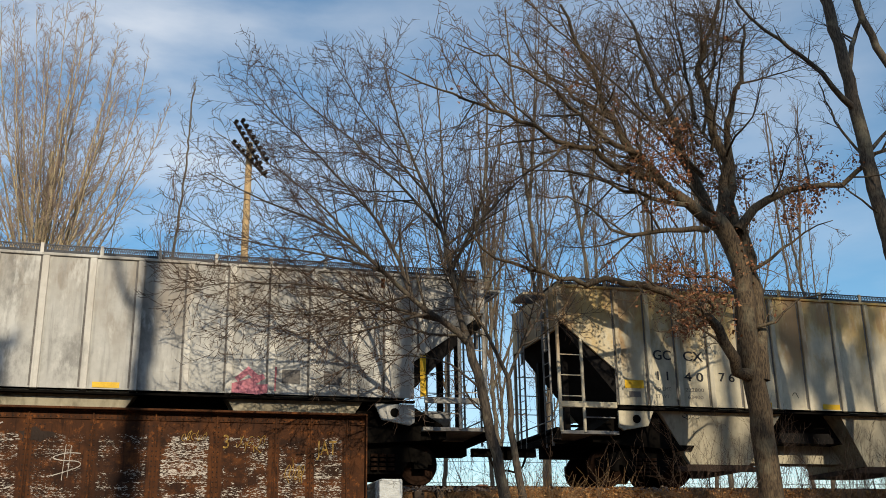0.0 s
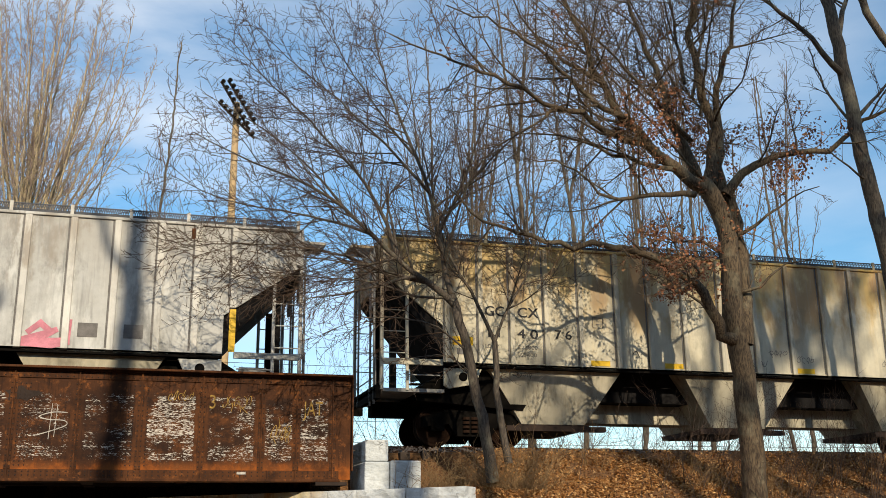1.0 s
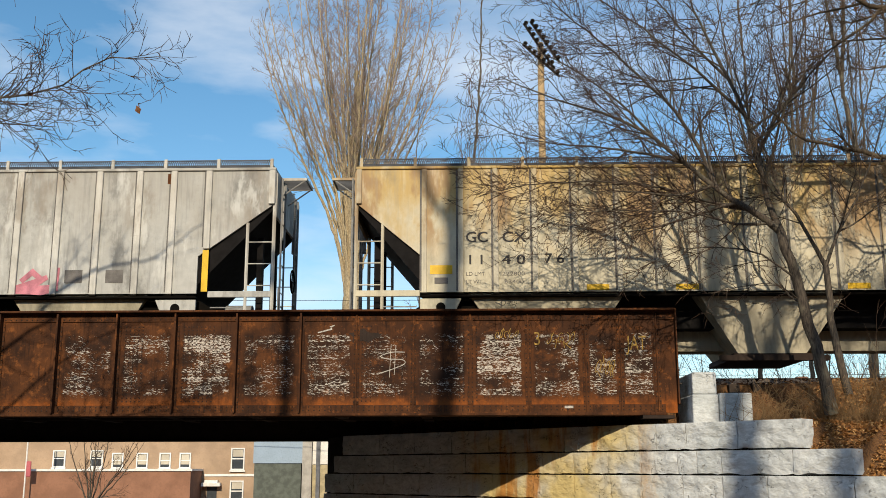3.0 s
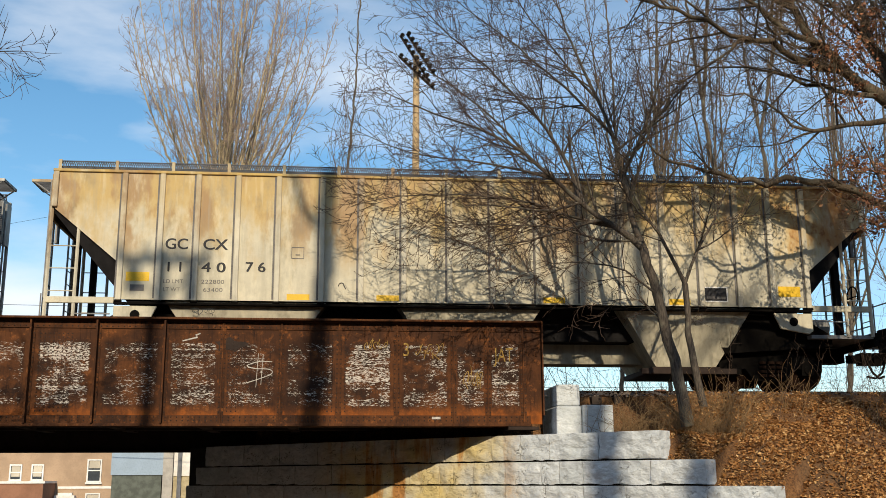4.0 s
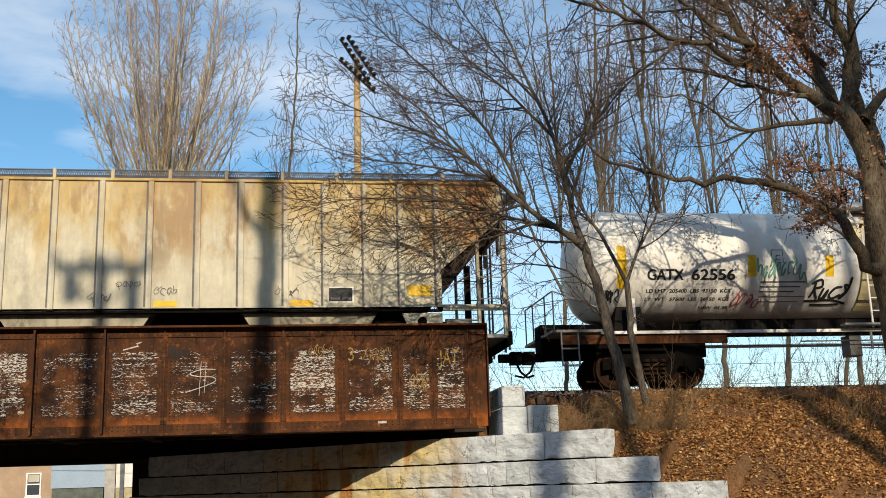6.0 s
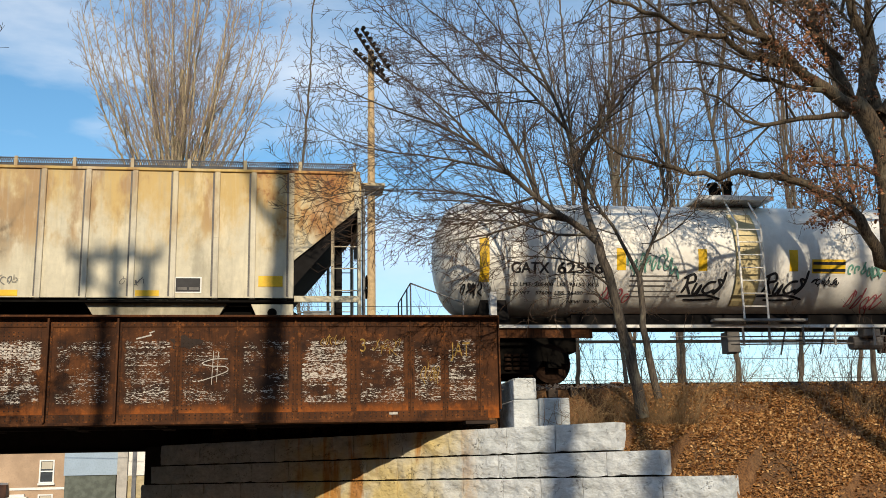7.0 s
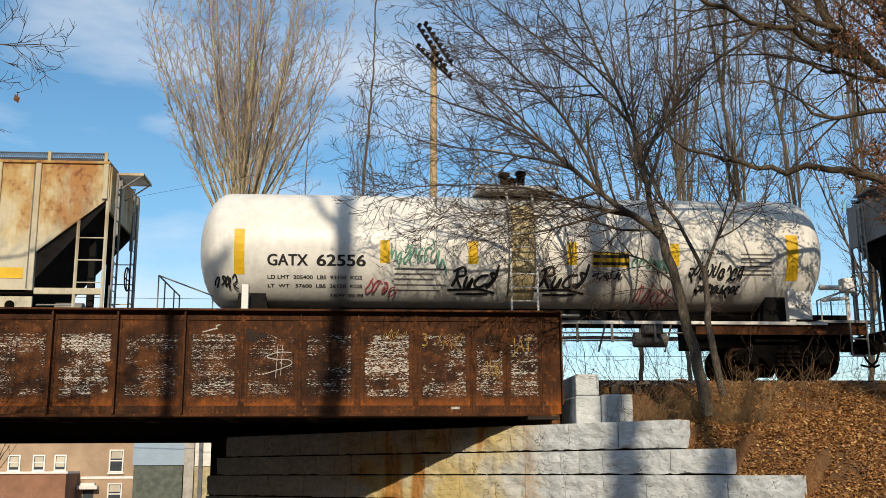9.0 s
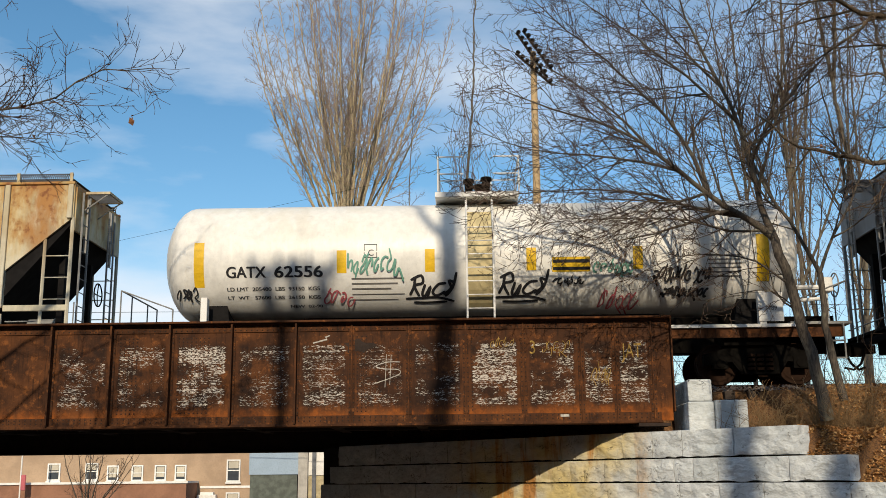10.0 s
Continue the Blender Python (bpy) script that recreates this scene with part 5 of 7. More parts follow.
# ---- trees ----
class Tree:
    """Grows bare limbs from guide lines: thick wood and fine twigs go to two meshes."""

    def __init__(self, seed, up=0.12, wander=0.16, twig_r=0.004, lean=(0, 0, 0), dense=(0, 7.0, 5.0)):
        self.rng = random.Random(seed)
        self.wood, self.fine = ([], []), ([], [])
        self.up, self.wander, self.twig_r, self.lean = up, wander, twig_r, Vector(lean)
        self.tips = []
        self.dense = dense          # shoots per metre on twigs and on branches

    def tube(self, pts, radii):
        n = 8 if radii[0] > 0.12 else 6 if radii[0] > 0.05 else 5 if radii[0] > 0.02 else 3
        verts, faces = self.wood if radii[0] > 0.018 else self.fine
        base = len(verts)
        d = (pts[1] - pts[0]).normalized()
        u = d.cross(Vector((0.37, 0.71, 0.13))).normalized()
        for i, (p, r) in enumerate(zip(pts, radii)):
            if 0 < i < len(pts) - 1:
                d = (pts[i + 1] - pts[i - 1]).normalized()
            elif i:
                d = (pts[i] - pts[i - 1]).normalized()
            u = (u - d * u.dot(d)).normalized()
            w = d.cross(u)
            for k in range(n):
                a = 2 * math.pi * k / n
                verts.append(p + (u * math.cos(a) + w * math.sin(a)) * r)
        for i in range(len(pts) - 1):
            for k in range(n):
                j = (k + 1) % n
                a = base + i * n
                faces.append((a + k, a + j, a + n + j, a + n + k))
        faces.append(tuple(base + (len(pts) - 1) * n + k for k in range(n)))

    def kick(self, d, lo, hi):
        """A direction that leaves d at an angle between lo and hi degrees."""
        g = self.rng
        side = d.cross(Vector((g.uniform(-1, 1), g.uniform(-1, 1), g.uniform(-1, 1))))
        if side.length < 1e-4:
            side = Vector((1, 0, 0))
        a = radians(g.uniform(lo, hi))
        return (d * math.cos(a) + side.normalized() * math.sin(a)).normalized()

    def grow(self, p, d, length, r, level, spread=(25, 55), density=3.0):
        g = self.rng
        step = 0.35 if level >= 2 else 0.2
        n = max(3, min(14, int(length / step)))
        pts, dirs = [p.copy()], [d.copy()]
        for i in range(n):
            d = (d + Vector((g.gauss(0, 1), g.gauss(0, 1), g.gauss(0, 1))) * self.wander * 0.6 + Vector((0, 0, self.up)) + self.lean).normalized()
            p = p + d * (length / n)
            pts.append(p.copy())
            dirs.append(d.copy())
        radii = [max(self.twig_r * 0.55, r * (1 - 0.82 * i / n)) for i in range(n + 1)]
        self.tube(pts, radii)
        if level <= 0:
            self.tips.append(pts[-1])
            return
        self.sprout(pts, dirs, radii, length, level, spread, density, 0.15)

    def sprout(self, pts, dirs, radii, length, level, spread, density, start):
        g = self.rng
        count = max(2, int(length * density * g.uniform(0.8, 1.2)))
        for c in range(count):
            u = start + (1 - start) * (c + g.random()) / count
            i = min(len(pts) - 2, int(u * (len(pts) - 1)))
            f = u * (len(pts) - 1) - i
            at = pts[i].lerp(pts[i + 1], f)
            ln = length * g.uniform(0.28, 0.7) * (1.15 - 0.65 * u) * (0.8 if level > 1 else 1.0)
            rr = max(self.twig_r, min(radii[i] * 0.62, ln * 0.0135 + 0.0015))
            self.grow(at, self.kick(dirs[i], *spread), max(0.2, ln), rr, level - 1, spread, self.dense[min(2, max(1, level - 1))])

    def limb(self, line, r0, r1, level=3, density=1.6, spread=(25, 60), start=0.12, rough=0.025, reach=None, taper=0.6):
        """A limb along a guide line, smoothed and made a little crooked."""
        g = self.rng
        line = [Vector(p) for p in line]
        pts = []
        ext = [line[0] * 2 - line[1], *line, line[-1] * 2 - line[-2]]
        for a, b, c, d in zip(ext, ext[1:], ext[2:], ext[3:]):
            k = max(2, int((c - b).length / 0.3))
            for i in range(k):
                t = i / k
                q = 0.5 * ((2 * b) + (c - a) * t + (2 * a - 5 * b + 4 * c - d) * t * t + (3 * b - a - 3 * c + d) * t ** 3)
                pts.append(q + Vector((g.gauss(0, 1), g.gauss(0, 1), g.gauss(0, 1))) * rough * min(1, 0.3 + 0.4 * r0 / 0.1) * (0 if not pts else 1))
        pts.append(line[-1])
        n = len(pts) - 1
        radii = [r0 + (r1 - r0) * (i / n) ** taper for i in range(n + 1)]
        dirs = [(pts[min(i + 1, n)] - pts[max(i - 1, 0)]).normalized() for i in range(n + 1)]
        self.tube(pts, radii)
        length = reach or sum((a - b).length for a, b in zip(pts, pts[1:]))
        if level > 0:
            real = sum((a - b).length for a, b in zip(pts, pts[1:]))
            self.sprout(pts, dirs, radii, min(length, 5.0), level, spread, density * real / min(length, 5.0), start)
        return pts

    def finish(self, name, label, category, bark_mat, twig_mat, group=""):
        t = tagged(new(name), label, category, group)
        for nm, (v, f), m in (("trunk", self.wood, bark_mat), ("twig_crown", self.fine, twig_mat)):
            if not v:
                continue
            me = bpy.data.meshes.new(nm)
            me.from_pydata([tuple(p) for p in v], [], f)
            me.materials.append(m)
            for poly in me.polygons:
                poly.use_smooth = True
            ob = new(nm, me)
            ob.parent = t
            if nm == "twig_crown":
                ob["kind"] = "stuff"
        return t


def leaves(name, places, size, mat, parent, seed, per=3, sag=0.6):
    """Dead leaves that hang on at twig tips: bent blades, each of four small faces."""
    g = random.Random(seed)
    v, f = [], []
    for p in places:
        for _ in range(g.randint(1, per)):
            c = p + Vector((g.gauss(0, 0.05), g.gauss(0, 0.05), g.gauss(-0.03, 0.05)))
            a = Vector((g.gauss(0, 1), g.gauss(0, 1), g.gauss(-sag, 0.7))).normalized()
            b = a.cross(Vector((g.gauss(0, 1), g.gauss(0, 1), g.gauss(0, 1)))).normalized()
            n = a.cross(b)
            s = size * g.uniform(0.6, 1.3)
            k = len(v)
            v += [c, c + (a * 0.5 + b * 0.34 + n * 0.1) * s, c + (a - n * 0.1) * s, c + (a * 0.5 - b * 0.34 + n * 0.12) * s, c + a * 0.5 * s]
            f += [(k, k + 1, k + 4), (k + 1, k + 2, k + 4), (k + 2, k + 3, k + 4), (k + 3, k, k + 4)]
    me = bpy.data.meshes.new(name)
    me.from_pydata([tuple(p) for p in v], [], f)
    me.materials.append(mat)
    ob = new(name, me)
    ob.parent = parent
    ob["kind"] = "stuff"
    return ob


def at_depth(y, pts):
    """Guide points as x, z and a depth offset; the line from the eye is kept when a point moves in depth."""
    out = []
    for x, z, *dy in pts:
        k = (y + (dy[0] if dy else 0)) / y
        out.append((x * k, y * k, EYE + (z - EYE) * k))
    return out


def build_fork_tree():
    t = Tree(11, up=0.010, wander=0.21, twig_r=0.0068, lean=(-0.024, 0, 0.0), dense=(0, 7.5, 5.6))
    Y = 20.0
    t.limb(at_depth(Y, [(6.90, 3.20), (6.78, 4.11), (6.60, 4.91), (6.41, 5.83), (6.18, 6.77)]), 0.135, 0.09, 2, 0.35, (40, 70), 0.5, 0.02)
    t.limb(at_depth(Y, [(6.18, 6.77), (5.60, 7.24, -0.1), (4.97, 7.66, -0.2), (4.40, 8.19, -0.3), (3.77, 8.73, -0.5), (3.13, 9.09, -0.6), (2.32, 9.40, -0.7), (1.45, 9.73, -0.8), (0.69, 10.08, -0.9)]), 0.085, 0.008, 3, 4.2)
    t.limb(at_depth(Y, [(6.18, 6.77), (5.98, 7.48, 0.1), (5.81, 8.33, 0.1), (5.64, 9.19, 0.2), (5.32, 10.00, 0.2), (4.94, 10.88, 0.3), (4.61, 11.84, 0.3), (4.35, 13.02, 0.4)]), 0.08, 0.01, 3, 4)
    t.limb(at_depth(Y, [(5.60, 7.24), (4.72, 7.41, -0.2), (3.91, 7.68, -0.4), (2.98, 7.79, -0.6), (2.06, 7.83, -0.8), (1.14, 7.77, -1), (0.23, 7.53, -1.2)]), 0.04, 0.006, 3, 4.6)
    t.limb(at_depth(Y, [(6.11, 6.95), (5.29, 6.94, -0.2), (4.47, 7.17, -0.4), (3.54, 7.23, -0.6), (2.50, 7.20, -0.8), (1.59, 6.98, -1)]), 0.035, 0.005, 3, 4.6)
    t.limb(at_depth(Y, [(4.97, 7.66), (4.71, 8.44, 0.1), (4.21, 9.29, 0.2), (3.52, 10.09, 0.3), (2.76, 10.82, 0.4), (2.00, 11.50, 0.5), (1.29, 12.25, 0.6)]), 0.055, 0.007, 3, 4.4)
    t.limb(at_depth(Y, [(5.64, 9.19, 0.2), (5.13, 9.74, 0.1), (4.43, 10.42, -0.1), (3.67, 11.10, -0.2), (2.84, 11.72, -0.4), (2.01, 12.41, -0.5)]), 0.045, 0.007, 3, 4.4)
    t.limb(at_depth(Y, [(4.40, 8.19, -0.3), (3.64, 8.40, -0.4), (2.77, 8.53, -0.6), (1.84, 8.64, -0.7), (0.98, 8.84, -0.9), (0.23, 9.16, -1)]), 0.04, 0.006, 3, 4.6)
    t.limb(at_depth(Y, [(3.77, 8.73, -0.4), (3.14, 9.46, -0.2), (2.33, 10.12, -0.1), (1.51, 10.60, 0.1), (0.81, 10.96, 0.2)]), 0.035, 0.006, 3, 4.6)
    t.limb(at_depth(Y, [(5.32, 10.00, 0.2), (4.80, 10.56, 0.4), (4.17, 11.44, 0.6), (3.59, 12.33, 0.7), (3.12, 13.11, 0.9)]), 0.035, 0.007, 3, 4.2)
    t.limb(at_depth(Y, [(5.81, 8.33, 0.1), (6.28, 9.27), (6.69, 10.35, -0.1), (7.01, 11.39, -0.3), (7.16, 12.59, -0.4)]), 0.05, 0.008, 3, 3.8)
    t.limb(at_depth(Y, [(6.28, 9.27), (7.05, 10.10, -0.2), (7.73, 10.89, -0.3), (8.37, 11.83, -0.5)]), 0.035, 0.007, 3, 3.8)
    t.limb(at_depth(Y, [(6.41, 5.83), (5.78, 6.30, -0.2), (5.03, 6.47, -0.5), (4.21, 6.41, -0.8), (3.39, 6.06, -1)]), 0.028, 0.005, 3, 4.8)
    t.limb(at_depth(Y, [(6.49, 5.37), (6.04, 5.71, -0.2), (5.45, 5.71, -0.5), (4.75, 5.54, -0.7)]), 0.02, 0.005, 3, 4.2)
    t.limb(at_depth(Y, [(7.25, 3.57, 0.1), (7.10, 4.45, 0.1), (7.02, 5.36, 0.2), (7.01, 6.06, 0.2)]), 0.085, 0.06, 2, 0.4, (40, 70), 0.5, 0.02)
    t.limb(at_depth(Y, [(7.01, 6.06, 0.2), (6.68, 6.77, 0.3), (6.29, 7.43, 0.4), (5.96, 8.03, 0.5), (5.75, 8.95, 0.7), (5.56, 9.94, 0.8), (5.26, 11.08, 0.9)]), 0.05, 0.008, 3, 4)
    t.limb(at_depth(Y, [(7.01, 6.06, 0.2), (7.32, 6.77, 0.2), (7.71, 7.44, 0.2), (8.04, 8.11, 0.2), (8.40, 9.12, 0.2), (8.68, 10.14, 0.2)]), 0.04, 0.008, 3, 4)
    t.limb(at_depth(Y, [(7.32, 6.77, 0.2), (7.80, 7.02), (8.33, 7.50, -0.2), (8.75, 8.12, -0.4)]), 0.025, 0.006, 3, 4)
    return t.finish("forked_tree", "bare two-stemmed grey tree with fine spreading twigs on the bank", "tree", M_BARK, M_TWIG)


def build_oak():
    t = Tree(23, up=0.03, wander=0.26, twig_r=0.008, dense=(0, 7.5, 5.8))
    Y = 19.0
    t.limb(at_depth(Y, [(12.21, 2.65), (12.24, 3.90), (12.18, 5.66), (12.07, 6.64), (12.11, 7.76), (12.08, 8.66), (11.84, 9.36), (11.55, 9.59)]), 0.26, 0.2, 3, 0.5, (50, 85), 0.35, 0.02, 2.5, 0.9)
    t.limb(at_depth(Y, [(12.29, 6.03), (12.40, 7.40, 0.1), (12.31, 8.67, 0.2), (12.13, 9.51, 0.3)]), 0.2, 0.15, 1, 0.5, (50, 80), 0.3, 0.03, 2)
    lim = [
        ([(11.61, 9.47), (10.95, 9.87, -0.1), (10.37, 10.41, -0.3), (9.86, 10.93, -0.4), (9.39, 11.71, -0.6), (9.00, 12.47, -0.7), (8.57, 13.45, -0.9), (8.21, 14.45, -1)], 0.13, 0.03, 1.9),
        ([(10.37, 10.41, -0.3), (9.57, 10.56, -0.5), (8.78, 10.90, -0.7), (7.94, 11.11, -0.9), (7.11, 11.44, -1.2), (6.23, 11.72, -1.4), (5.36, 12.03, -1.6), (4.51, 12.28, -1.8)], 0.085, 0.014, 2),
        ([(11.47, 9.52, 0.1), (11.22, 10.29, 0.2), (10.97, 11.07, 0.3), (10.58, 12.33, 0.4), (10.22, 13.26, 0.5), (9.93, 14.29, 0.6)], 0.12, 0.03, 1.9),
        ([(11.76, 9.61, 0.2), (11.98, 10.91, 0.3), (11.79, 11.99, 0.3), (11.51, 13.08, 0.4), (11.96, 14.30, 0.4), (12.40, 15.57, 0.5)], 0.13, 0.04, 1.9),
        ([(12.06, 9.37, 0.2), (12.10, 10.65, 0.2), (12.18, 11.89, 0.2), (12.59, 13.08, 0.3), (12.89, 14.59, 0.3)], 0.11, 0.03, 1.8),
        ([(12.16, 9.38), (12.96, 10.19, -0.2), (13.96, 10.56, -0.4), (14.96, 10.72, -0.6), (15.74, 11.32, -0.8), (16.70, 11.95, -1), (18.05, 12.73, -1.2)], 0.1, 0.02, 1.9),
        ([(12.13, 6.15), (11.80, 6.26, -0.1), (11.33, 7.09, -0.2), (10.98, 7.44, -0.3), (10.32, 7.81, -0.4), (9.54, 7.97, -0.5), (8.25, 7.98, -0.6), (7.51, 8.14, -0.7), (6.78, 8.32, -0.8), (6.23, 8.56, -0.9), (5.70, 9.02, -1)], 0.13, 0.016, 1.6),
        ([(11.39, 9.32, -0.2), (10.42, 9.24, -0.3), (9.61, 9.08, -0.5), (9.09, 9.19, -0.6), (8.59, 9.65, -0.7), (8.08, 9.73, -0.9), (7.44, 9.80, -1)], 0.06, 0.012, 2),
        ([(9.86, 10.93, -0.6), (9.07, 11.27, -0.8), (8.30, 11.98, -0.9), (7.54, 12.55, -1.1), (6.64, 12.90, -1.2), (5.75, 13.12, -1.4)], 0.06, 0.012, 2),
        ([(10.95, 9.87, -0.2), (10.06, 9.92), (9.14, 10.19, 0.2), (8.23, 10.39, 0.4), (7.33, 10.36, 0.6), (6.46, 10.52, 0.8)], 0.05, 0.01, 2),
        ([(9.39, 11.71, -0.7), (8.44, 12.13, -0.4), (7.68, 12.84, -0.1), (7.18, 13.73, 0.2)], 0.05, 0.012, 1.9),
        ([(12.14, 8.40), (12.89, 8.78, -0.3), (13.83, 9.45, -0.6), (14.62, 9.79, -0.9)], 0.045, 0.01, 1.9),
        ([(12.10, 8.02), (11.50, 8.23, 0.1), (10.82, 8.21, 0.3), (10.22, 8.33, 0.4), (9.70, 8.48, 0.6)], 0.04, 0.01, 2),
        ([(12.16, 7.14), (12.80, 7.30, -0.3), (13.50, 7.85, -0.5), (14.25, 8.03, -0.8)], 0.04, 0.01, 1.7),
        ([(11.15, 7.27, -0.1), (10.80, 7.10, -0.2), (10.51, 7.16, -0.3)], 0.05, 0.03, 0.3),
    ]
    for line, r0, r1, dens in lim:
        t.limb(at_depth(Y, line), r0 * 1.3, r1, 3, dens * 1.45, (28, 70), 0.12, 0.045)
    g = random.Random(12)
    for _ in range(7):
        x0, z0 = g.uniform(11.3, 12.1), g.uniform(9.3, 12.2)
        a = radians(g.uniform(-62, 48))
        ln, dy = g.uniform(4.0, 6.5), g.uniform(-2.2, 1.6)
        line = [(x0, z0, 0), (x0 + math.sin(a) * ln * 0.3, z0 + math.cos(a) * ln * 0.3, dy * 0.3), (x0 + math.sin(a) * ln * 0.65, z0 + math.cos(a) * ln * 0.62, dy * 0.7), (x0 + math.sin(a * 1.1) * ln, z0 + math.cos(a) * ln * 1.0, dy)]
        t.limb(at_depth(Y, line), g.uniform(0.03, 0.055), 0.010, 3, 2.4, (28, 70), 0.15, 0.03)
    tree = t.finish("oak_tree", "big bare oak keeping clusters of dead russet leaves", "tree", M_OAK, M_TWIG_OAK)
    g = random.Random(4)
    near = []
    for p in t.tips:
        x, z = p.x * Y / p.y, EYE + (p.z - EYE) * Y / p.y
        w = math.exp(-((x - 11.8) / 0.6) ** 2 - ((z - 9.3) / 1.1) ** 2) + 1.1 * math.exp(-((x - 13.9) / 1.1) ** 2 - ((z - 10.5) / 0.8) ** 2) + 0.7 * math.exp(-((x - 11.3) / 1.2) ** 2 - ((z - 8.1) / 0.8) ** 2) + 0.4 * math.exp(-((x - 10.8) / 0.9) ** 2 - ((z - 10.8) / 0.8) ** 2) + 0.004
        clump = noise.noise(Vector((p.x * 1.3, p.y * 1.3, p.z * 1.3))) + 0.2
        if g.random() < w * max(0.0, clump) * 5.0:
            near += [p + Vector((g.gauss(0, 0.08), g.gauss(0, 0.08), g.gauss(-0.04, 0.08))) for _ in range(g.randint(3, 8))]
    for p in t.wood[0]:
        x, z = p.x * Y / p.y, EYE + (p.z - EYE) * Y / p.y
        w = math.exp(-((x - 11.8) / 0.6) ** 2 - ((z - 9.3) / 1.1) ** 2) + 1.1 * math.exp(-((x - 13.9) / 1.1) ** 2 - ((z - 10.5) / 0.8) ** 2) + 0.7 * math.exp(-((x - 11.3) / 1.2) ** 2 - ((z - 8.1) / 0.8) ** 2) + 0.4 * math.exp(-((x - 10.8) / 0.9) ** 2 - ((z - 10.8) / 0.8) ** 2)
        if g.random() < 0.5 * w * max(0.0, noise.noise(p * 1.6) + 0.02) * 1.6:
            c = p + Vector((g.gauss(0, 0.2), g.gauss(0, 0.2), g.gauss(-0.05, 0.2)))
            near += [c + Vector((g.gauss(0, 0.08), g.gauss(0, 0.08), g.gauss(-0.05, 0.09))) for _ in range(g.randint(4, 11))]
    leaves("dead_leaves", near, 0.078, M_DEADLEAF, tree, 6, 4)
    return tree


def build_right_trees():
    t = Tree(37, up=0.05, wander=0.2, twig_r=0.005)
    Y = 18.0
    t.limb(at_depth(Y, [(15.39, 3.31), (15.50, 6.38), (15.36, 8.13), (15.13, 9.62), (14.98, 10.89), (14.86, 12.20), (14.67, 13.55), (14.46, 15.08), (14.25, 16.98)]), 0.23, 0.11, 3, 0.35, (40, 70), 0.5, 0.02, 2.5, 0.9)
    for line, r0, r1 in (([(14.85, 12.13), (14.33, 12.63, -0.2), (13.80, 13.20, -0.3), (13.10, 13.67, -0.5), (12.41, 14.13, -0.6), (11.96, 14.86, -0.8)], 0.09, 0.025),
                         ([(14.76, 12.83), (15.01, 13.75, 0.1), (15.39, 14.71, 0.3), (15.45, 16.11, 0.4)], 0.09, 0.015),
                         ([(14.98, 10.89), (14.42, 11.51, 0.3), (14.18, 12.04, 0.6), (13.97, 12.72, 0.9)], 0.04, 0.015),
                         ([(15.13, 9.62), (14.65, 9.91, -0.3), (14.18, 10.26, -0.6)], 0.035, 0.015),
                         ([(14.96, 11.03), (15.76, 11.83, -0.2), (16.55, 12.80, -0.5)], 0.06, 0.015)):
        t.limb(at_depth(Y, line), r0, r1, 3, 2.0, (28, 65), 0.15, 0.025)
    t.finish("bank_tree", "tall bare grey-barked tree on the bank", "tree", M_BARK, M_TWIG, "bare trees on the bank")
    t = Tree(41, up=0.05, wander=0.2, twig_r=0.005)
    t.limb(at_depth(Y, [(16.91, 3.33), (17.21, 8.28), (16.96, 11.40), (16.38, 12.77), (15.86, 13.51), (15.44, 14.49), (15.23, 15.91), (14.80, 17.57)]), 0.17, 0.07, 3, 0.6, (30, 60), 0.4, 0.02, 2.5, 0.9)
    t.finish("bank_tree", "leaning bare grey-barked tree on the bank", "tree", M_BARK, M_TWIG, "bare trees on the bank")


def build_poplar():
    """Many upright stems that part high on the trunk, bow out and close again to a tall egg-shaped crown."""
    t = Tree(53, up=0.085, wander=0.12, twig_r=0.0105, dense=(0, 5.0, 4.0))
    base = Vector((-5.55, 48.0, 0.5))
    g = random.Random(8)
    t.limb([base, base + Vector((0, 0, 6)), base + Vector((0.1, 0, 12.5))], 0.62, 0.42, 0, 1, rough=0.02)
    for i in range(42):
        a, tilt = 2 * math.pi * i * 0.381966, math.sqrt((i + 0.5) / 42)
        out = Vector((math.cos(a), 0.8 * math.sin(a), 0))
        z0 = g.uniform(9.0, 12.5) + 3.0 * g.random() * (1 - tilt)
        hh = 29.5 - 7.0 * tilt ** 2 + g.uniform(-1.6, 0.8)
        wide = 5.5 * tilt * g.uniform(0.85, 1.1)
        line = [base + Vector((out.x * 0.2, out.y * 0.2, z0))]
        for u, o in ((0.25, 0.23), (0.5, 0.54), (0.75, 0.82), (1.0, 1.0)):
            line.append(base + Vector((g.gauss(0, 0.07), 0, z0 + (hh - z0) * u)) + out * wide * o)
        t.limb(line, g.uniform(0.07, 0.13), 0.014, 3, 2.3, (20, 55), 0.33, 0.025, 3.6)
    t.limb([base + Vector((0.1, 0, 12)), base + Vector((0, 0, 16)), base + Vector((0.1, 0, 21))], 0.36, 0.10, 0, 1, rough=0.03)
    t.finish("poplar_tree", "broad bare tree with many upright yellowish stems behind the tracks", "tree", M_POPLAR, M_TWIG_PALE)


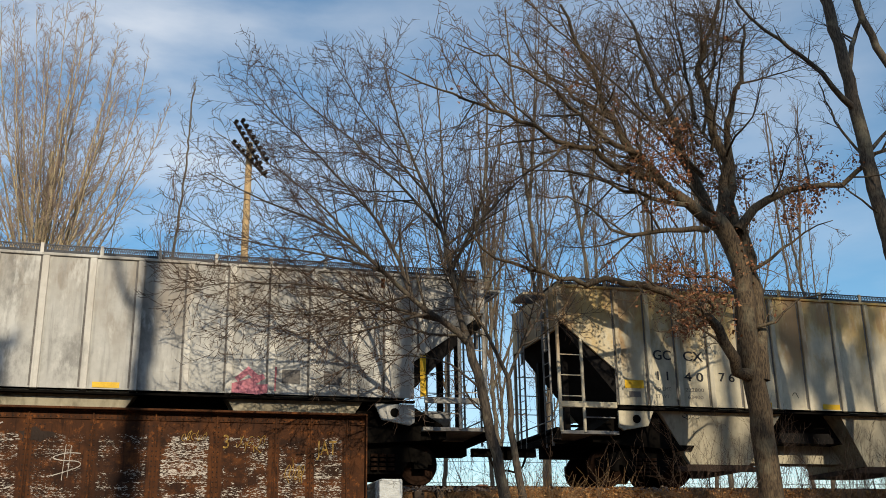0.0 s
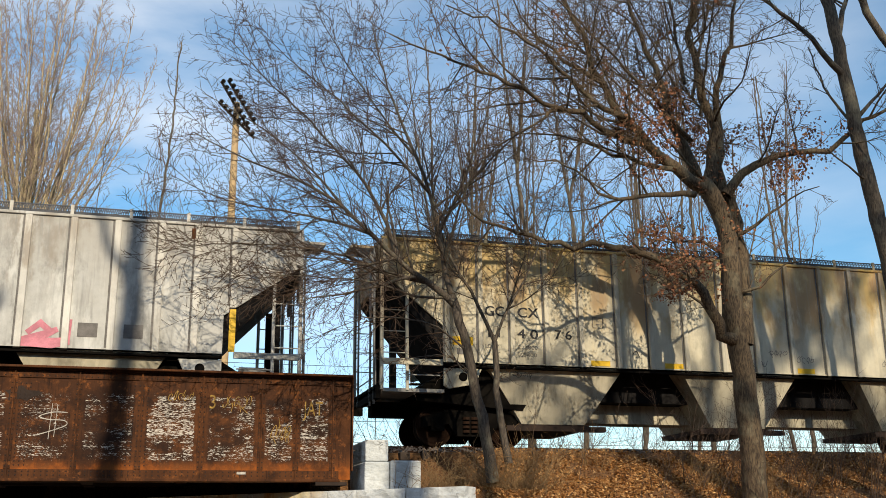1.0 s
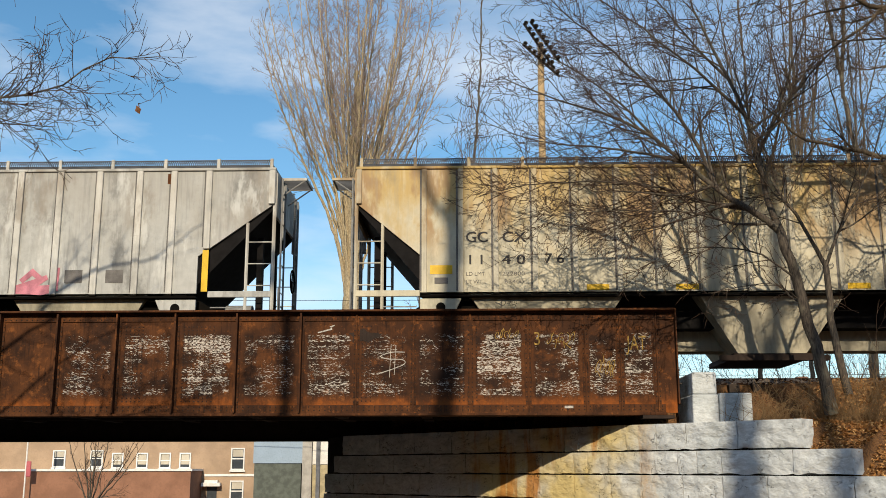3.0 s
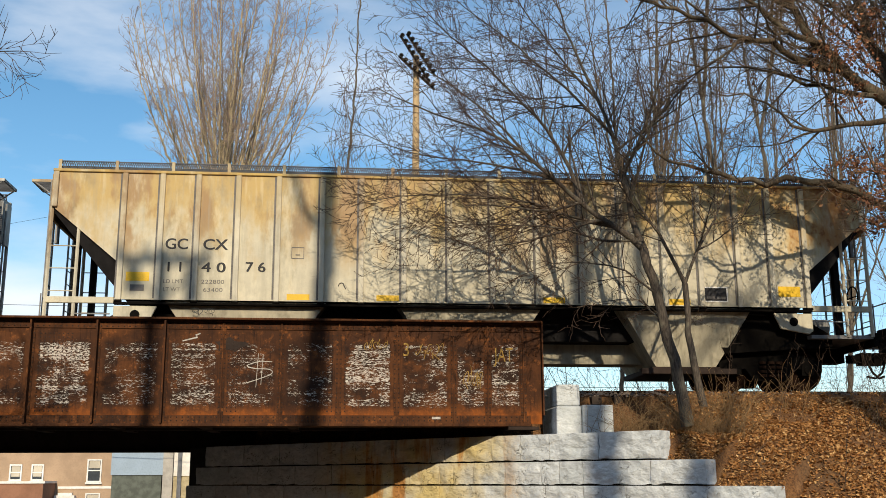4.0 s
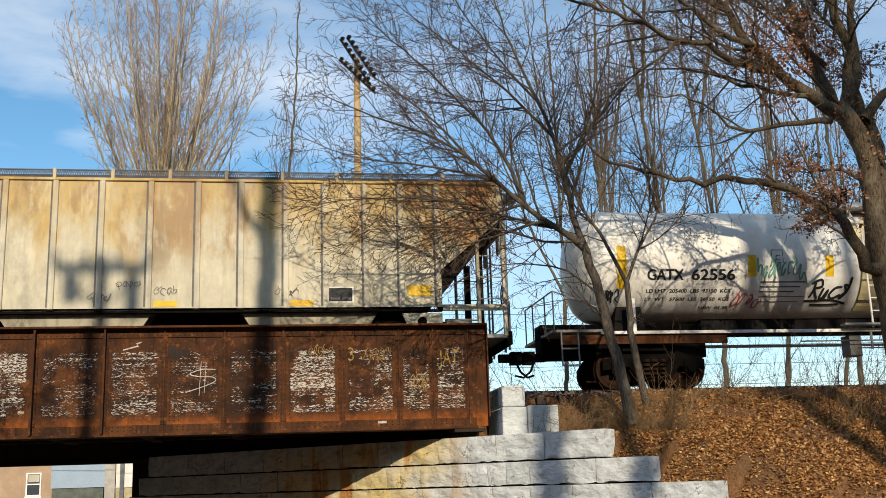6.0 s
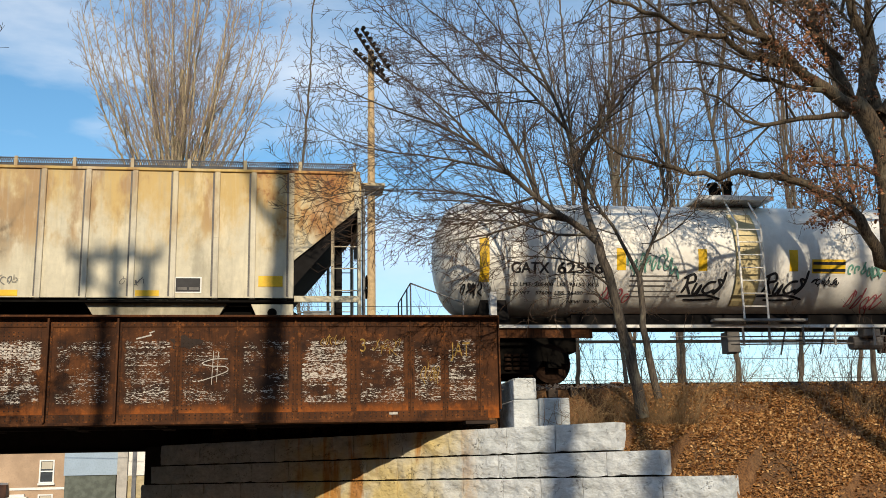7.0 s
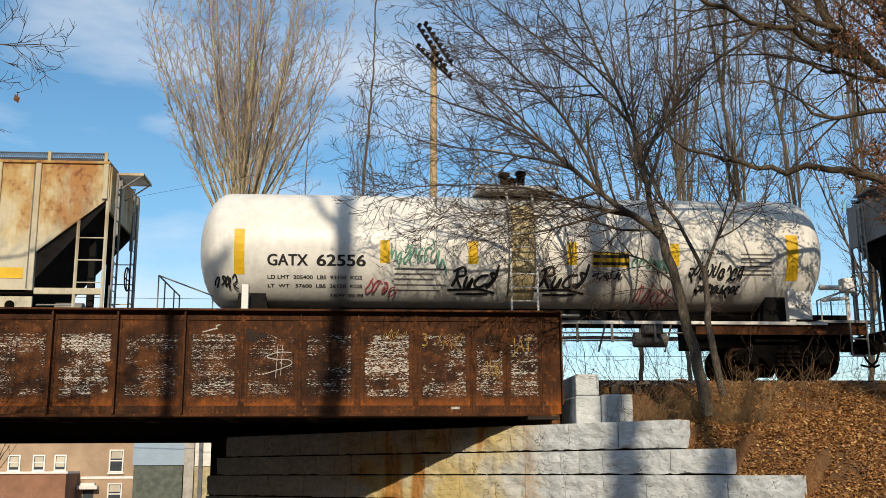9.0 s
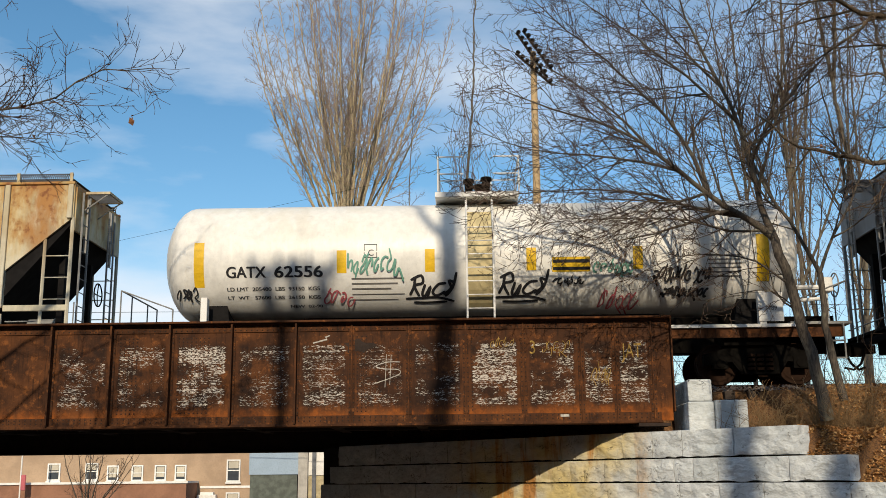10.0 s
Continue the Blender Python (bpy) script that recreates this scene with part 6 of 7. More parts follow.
def build_back_trees():
    made = []
    for k, (seed, hh, r) in enumerate(((61, 24, 0.13), (62, 27, 0.15), (63, 21, 0.11), (64, 25, 0.125))):
        g = random.Random(seed)
        t = Tree(seed, up=0.09, wander=0.13, twig_r=0.009, dense=(0, 5.5, 4.0))
        lean = Vector((g.uniform(-0.05, 0.05), g.uniform(-0.04, 0.04), 1))
        line = [Vector((0, 0, 0))]
        for u in (0.2, 0.4, 0.6, 0.8, 1.0):
            line.append(lean * hh * u + Vector((g.gauss(0, 0.16), g.gauss(0, 0.16), 0)))
        pts = t.limb(line, r, 0.03, 3, 1.4, (18, 48), 0.28, 0.02, 4.2, 0.85)
        for _ in range(5):
            i = int(len(pts) * g.uniform(0.3, 0.65))
            d = Vector((g.uniform(-1, 1), g.uniform(-1, 1), 2.4)).normalized()
            p = pts[i]
            ln = hh * g.uniform(0.28, 0.45)
            t.limb([p, p + d * ln * 0.35, p + d * ln * 0.65 + Vector((0, 0, ln * 0.06)), p + d * ln + Vector((0, 0, ln * 0.18))], r * 0.55, 0.014, 3, 1.7, (18, 48), 0.2, 0.02, 3.6)
        made.append(t.finish("woodland_tree", "slender bare tree in the strip behind the tracks", "tree", M_SAPLING, M_TWIG_MID, "bare trees behind the tracks"))
    spots = [(14.6, 40.6), (21.8, 40.0), (15.2, 37.5), (29.0, 42.5), (16.4, 39.0), (18.4, 37.8), (19.6, 42.0), (23.6, 38.0), (25.4, 41.5), (27.6, 39.0), (30.0, 40.0), (33.0, 41.0), (20.5, 49.0), (36.5, 43.0)]
    g = random.Random(9)
    for i, (x, y) in enumerate(spots):
        x, y, _ = swung(x, y, 8.0)
        m = pose(x, y, land(x, y) - 0.05, 0, 0, g.uniform(0, 360))
        if i < 4:
            made[i].matrix_basis = m
        else:
            copy_thing(made[i % 4], m)
    # slim tree hung with vines beside the floodlight pole
    t = Tree(71, up=0.06, wander=0.16, twig_r=0.008, dense=(0, 7.0, 5.0))
    p = Vector((0.12, 36.5, 0.2))
    t.limb([p, p + Vector((0.1, 0, 6)), p + Vector((0.0, 0, 11)), p + Vector((0.35, 0.1, 16)), p + Vector((0.5, 0.1, 20))], 0.13, 0.025, 3, 1.6, (22, 60), 0.3, 0.03, 3.4)
    for k in range(60):
        g = t.rng
        z = g.uniform(8, 17)
        q = p + Vector((g.gauss(0, 0.35), g.gauss(0, 0.3), z))
        t.up = -0.25
        t.grow(q, Vector((g.gauss(0, 0.4), g.gauss(0, 0.4), -1)).normalized(), g.uniform(1.2, 3.2), 0.011, 1, (20, 50), 2.5)
    t.up = 0.06
    t.limb([p + Vector((-2.2, 3, 0)), p + Vector((-2.0, 3, 7)), p + Vector((-2.2, 3, 13)), p + Vector((-2.0, 3, 17))], 0.09, 0.012, 3, 1.2, (22, 50), 0.35, 0.02, 2.8)
    t.finish("vine_hung_tree", "slim bare tree hung with dry vines behind the tracks", "tree", M_SAPLING, M_TWIG_MID)


def build_near_tree():
    """The tree beside the verge whose branch reaches into view, and which throws long shade on the bridge."""
    t = Tree(83, up=0.05, wander=0.26, twig_r=0.0058, dense=(0, 7.0, 5.5))
    Y = 14.0
    t.limb([swung(-9.8, 12.6, 0), swung(-9.7, 12.7, 2.5), swung(-9.4, 12.9, 5.0), swung(-9.5, 12.8, 8.0), swung(-9.7, 12.7, 12.0)], 0.24, 0.06, 0, 1, rough=0.03)
    t.limb([swung(-9.45, 12.85, 5.2), *[swung(*p) for p in at_depth(Y, [(-7.2, 6.7), (-6.07, 7.2), (-5.6, 7.36), (-5.15, 7.45), (-4.67, 7.61), (-4.05, 7.99), (-3.37, 8.02)])]], 0.055, 0.007, 3, 7.0, (30, 65), 0.35, 0.03, 3.4)
    t.limb([swung(*p) for p in at_depth(Y, [(-7.0, 6.75), (-6.05, 6.78), (-5.59, 7.0), (-5.2, 7.02), (-4.73, 6.97)])], 0.03, 0.005, 3, 6.5, (30, 65), 0.25, 0.03, 2.8)
    t.limb([swung(-9.5, 12.8, 7.5), *[swung(*p) for p in at_depth(Y, [(-7.4, 8.6), (-6.2, 9.15), (-5.75, 9.2), (-5.33, 9.1)])]], 0.05, 0.005, 3, 2.5, (30, 60), 0.4, 0.03, 2.0)
    t.limb([swung(-9.6, 12.8, 9.6), swung(-8.6, 12.9, 10.9), swung(-7.3, 12.8, 11.7), swung(-6.0, 12.7, 12.0), swung(-5.0, 12.6, 12.7)], 0.09, 0.012, 3, 2.6, (30, 65), 0.15, 0.03, 3.4)
    t.limb([swung(-9.6, 12.8, 8.8), swung(-8.4, 12.7, 9.8), swung(-7.2, 12.6, 10.3), swung(-6.3, 12.6, 10.9)], 0.07, 0.012, 3, 2.6, (30, 65), 0.15, 0.03, 3.0)
    tree = t.finish("verge_tree", "bare tree reaching a twiggy branch over the verge", "tree", M_BARK, M_TWIG)
    g = random.Random(3)
    leaves("dead_leaves", [p for p in t.tips if g.random() < 0.02], 0.10, M_DEADLEAF, tree, 2, 3)


def build_shade_trees():
    """Bare trees and a line pole behind the camera: they are known by the shadows that they throw."""
    k = to_sun / -to_sun.y          # per metre towards the camera
    def back(x, y0, dist):
        return x + k.x * dist, y0 - dist
    for n, (fx, fy, r, high, limbs) in enumerate(((-0.64, 21.7, 0.36, 26, ((-2.2, 20.4, 3.6, 0.12), (2.5, 22.5, 3.5, 0.13), (-2.0, 23.5, 3.0, 0.12))),
                                                  (5.07, 20.0, 0.40, 24, ((2.4, 17.0, 4.0, 0.12), (-2.0, 19.0, 4.0, 0.12), (2.0, 20.5, 3.0, 0.1))),
                                                  (6.41, 18.7, 0.27, 25, ((2.8, 16.0, 4.5, 0.13), (3.4, 19.0, 3.5, 0.12), (-1.5, 21.0, 3.0, 0.1))),
                                                  (10.9, 20.8, 0.34, 33, ((3.5, 15.0, 4.0, 0.17), (-3.0, 16.5, 4.0, 0.16), (4.0, 18.0, 4.0, 0.15), (-3.0, 20.0, 4.0, 0.13))),
                                                  (16.06, 21.2, 0.36, 33, ((3.5, 14.5, 4.0, 0.17), (-3.5, 15.5, 4.5, 0.17), (3.0, 18.0, 4.0, 0.15), (-3.5, 19.0, 4.0, 0.14))),
                                                  (13.3, 19.0, 0.30, 31, ((3.0, 11.5, 3.0, 0.16), (-3.0, 12.5, 3.0, 0.16), (3.0, 14.5, 4.0, 0.15), (-3.0, 16.5, 4.0, 0.14))),
                                                  (18.7, 19.4, 0.30, 31, ((3.0, 11.0, 3.0, 0.16), (-3.0, 12.5, 3.0, 0.16), (3.0, 14.5, 4.0, 0.15), (-3.0, 16.5, 4.0, 0.14))))):
        x, y = back(fx, fy, 26.0 + 2 * n)
        t = Tree(91 + n, up=0.05, wander=0.18, twig_r=0.007 if n < 3 else 0.035, dense=(0, 3.0, 2.5) if n < 3 else (0, 9.0, 9.0))
        t.limb([(x - 0.5, y, -0.1), (x - 0.3, y, 6), (x, y, 13.5), (x + 0.25, y, 18.0), (x + 0.5, y, high)], r, r * 0.6, 0, 1, rough=0.03)
        for dx, z, dz, lr in limbs:
            if n > 2:
                z += 8.0
            t.limb([(x + 0.2, y, z), (x + 0.3 + dx * 0.5, y + dx * 0.2, z + dz * 0.6), (x + 0.3 + dx, y + dx * 0.3, z + dz), (x + 0.3 + dx * 1.5, y, z + dz * 1.5)], lr, 0.03, 2, 1.3 if n < 3 else 4.5, (30, 60), 0.2, 0.05, 3.0 if n < 3 else 4.5)
        t.finish("verge_tree", "tall bare tree on the verge throwing its shade on the bridge", "tree", M_OAK, M_TWIG, "tall trees along the verge")
    x, y = back(-3.86, 21.7, 28.0)
    ARM = 20.65
    pole = thing("utility_pole", "timber utility pole with a crossarm and transformer", "pole")
    part("pole", rods([((x, y, -0.2), (x, y, ARM + 0.35), 0.2, 0.14)], 12), M_POLE, pole)
    part("crossarm", boxes((x - 1.0, x + 1.0, y - 0.07, y + 0.07, ARM + 0.02, ARM + 0.2)), M_POLE, pole)
    for dx in (-0.62, 0.66):
        bm = bmesh.new()
        rod(bm, (x + dx, y, ARM - 0.85 if dx > 0 else ARM - 0.6), (x + dx, y, ARM - 0.1), 0.17, 0.17, 16)
        part("transformer", bm, M_IRON, pole)
    part("arm_brace", rods([((x - 0.75, y - 0.12, ARM - 0.02), (x, y - 0.12, ARM - 0.75), 0.05), ((x + 0.75, y - 0.12, ARM - 0.02), (x, y - 0.12, ARM - 0.75), 0.05)]), M_IRON, pole)
    for dx in (-0.95, -0.35, 0.35, 0.95):
        bm = bmesh.new()
        rod(bm, (x + dx, y, ARM + 0.2), (x + dx, y, ARM + 0.45), 0.08, 0.06, 8)
        part("insulator", bm, M_IRON, pole)


def build_brush():
    """Thin stems and briars on the bank, dry grass tufts by the wall."""
    t = Tree(97, up=0.06, wander=0.22, twig_r=0.0035)
    g = t.rng
    for _ in range(250):
        x = g.choice((g.uniform(7.6, 24.6), g.uniform(10, 18.6), g.uniform(11.6, 17.6)))
        y = g.uniform(17.6, 21.7)
        z = land(x, y)
        d = Vector((g.gauss(0, 0.35), g.gauss(0, 0.3), 1)).normalized()
        t.grow(Vector((x, y, z - 0.05)), d, g.uniform(0.7, 2.3), g.uniform(0.005, 0.012), 2, (20, 50), 2.2)
    b = t.finish("brush", "thin bare saplings and briars on the bank", "brush", M_BARK, M_TWIG)
    b["kind"] = "stuff"
    t = Tree(98, up=-0.05, wander=0.24, twig_r=0.005)
    for cx, cy, n in ((8.3, 19.8, 190), (7.6, 20.6, 120), (9.0, 19.4, 110), (9.6, 20.3, 50), (14.0, 18.6, 70), (13.0, 19.3, 50), (6.9, 21.0, 30), (11.0, 20.5, 40)):
        for _ in range(n):
            x, y, _ = swung(g.gauss(cx, 0.28), g.gauss(cy, 0.22))
            d = Vector((g.gauss(0, 0.6), g.gauss(-0.2, 0.5), 1)).normalized()
            t.grow(Vector((x, y, land(x, y) - 0.03)), d, g.uniform(0.3, 1.15), 0.0085, 0 if g.random() < 0.6 else 1, (25, 60), 3)
    tuft = t.finish("dry_tufts", "tufts of dry weeds at the foot of the trees", "weeds", M_LITTER, M_TUFT)
    tuft["kind"] = "stuff"


def build_far_brush():
    """Tangled shrubs along the far side of the tracks."""
    t = Tree(99, up=0.05, wander=0.2, twig_r=0.006, dense=(0, 4.0, 3.0))
    g = t.rng
    for _ in range(190):
        x, y = g.uniform(2.0, 36), g.uniform(32.5, 37.5)
        d = Vector((g.gauss(0, 0.3), g.gauss(0, 0.3), 1)).normalized()
        t.grow(Vector((x, y, land(x, y) - 0.05)), d, g.uniform(2.5, 5.5), g.uniform(0.012, 0.03), 2, (20, 55), 1.8)
    b = t.finish("far_brush", "bare tangled shrubs beyond the railway tracks", "brush", M_SAPLING, M_TWIG_MID)
    b["kind"] = "stuff"


def build_litter():
    g = random.Random(15)
    v, f = [], []
    n = 0
    while n < 115000:
        x = g.uniform(4.6, 24) if g.random() < 0.85 else g.uniform(20, 34)
        y = g.uniform(14.5, 22.1)
        if (Vector((x, y)) - WALL_AT).dot(WALL_OUT) < 0.2:
            continue
        if y > 21.5 and g.random() < 0.6:
            continue
        if noise.noise(Vector((x * 0.8, y * 0.8, 4))) < -0.32 and g.random() < 0.8:
            continue
        n += 1
        c = Vector((x, y, land(x, y) + g.uniform(0.005, 0.05)))
        a = Vector((g.gauss(0, 1), g.gauss(0, 1), g.gauss(0.1, 0.5))).normalized()
        b = a.cross(Vector((g.gauss(0, 0.5), g.gauss(0, 0.5), 1))).normalized()
        s = g.uniform(0.04, 0.10)
        up = a.cross(b) * s * g.uniform(-0.3, 0.3)
        k = len(v)
        v += [c - a * s * 0.5, c + b * s * 0.36 + up, c + a * s * 0.5, c - b * s * 0.36 + up]
        f += [(k, k + 1, k + 2), (k, k + 2, k + 3)]
    me = bpy.data.meshes.new("leaf_litter")
    me.from_pydata([tuple(p) for p in v], [], f)
    me.materials.append(M_LITTER)
    tagged(new("leaf_litter", me), "deep brown and orange fallen leaves on the bank", "leaf litter", kind="stuff")


build_fork_tree()
build_oak()
build_right_trees()
build_poplar()
build_back_trees()
build_near_tree()
build_shade_trees()
build_brush()
build_far_brush()
build_litter()


# ---- floodlight pole, wires and the buildings beyond ----
def build_floodlight():
    p = thing("floodlight_pole", "tall pale timber pole carrying three rows of floodlights", "pole", (3.4, 46.0, 0.0))
    part("pole", rods([((0, 0, -0.1), (0.1, 0, 22.0), 0.24, 0.15)], 12), M_POLE, p)
    for x0, z0, x1, z1, y in ((-0.40, 22.85, 1.0, 21.0, -0.3), (-0.72, 22.7, 0.68, 20.7, -0.42), (-0.78, 21.7, 0.97, 20.3, -0.3)):
        a, b = Vector((x0, y - 0.3, z0)), Vector((x1, y + 0.3, z1))
        arm = part("lamp_bar", rods([(tuple(a), tuple(b), 0.06)], 6), M_WOOD, p)
        for i in range(8):
            q = a.lerp(b, (i + 0.4) / 8)
            bm = bmesh.new()
            rod(bm, q + Vector((0, 0.02, 0.02)), q + Vector((0.03, -0.22, 0.04)), 0.06, 0.105, 9)
            rod(bm, q, q + Vector((0, 0.08, 0.12)), 0.055, 0.04, 8)
            part("floodlight", bm, M_BLACK, arm)


def cable(bm, pts, r):
    """One unbroken thin tube along a line of points that runs mostly in x."""
    rings = [[bm.verts.new(p + Vector((0, r * math.cos(a), r * math.sin(a)))) for a in (0.8, 2.37, 3.94, 5.51)] for p in pts]
    for a, b in zip(rings, rings[1:]):
        for i in range(4):
            bm.faces.new((a[i], a[(i + 1) % 4], b[(i + 1) % 4], b[i]))


def build_wires():
    for k, (z, y) in enumerate(((9.3, 44.0), (7.9, 44.0), (7.2, 44.5), (6.3, 43.5))):
        cu = bmesh.new()
        pts = [Vector((-40 + 10 * i, y, z + 0.35 * ((i - 5) / 5) ** 2 - 0.1 * k)) for i in range(13)]
        cable(cu, pts, 0.013)
        tagged(part("overhead_wire", cu, M_BLACK), "thin dark overhead wire behind the tracks", "wire", "overhead wires")
    cu = bmesh.new()
    pts = [Vector((-44, 40, 5.0)), Vector((-30, 40, 8.0))] + [Vector((-14 + 1.6 * i, 40.0, 11.6 + 0.34 * i)) for i in range(9)] + [Vector((3.35, 37.0, 15.6))]
    cable(cu, pts, 0.006)
    tagged(part("overhead_wire", cu, M_BLACK), "thin dark overhead wire rising to the trees", "wire", "overhead wires")
    for x in (-2.9, 2.6):
        pl = thing("line_pole", "short steel line pole with a bracket behind the tracks", "pole", (x, 34.0, 0.0), "line poles")
        part("pole", rods([((0, 0, -0.1), (0, 0, 6.6 if x < 0 else 6.0), 0.06)], 8), M_IRON, pl)
        part("bracket", rods([((0, 0, 6.3 if x < 0 else 5.8), (0.8, 0, 5.2), 0.03), ((0, 0, 6.4 if x < 0 else 5.9), (0.5, 0, 6.6 if x < 0 else 6.1), 0.03)], 6), M_IRON, pl)


def window(parent, x, y, z, w, h):
    win = part("window", boxes((x, x + w, y - 0.06, y - 0.02, z, z + h)), M_GLASS, parent)
    part("pale_panel", boxes((x + 0.04, x + w - 0.04, y - 0.07, y - 0.0605, z + h * (0.2 if w < 0.7 else 0.62), z + h - 0.03)), M_PALE_PANEL, win, "pale panel over the window glass")
    t = 0.09
    part("frame", boxes((x - t, x, y - 0.12, y - 0.01, z - t, z + h + t), (x + w, x + w + t, y - 0.12, y - 0.01, z - t, z + h + t), (x, x + w, y - 0.12, y - 0.01, z + h, z + h + t), (x, x + w, y - 0.12, y - 0.01, z - t, z), (x, x + w, y - 0.1, y - 0.062, z + h * 0.48, z + h * 0.54)), M_WHITE, win)
    part("sill", boxes((x - 0.15, x + w + 0.15, y - 0.18, y - 0.01, z - 0.22, z - 0.095)), M_WHITE, win)


def build_buildings():
    b = thing("brick_building", "long buff and orange brick building with white sash windows", "building", (-4.2, 74.8, -0.3))
    b.rotation_euler[2] = radians(4)
    part("wall", boxes((-30, -11.0, 0, 12, 0, 9.0)), M_BUFFBRICK, b)
    part("roof", boxes((-30.3, -10.7, -0.3, 12.3, 9.0, 9.3)), M_ROOF, b)
    part("lower_wing", boxes((-29, -14.7, -4.0, -0.01, 0, 2.35)), M_BRICK, b)
    part("wing_coping", boxes((-29.1, -14.6, -4.1, -0.01, 2.352, 2.5)), M_WHITE, b)
    part("string_course", boxes((-14.5, -11.0, -0.06, -0.002, 1.98, 2.14)), M_WHITE, b)
    for x, z, w, h in ((-12.6, 2.5, 0.78, 1.35), (-12.6, 0.3, 0.78, 1.3), (-16.2, 2.62, 0.62, 0.9), (-17.6, 2.62, 0.62, 0.9), (-19.2, 2.62, 0.62, 0.9), (-20.9, 2.62, 0.62, 0.9), (-22.4, 2.7, 0.7, 1.0), (-25.0, 2.7, 0.7, 1.0), (-12.6, 5.6, 0.78, 1.35), (-17, 5.6, 0.78, 1.35), (-20.5, 5.6, 0.78, 1.35)):
        window(b, x, 0, z, w, h)
    part("entrance_hood", boxes((-14.6, -13.3, -0.7, -0.01, 1.3, 1.55), (-14.4, -13.5, -0.5, -0.01, 1.55, 1.72)), M_WHITE, b)
    part("door", boxes((-14.3, -13.6, -0.04, -0.005, 0.0, 1.25)), M_GLASS, b)
    o = thing("brick_building", "orange brick building with a pale stone band", "building", (-51.0, 70.6, -0.5))
    o.rotation_euler[2] = radians(4)
    part("wall", boxes((0, 17.4, 0, 10, 0, 9)), M_BRICK, o)
    part("string_course", boxes((0, 17.4, -0.06, -0.002, 2.2, 2.38)), M_WHITE, o)
    part("roof", boxes((-0.3, 17.7, -0.3, 10.3, 9.0, 9.3)), M_ROOF, o)
    f = thing("flag_pole", "white pole with a small furled striped flag", "flag", (-29.0, 68.1, -0.3))
    part("pole", rods([((0, 0, 0), (0, 0, 6), 0.05)], 8), M_WHITE, f)
    part("flag", bevelled(boxes((0.03, 0.34, -0.06, 0.06, 2.0, 3.0)), 0.04), M_RED, f)
    s = thing("roadside_shed", "pale blue clad shed with a grey lower wall beyond the bridge", "building", (-2.98, 49.9, -0.1))
    s.rotation_euler[2] = radians(4)
    part("upper_wall", boxes((-7.25, -4.95, 0, 6, 2.55, 4.6)), M_SIDING, s)
    part("lower_wall", boxes((-7.2, -5.0, 0.05, 6, 0, 2.546)), plain("dull_green_grey_render", (0.13, 0.15, 0.13), 0.85), s)
    part("corner_post", boxes((-4.94, -4.5, -0.1, 0.3, 0, 4.6)), M_CONCRETE, s)
    part("side_wall", boxes((-4.49, -3.1, 0.2, 6, 2.5, 4.6)), M_WHITE, s, "white clad side wall")
    part("door_post", boxes((-4.3, -4.12, 0.05, 0.195, 0, 4.6)), plain("grey_post_paint", (0.16, 0.17, 0.19), 0.8), s)
    part("side_base", boxes((-4.49, -3.3, 0.25, 6, 0, 2.495)), plain("cream_render", (0.50, 0.43, 0.27), 0.85), s)
    part("roof", boxes((-7.5, -2.9, -0.3, 6.3, 4.6, 4.8)), M_ROOF, s)
    for x, y, w, h, m, lab in ((26, 70, 9, 6.4, M_WHITE, "white clapboard house beyond the trees"), (12.5, 72, 7, 6.1, M_SIDING, "pale clapboard house beyond the trees"), (38, 75, 10, 6.6, M_WHITE, "white clapboard house beyond the trees")):
        hs = thing("house", lab, "house", (x - 5.2, y + 1.5, 0), "houses beyond the tracks")
        part("wall", boxes((0, w, 0, 8, 0, h - 1.2)), m, hs)
        bm = prism(bmesh.new(), [(-0.4, h - 1.2), (w + 0.4, h - 1.2), (w / 2, h + 1.3)], -0.4, 8.4)
        part("roof", bm, M_ROOF, hs)
        part("chimney", boxes((w * 0.3, w * 0.3 + 0.7, 3, 3.7, h - 0.9, h + 2.2)), M_BRICK, hs)
        for k in range(3):
            window(hs, 0.9 + k * (w - 2.6) / 2, 0, 2.8, 0.8, 1.3)
    # bushy young tree before the brick building
    t = Tree(113, up=0.1, wander=0.14, twig_r=0.008)
    p = Vector((-20.5, 56.7, 0))
    for k in range(9):
        d = Vector((t.rng.gauss(0, 0.35), t.rng.gauss(0, 0.3), 1)).normalized()
        t.limb([p, p + d * 1.5, p + d * 3.0, p + d * 4.6 + Vector((0, 0, 0.5))], 0.06, 0.012, 3, 1.3, (20, 50), 0.15, 0.04, 3.0)
    t.finish("street_tree", "small bare many-stemmed tree by the brick building", "tree", M_BARK, M_TWIG)


def build_sky_blocks():
    """Unseen plain blocks added to close off sky light behind and beside the camera."""
    for x, y, w, d, h in ((-62, -46, 40, 12, 19.5), (-20, -48, 30, 12, 21.0), (12, -45, 34, 12, 20.0), (48, -44, 30, 12, 21.0), (46, -20, 12, 30, 9.0), (-60, -26, 14, 40, 10.0)):
        hb = thing("street_building", "unseen plain brick block added to hold back sky light", "building", (x, y, 0), "buildings along the street")
        part("wall", boxes((0, w, 0, d, -0.3, h)), M_BRICK, hb)
        part("roof", boxes((-0.3, w + 0.3, -0.3, d + 0.3, h, h + 0.3)), M_ROOF, hb)


build_sky_blocks()
build_floodlight()
build_wires()
build_buildings()


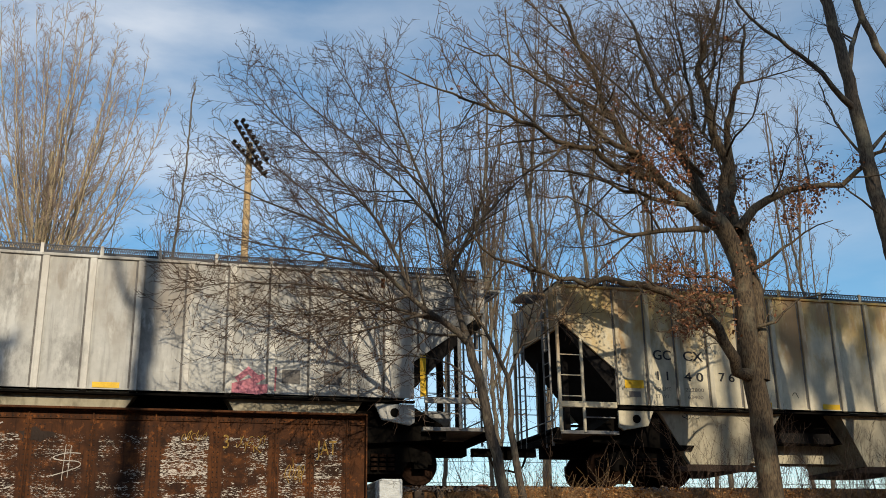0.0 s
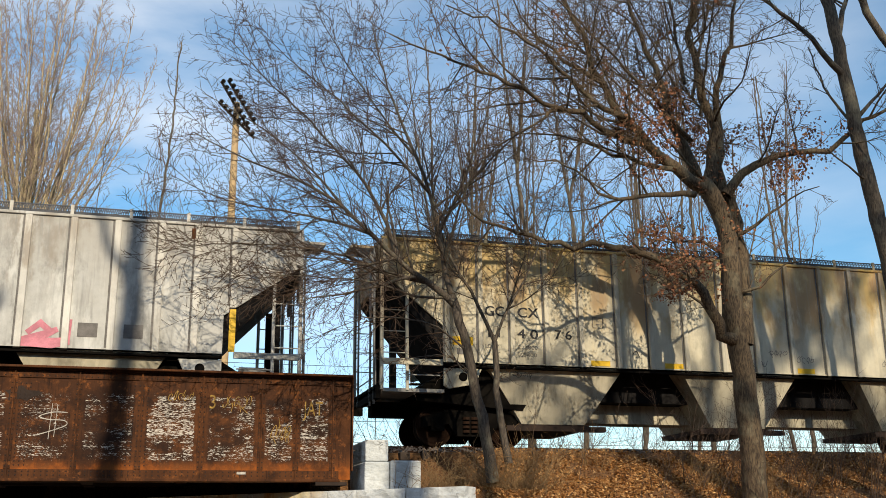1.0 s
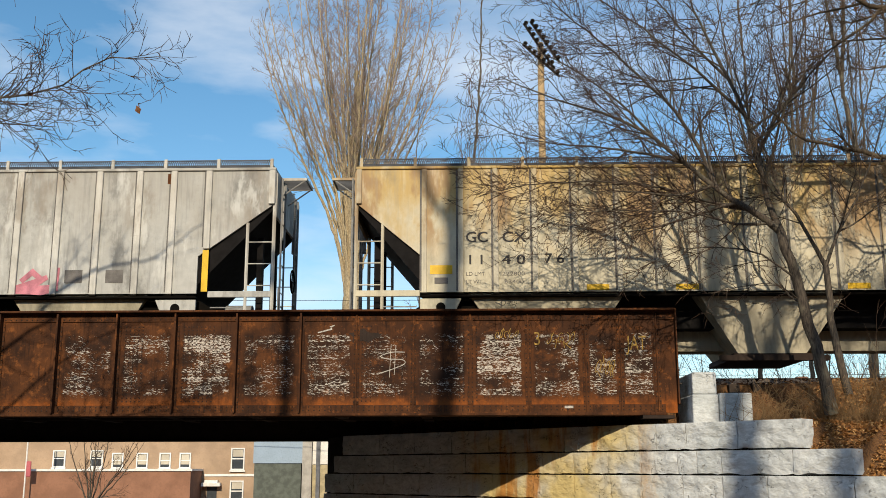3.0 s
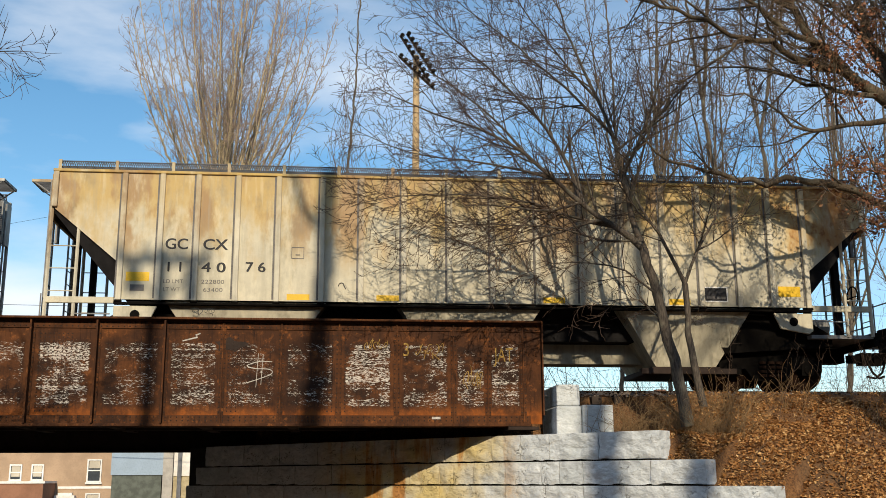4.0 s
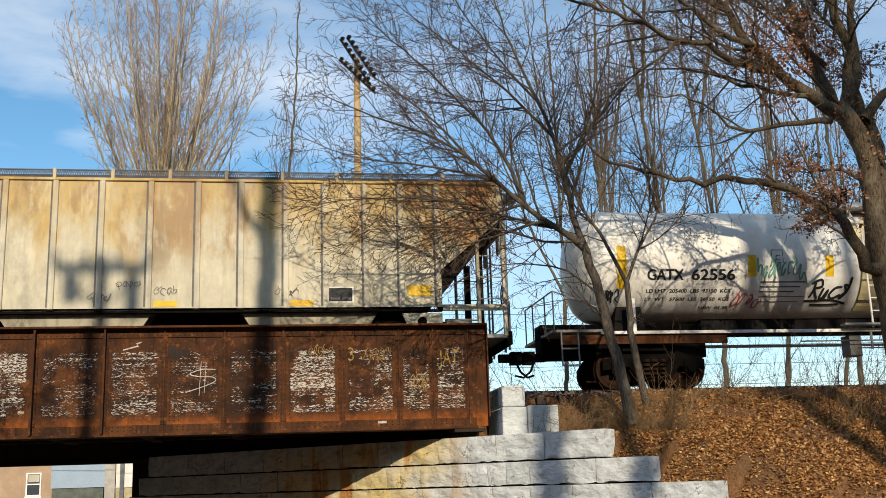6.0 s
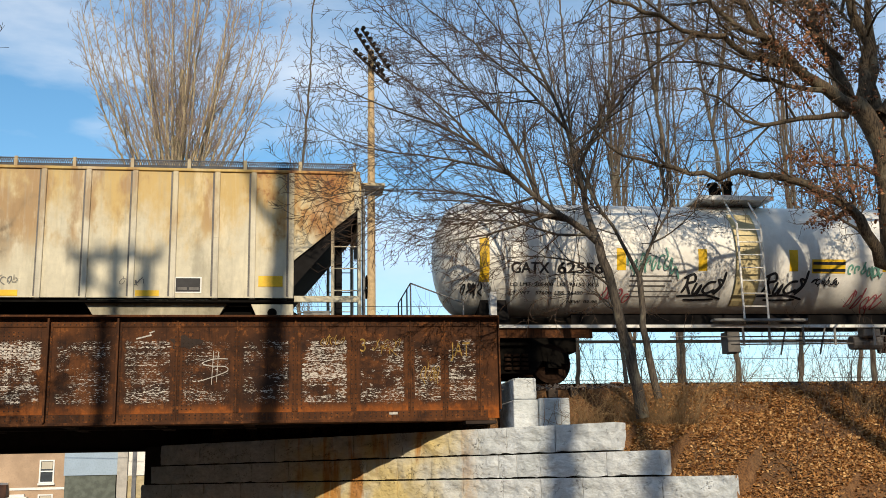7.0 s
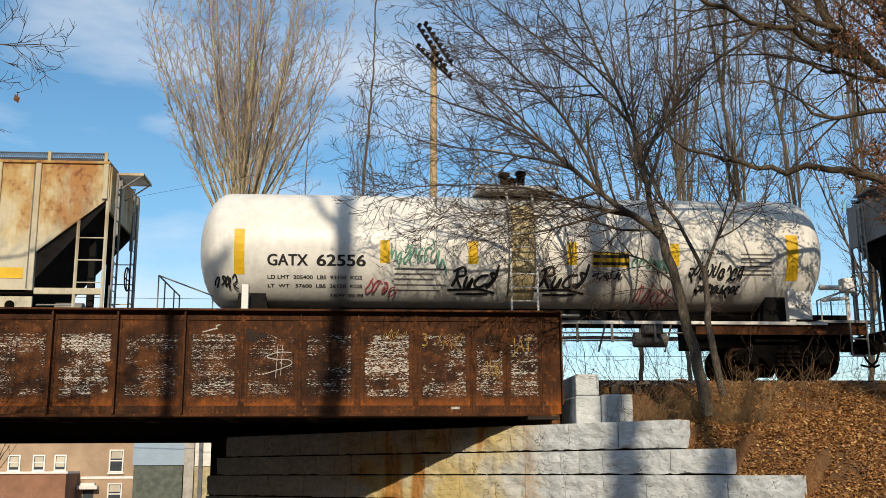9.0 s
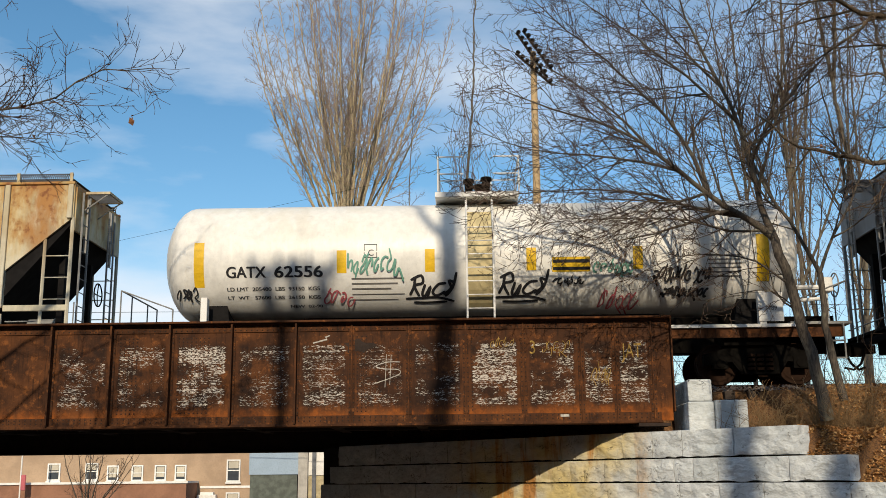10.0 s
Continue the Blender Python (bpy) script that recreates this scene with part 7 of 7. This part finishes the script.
# ---- movement: the train rolls to the left ----
ROLL = [(0, 29.412), (0.5, 27.394), (1, 25.400), (1.5, 23.429), (2, 21.479), (2.2, 20.705), (3.3, 16.497), (3.5, 15.741), (4, 13.861), (4.5, 11.997), (5, 10.148), (5.5, 8.314), (7, 2.901), (7.5, 1.128), (8, -0.628), (8.5, -2.366), (9, -4.085), (9.5, -5.782), (10, -7.458)]


def motions():
    for car in (car_grey, car_buff, car_tank, car_shaded):
        at = car.location.copy()
        walk(car, [(t, pose(at.x + s, at.y, at.z)) for t, s in ROLL])


motions()
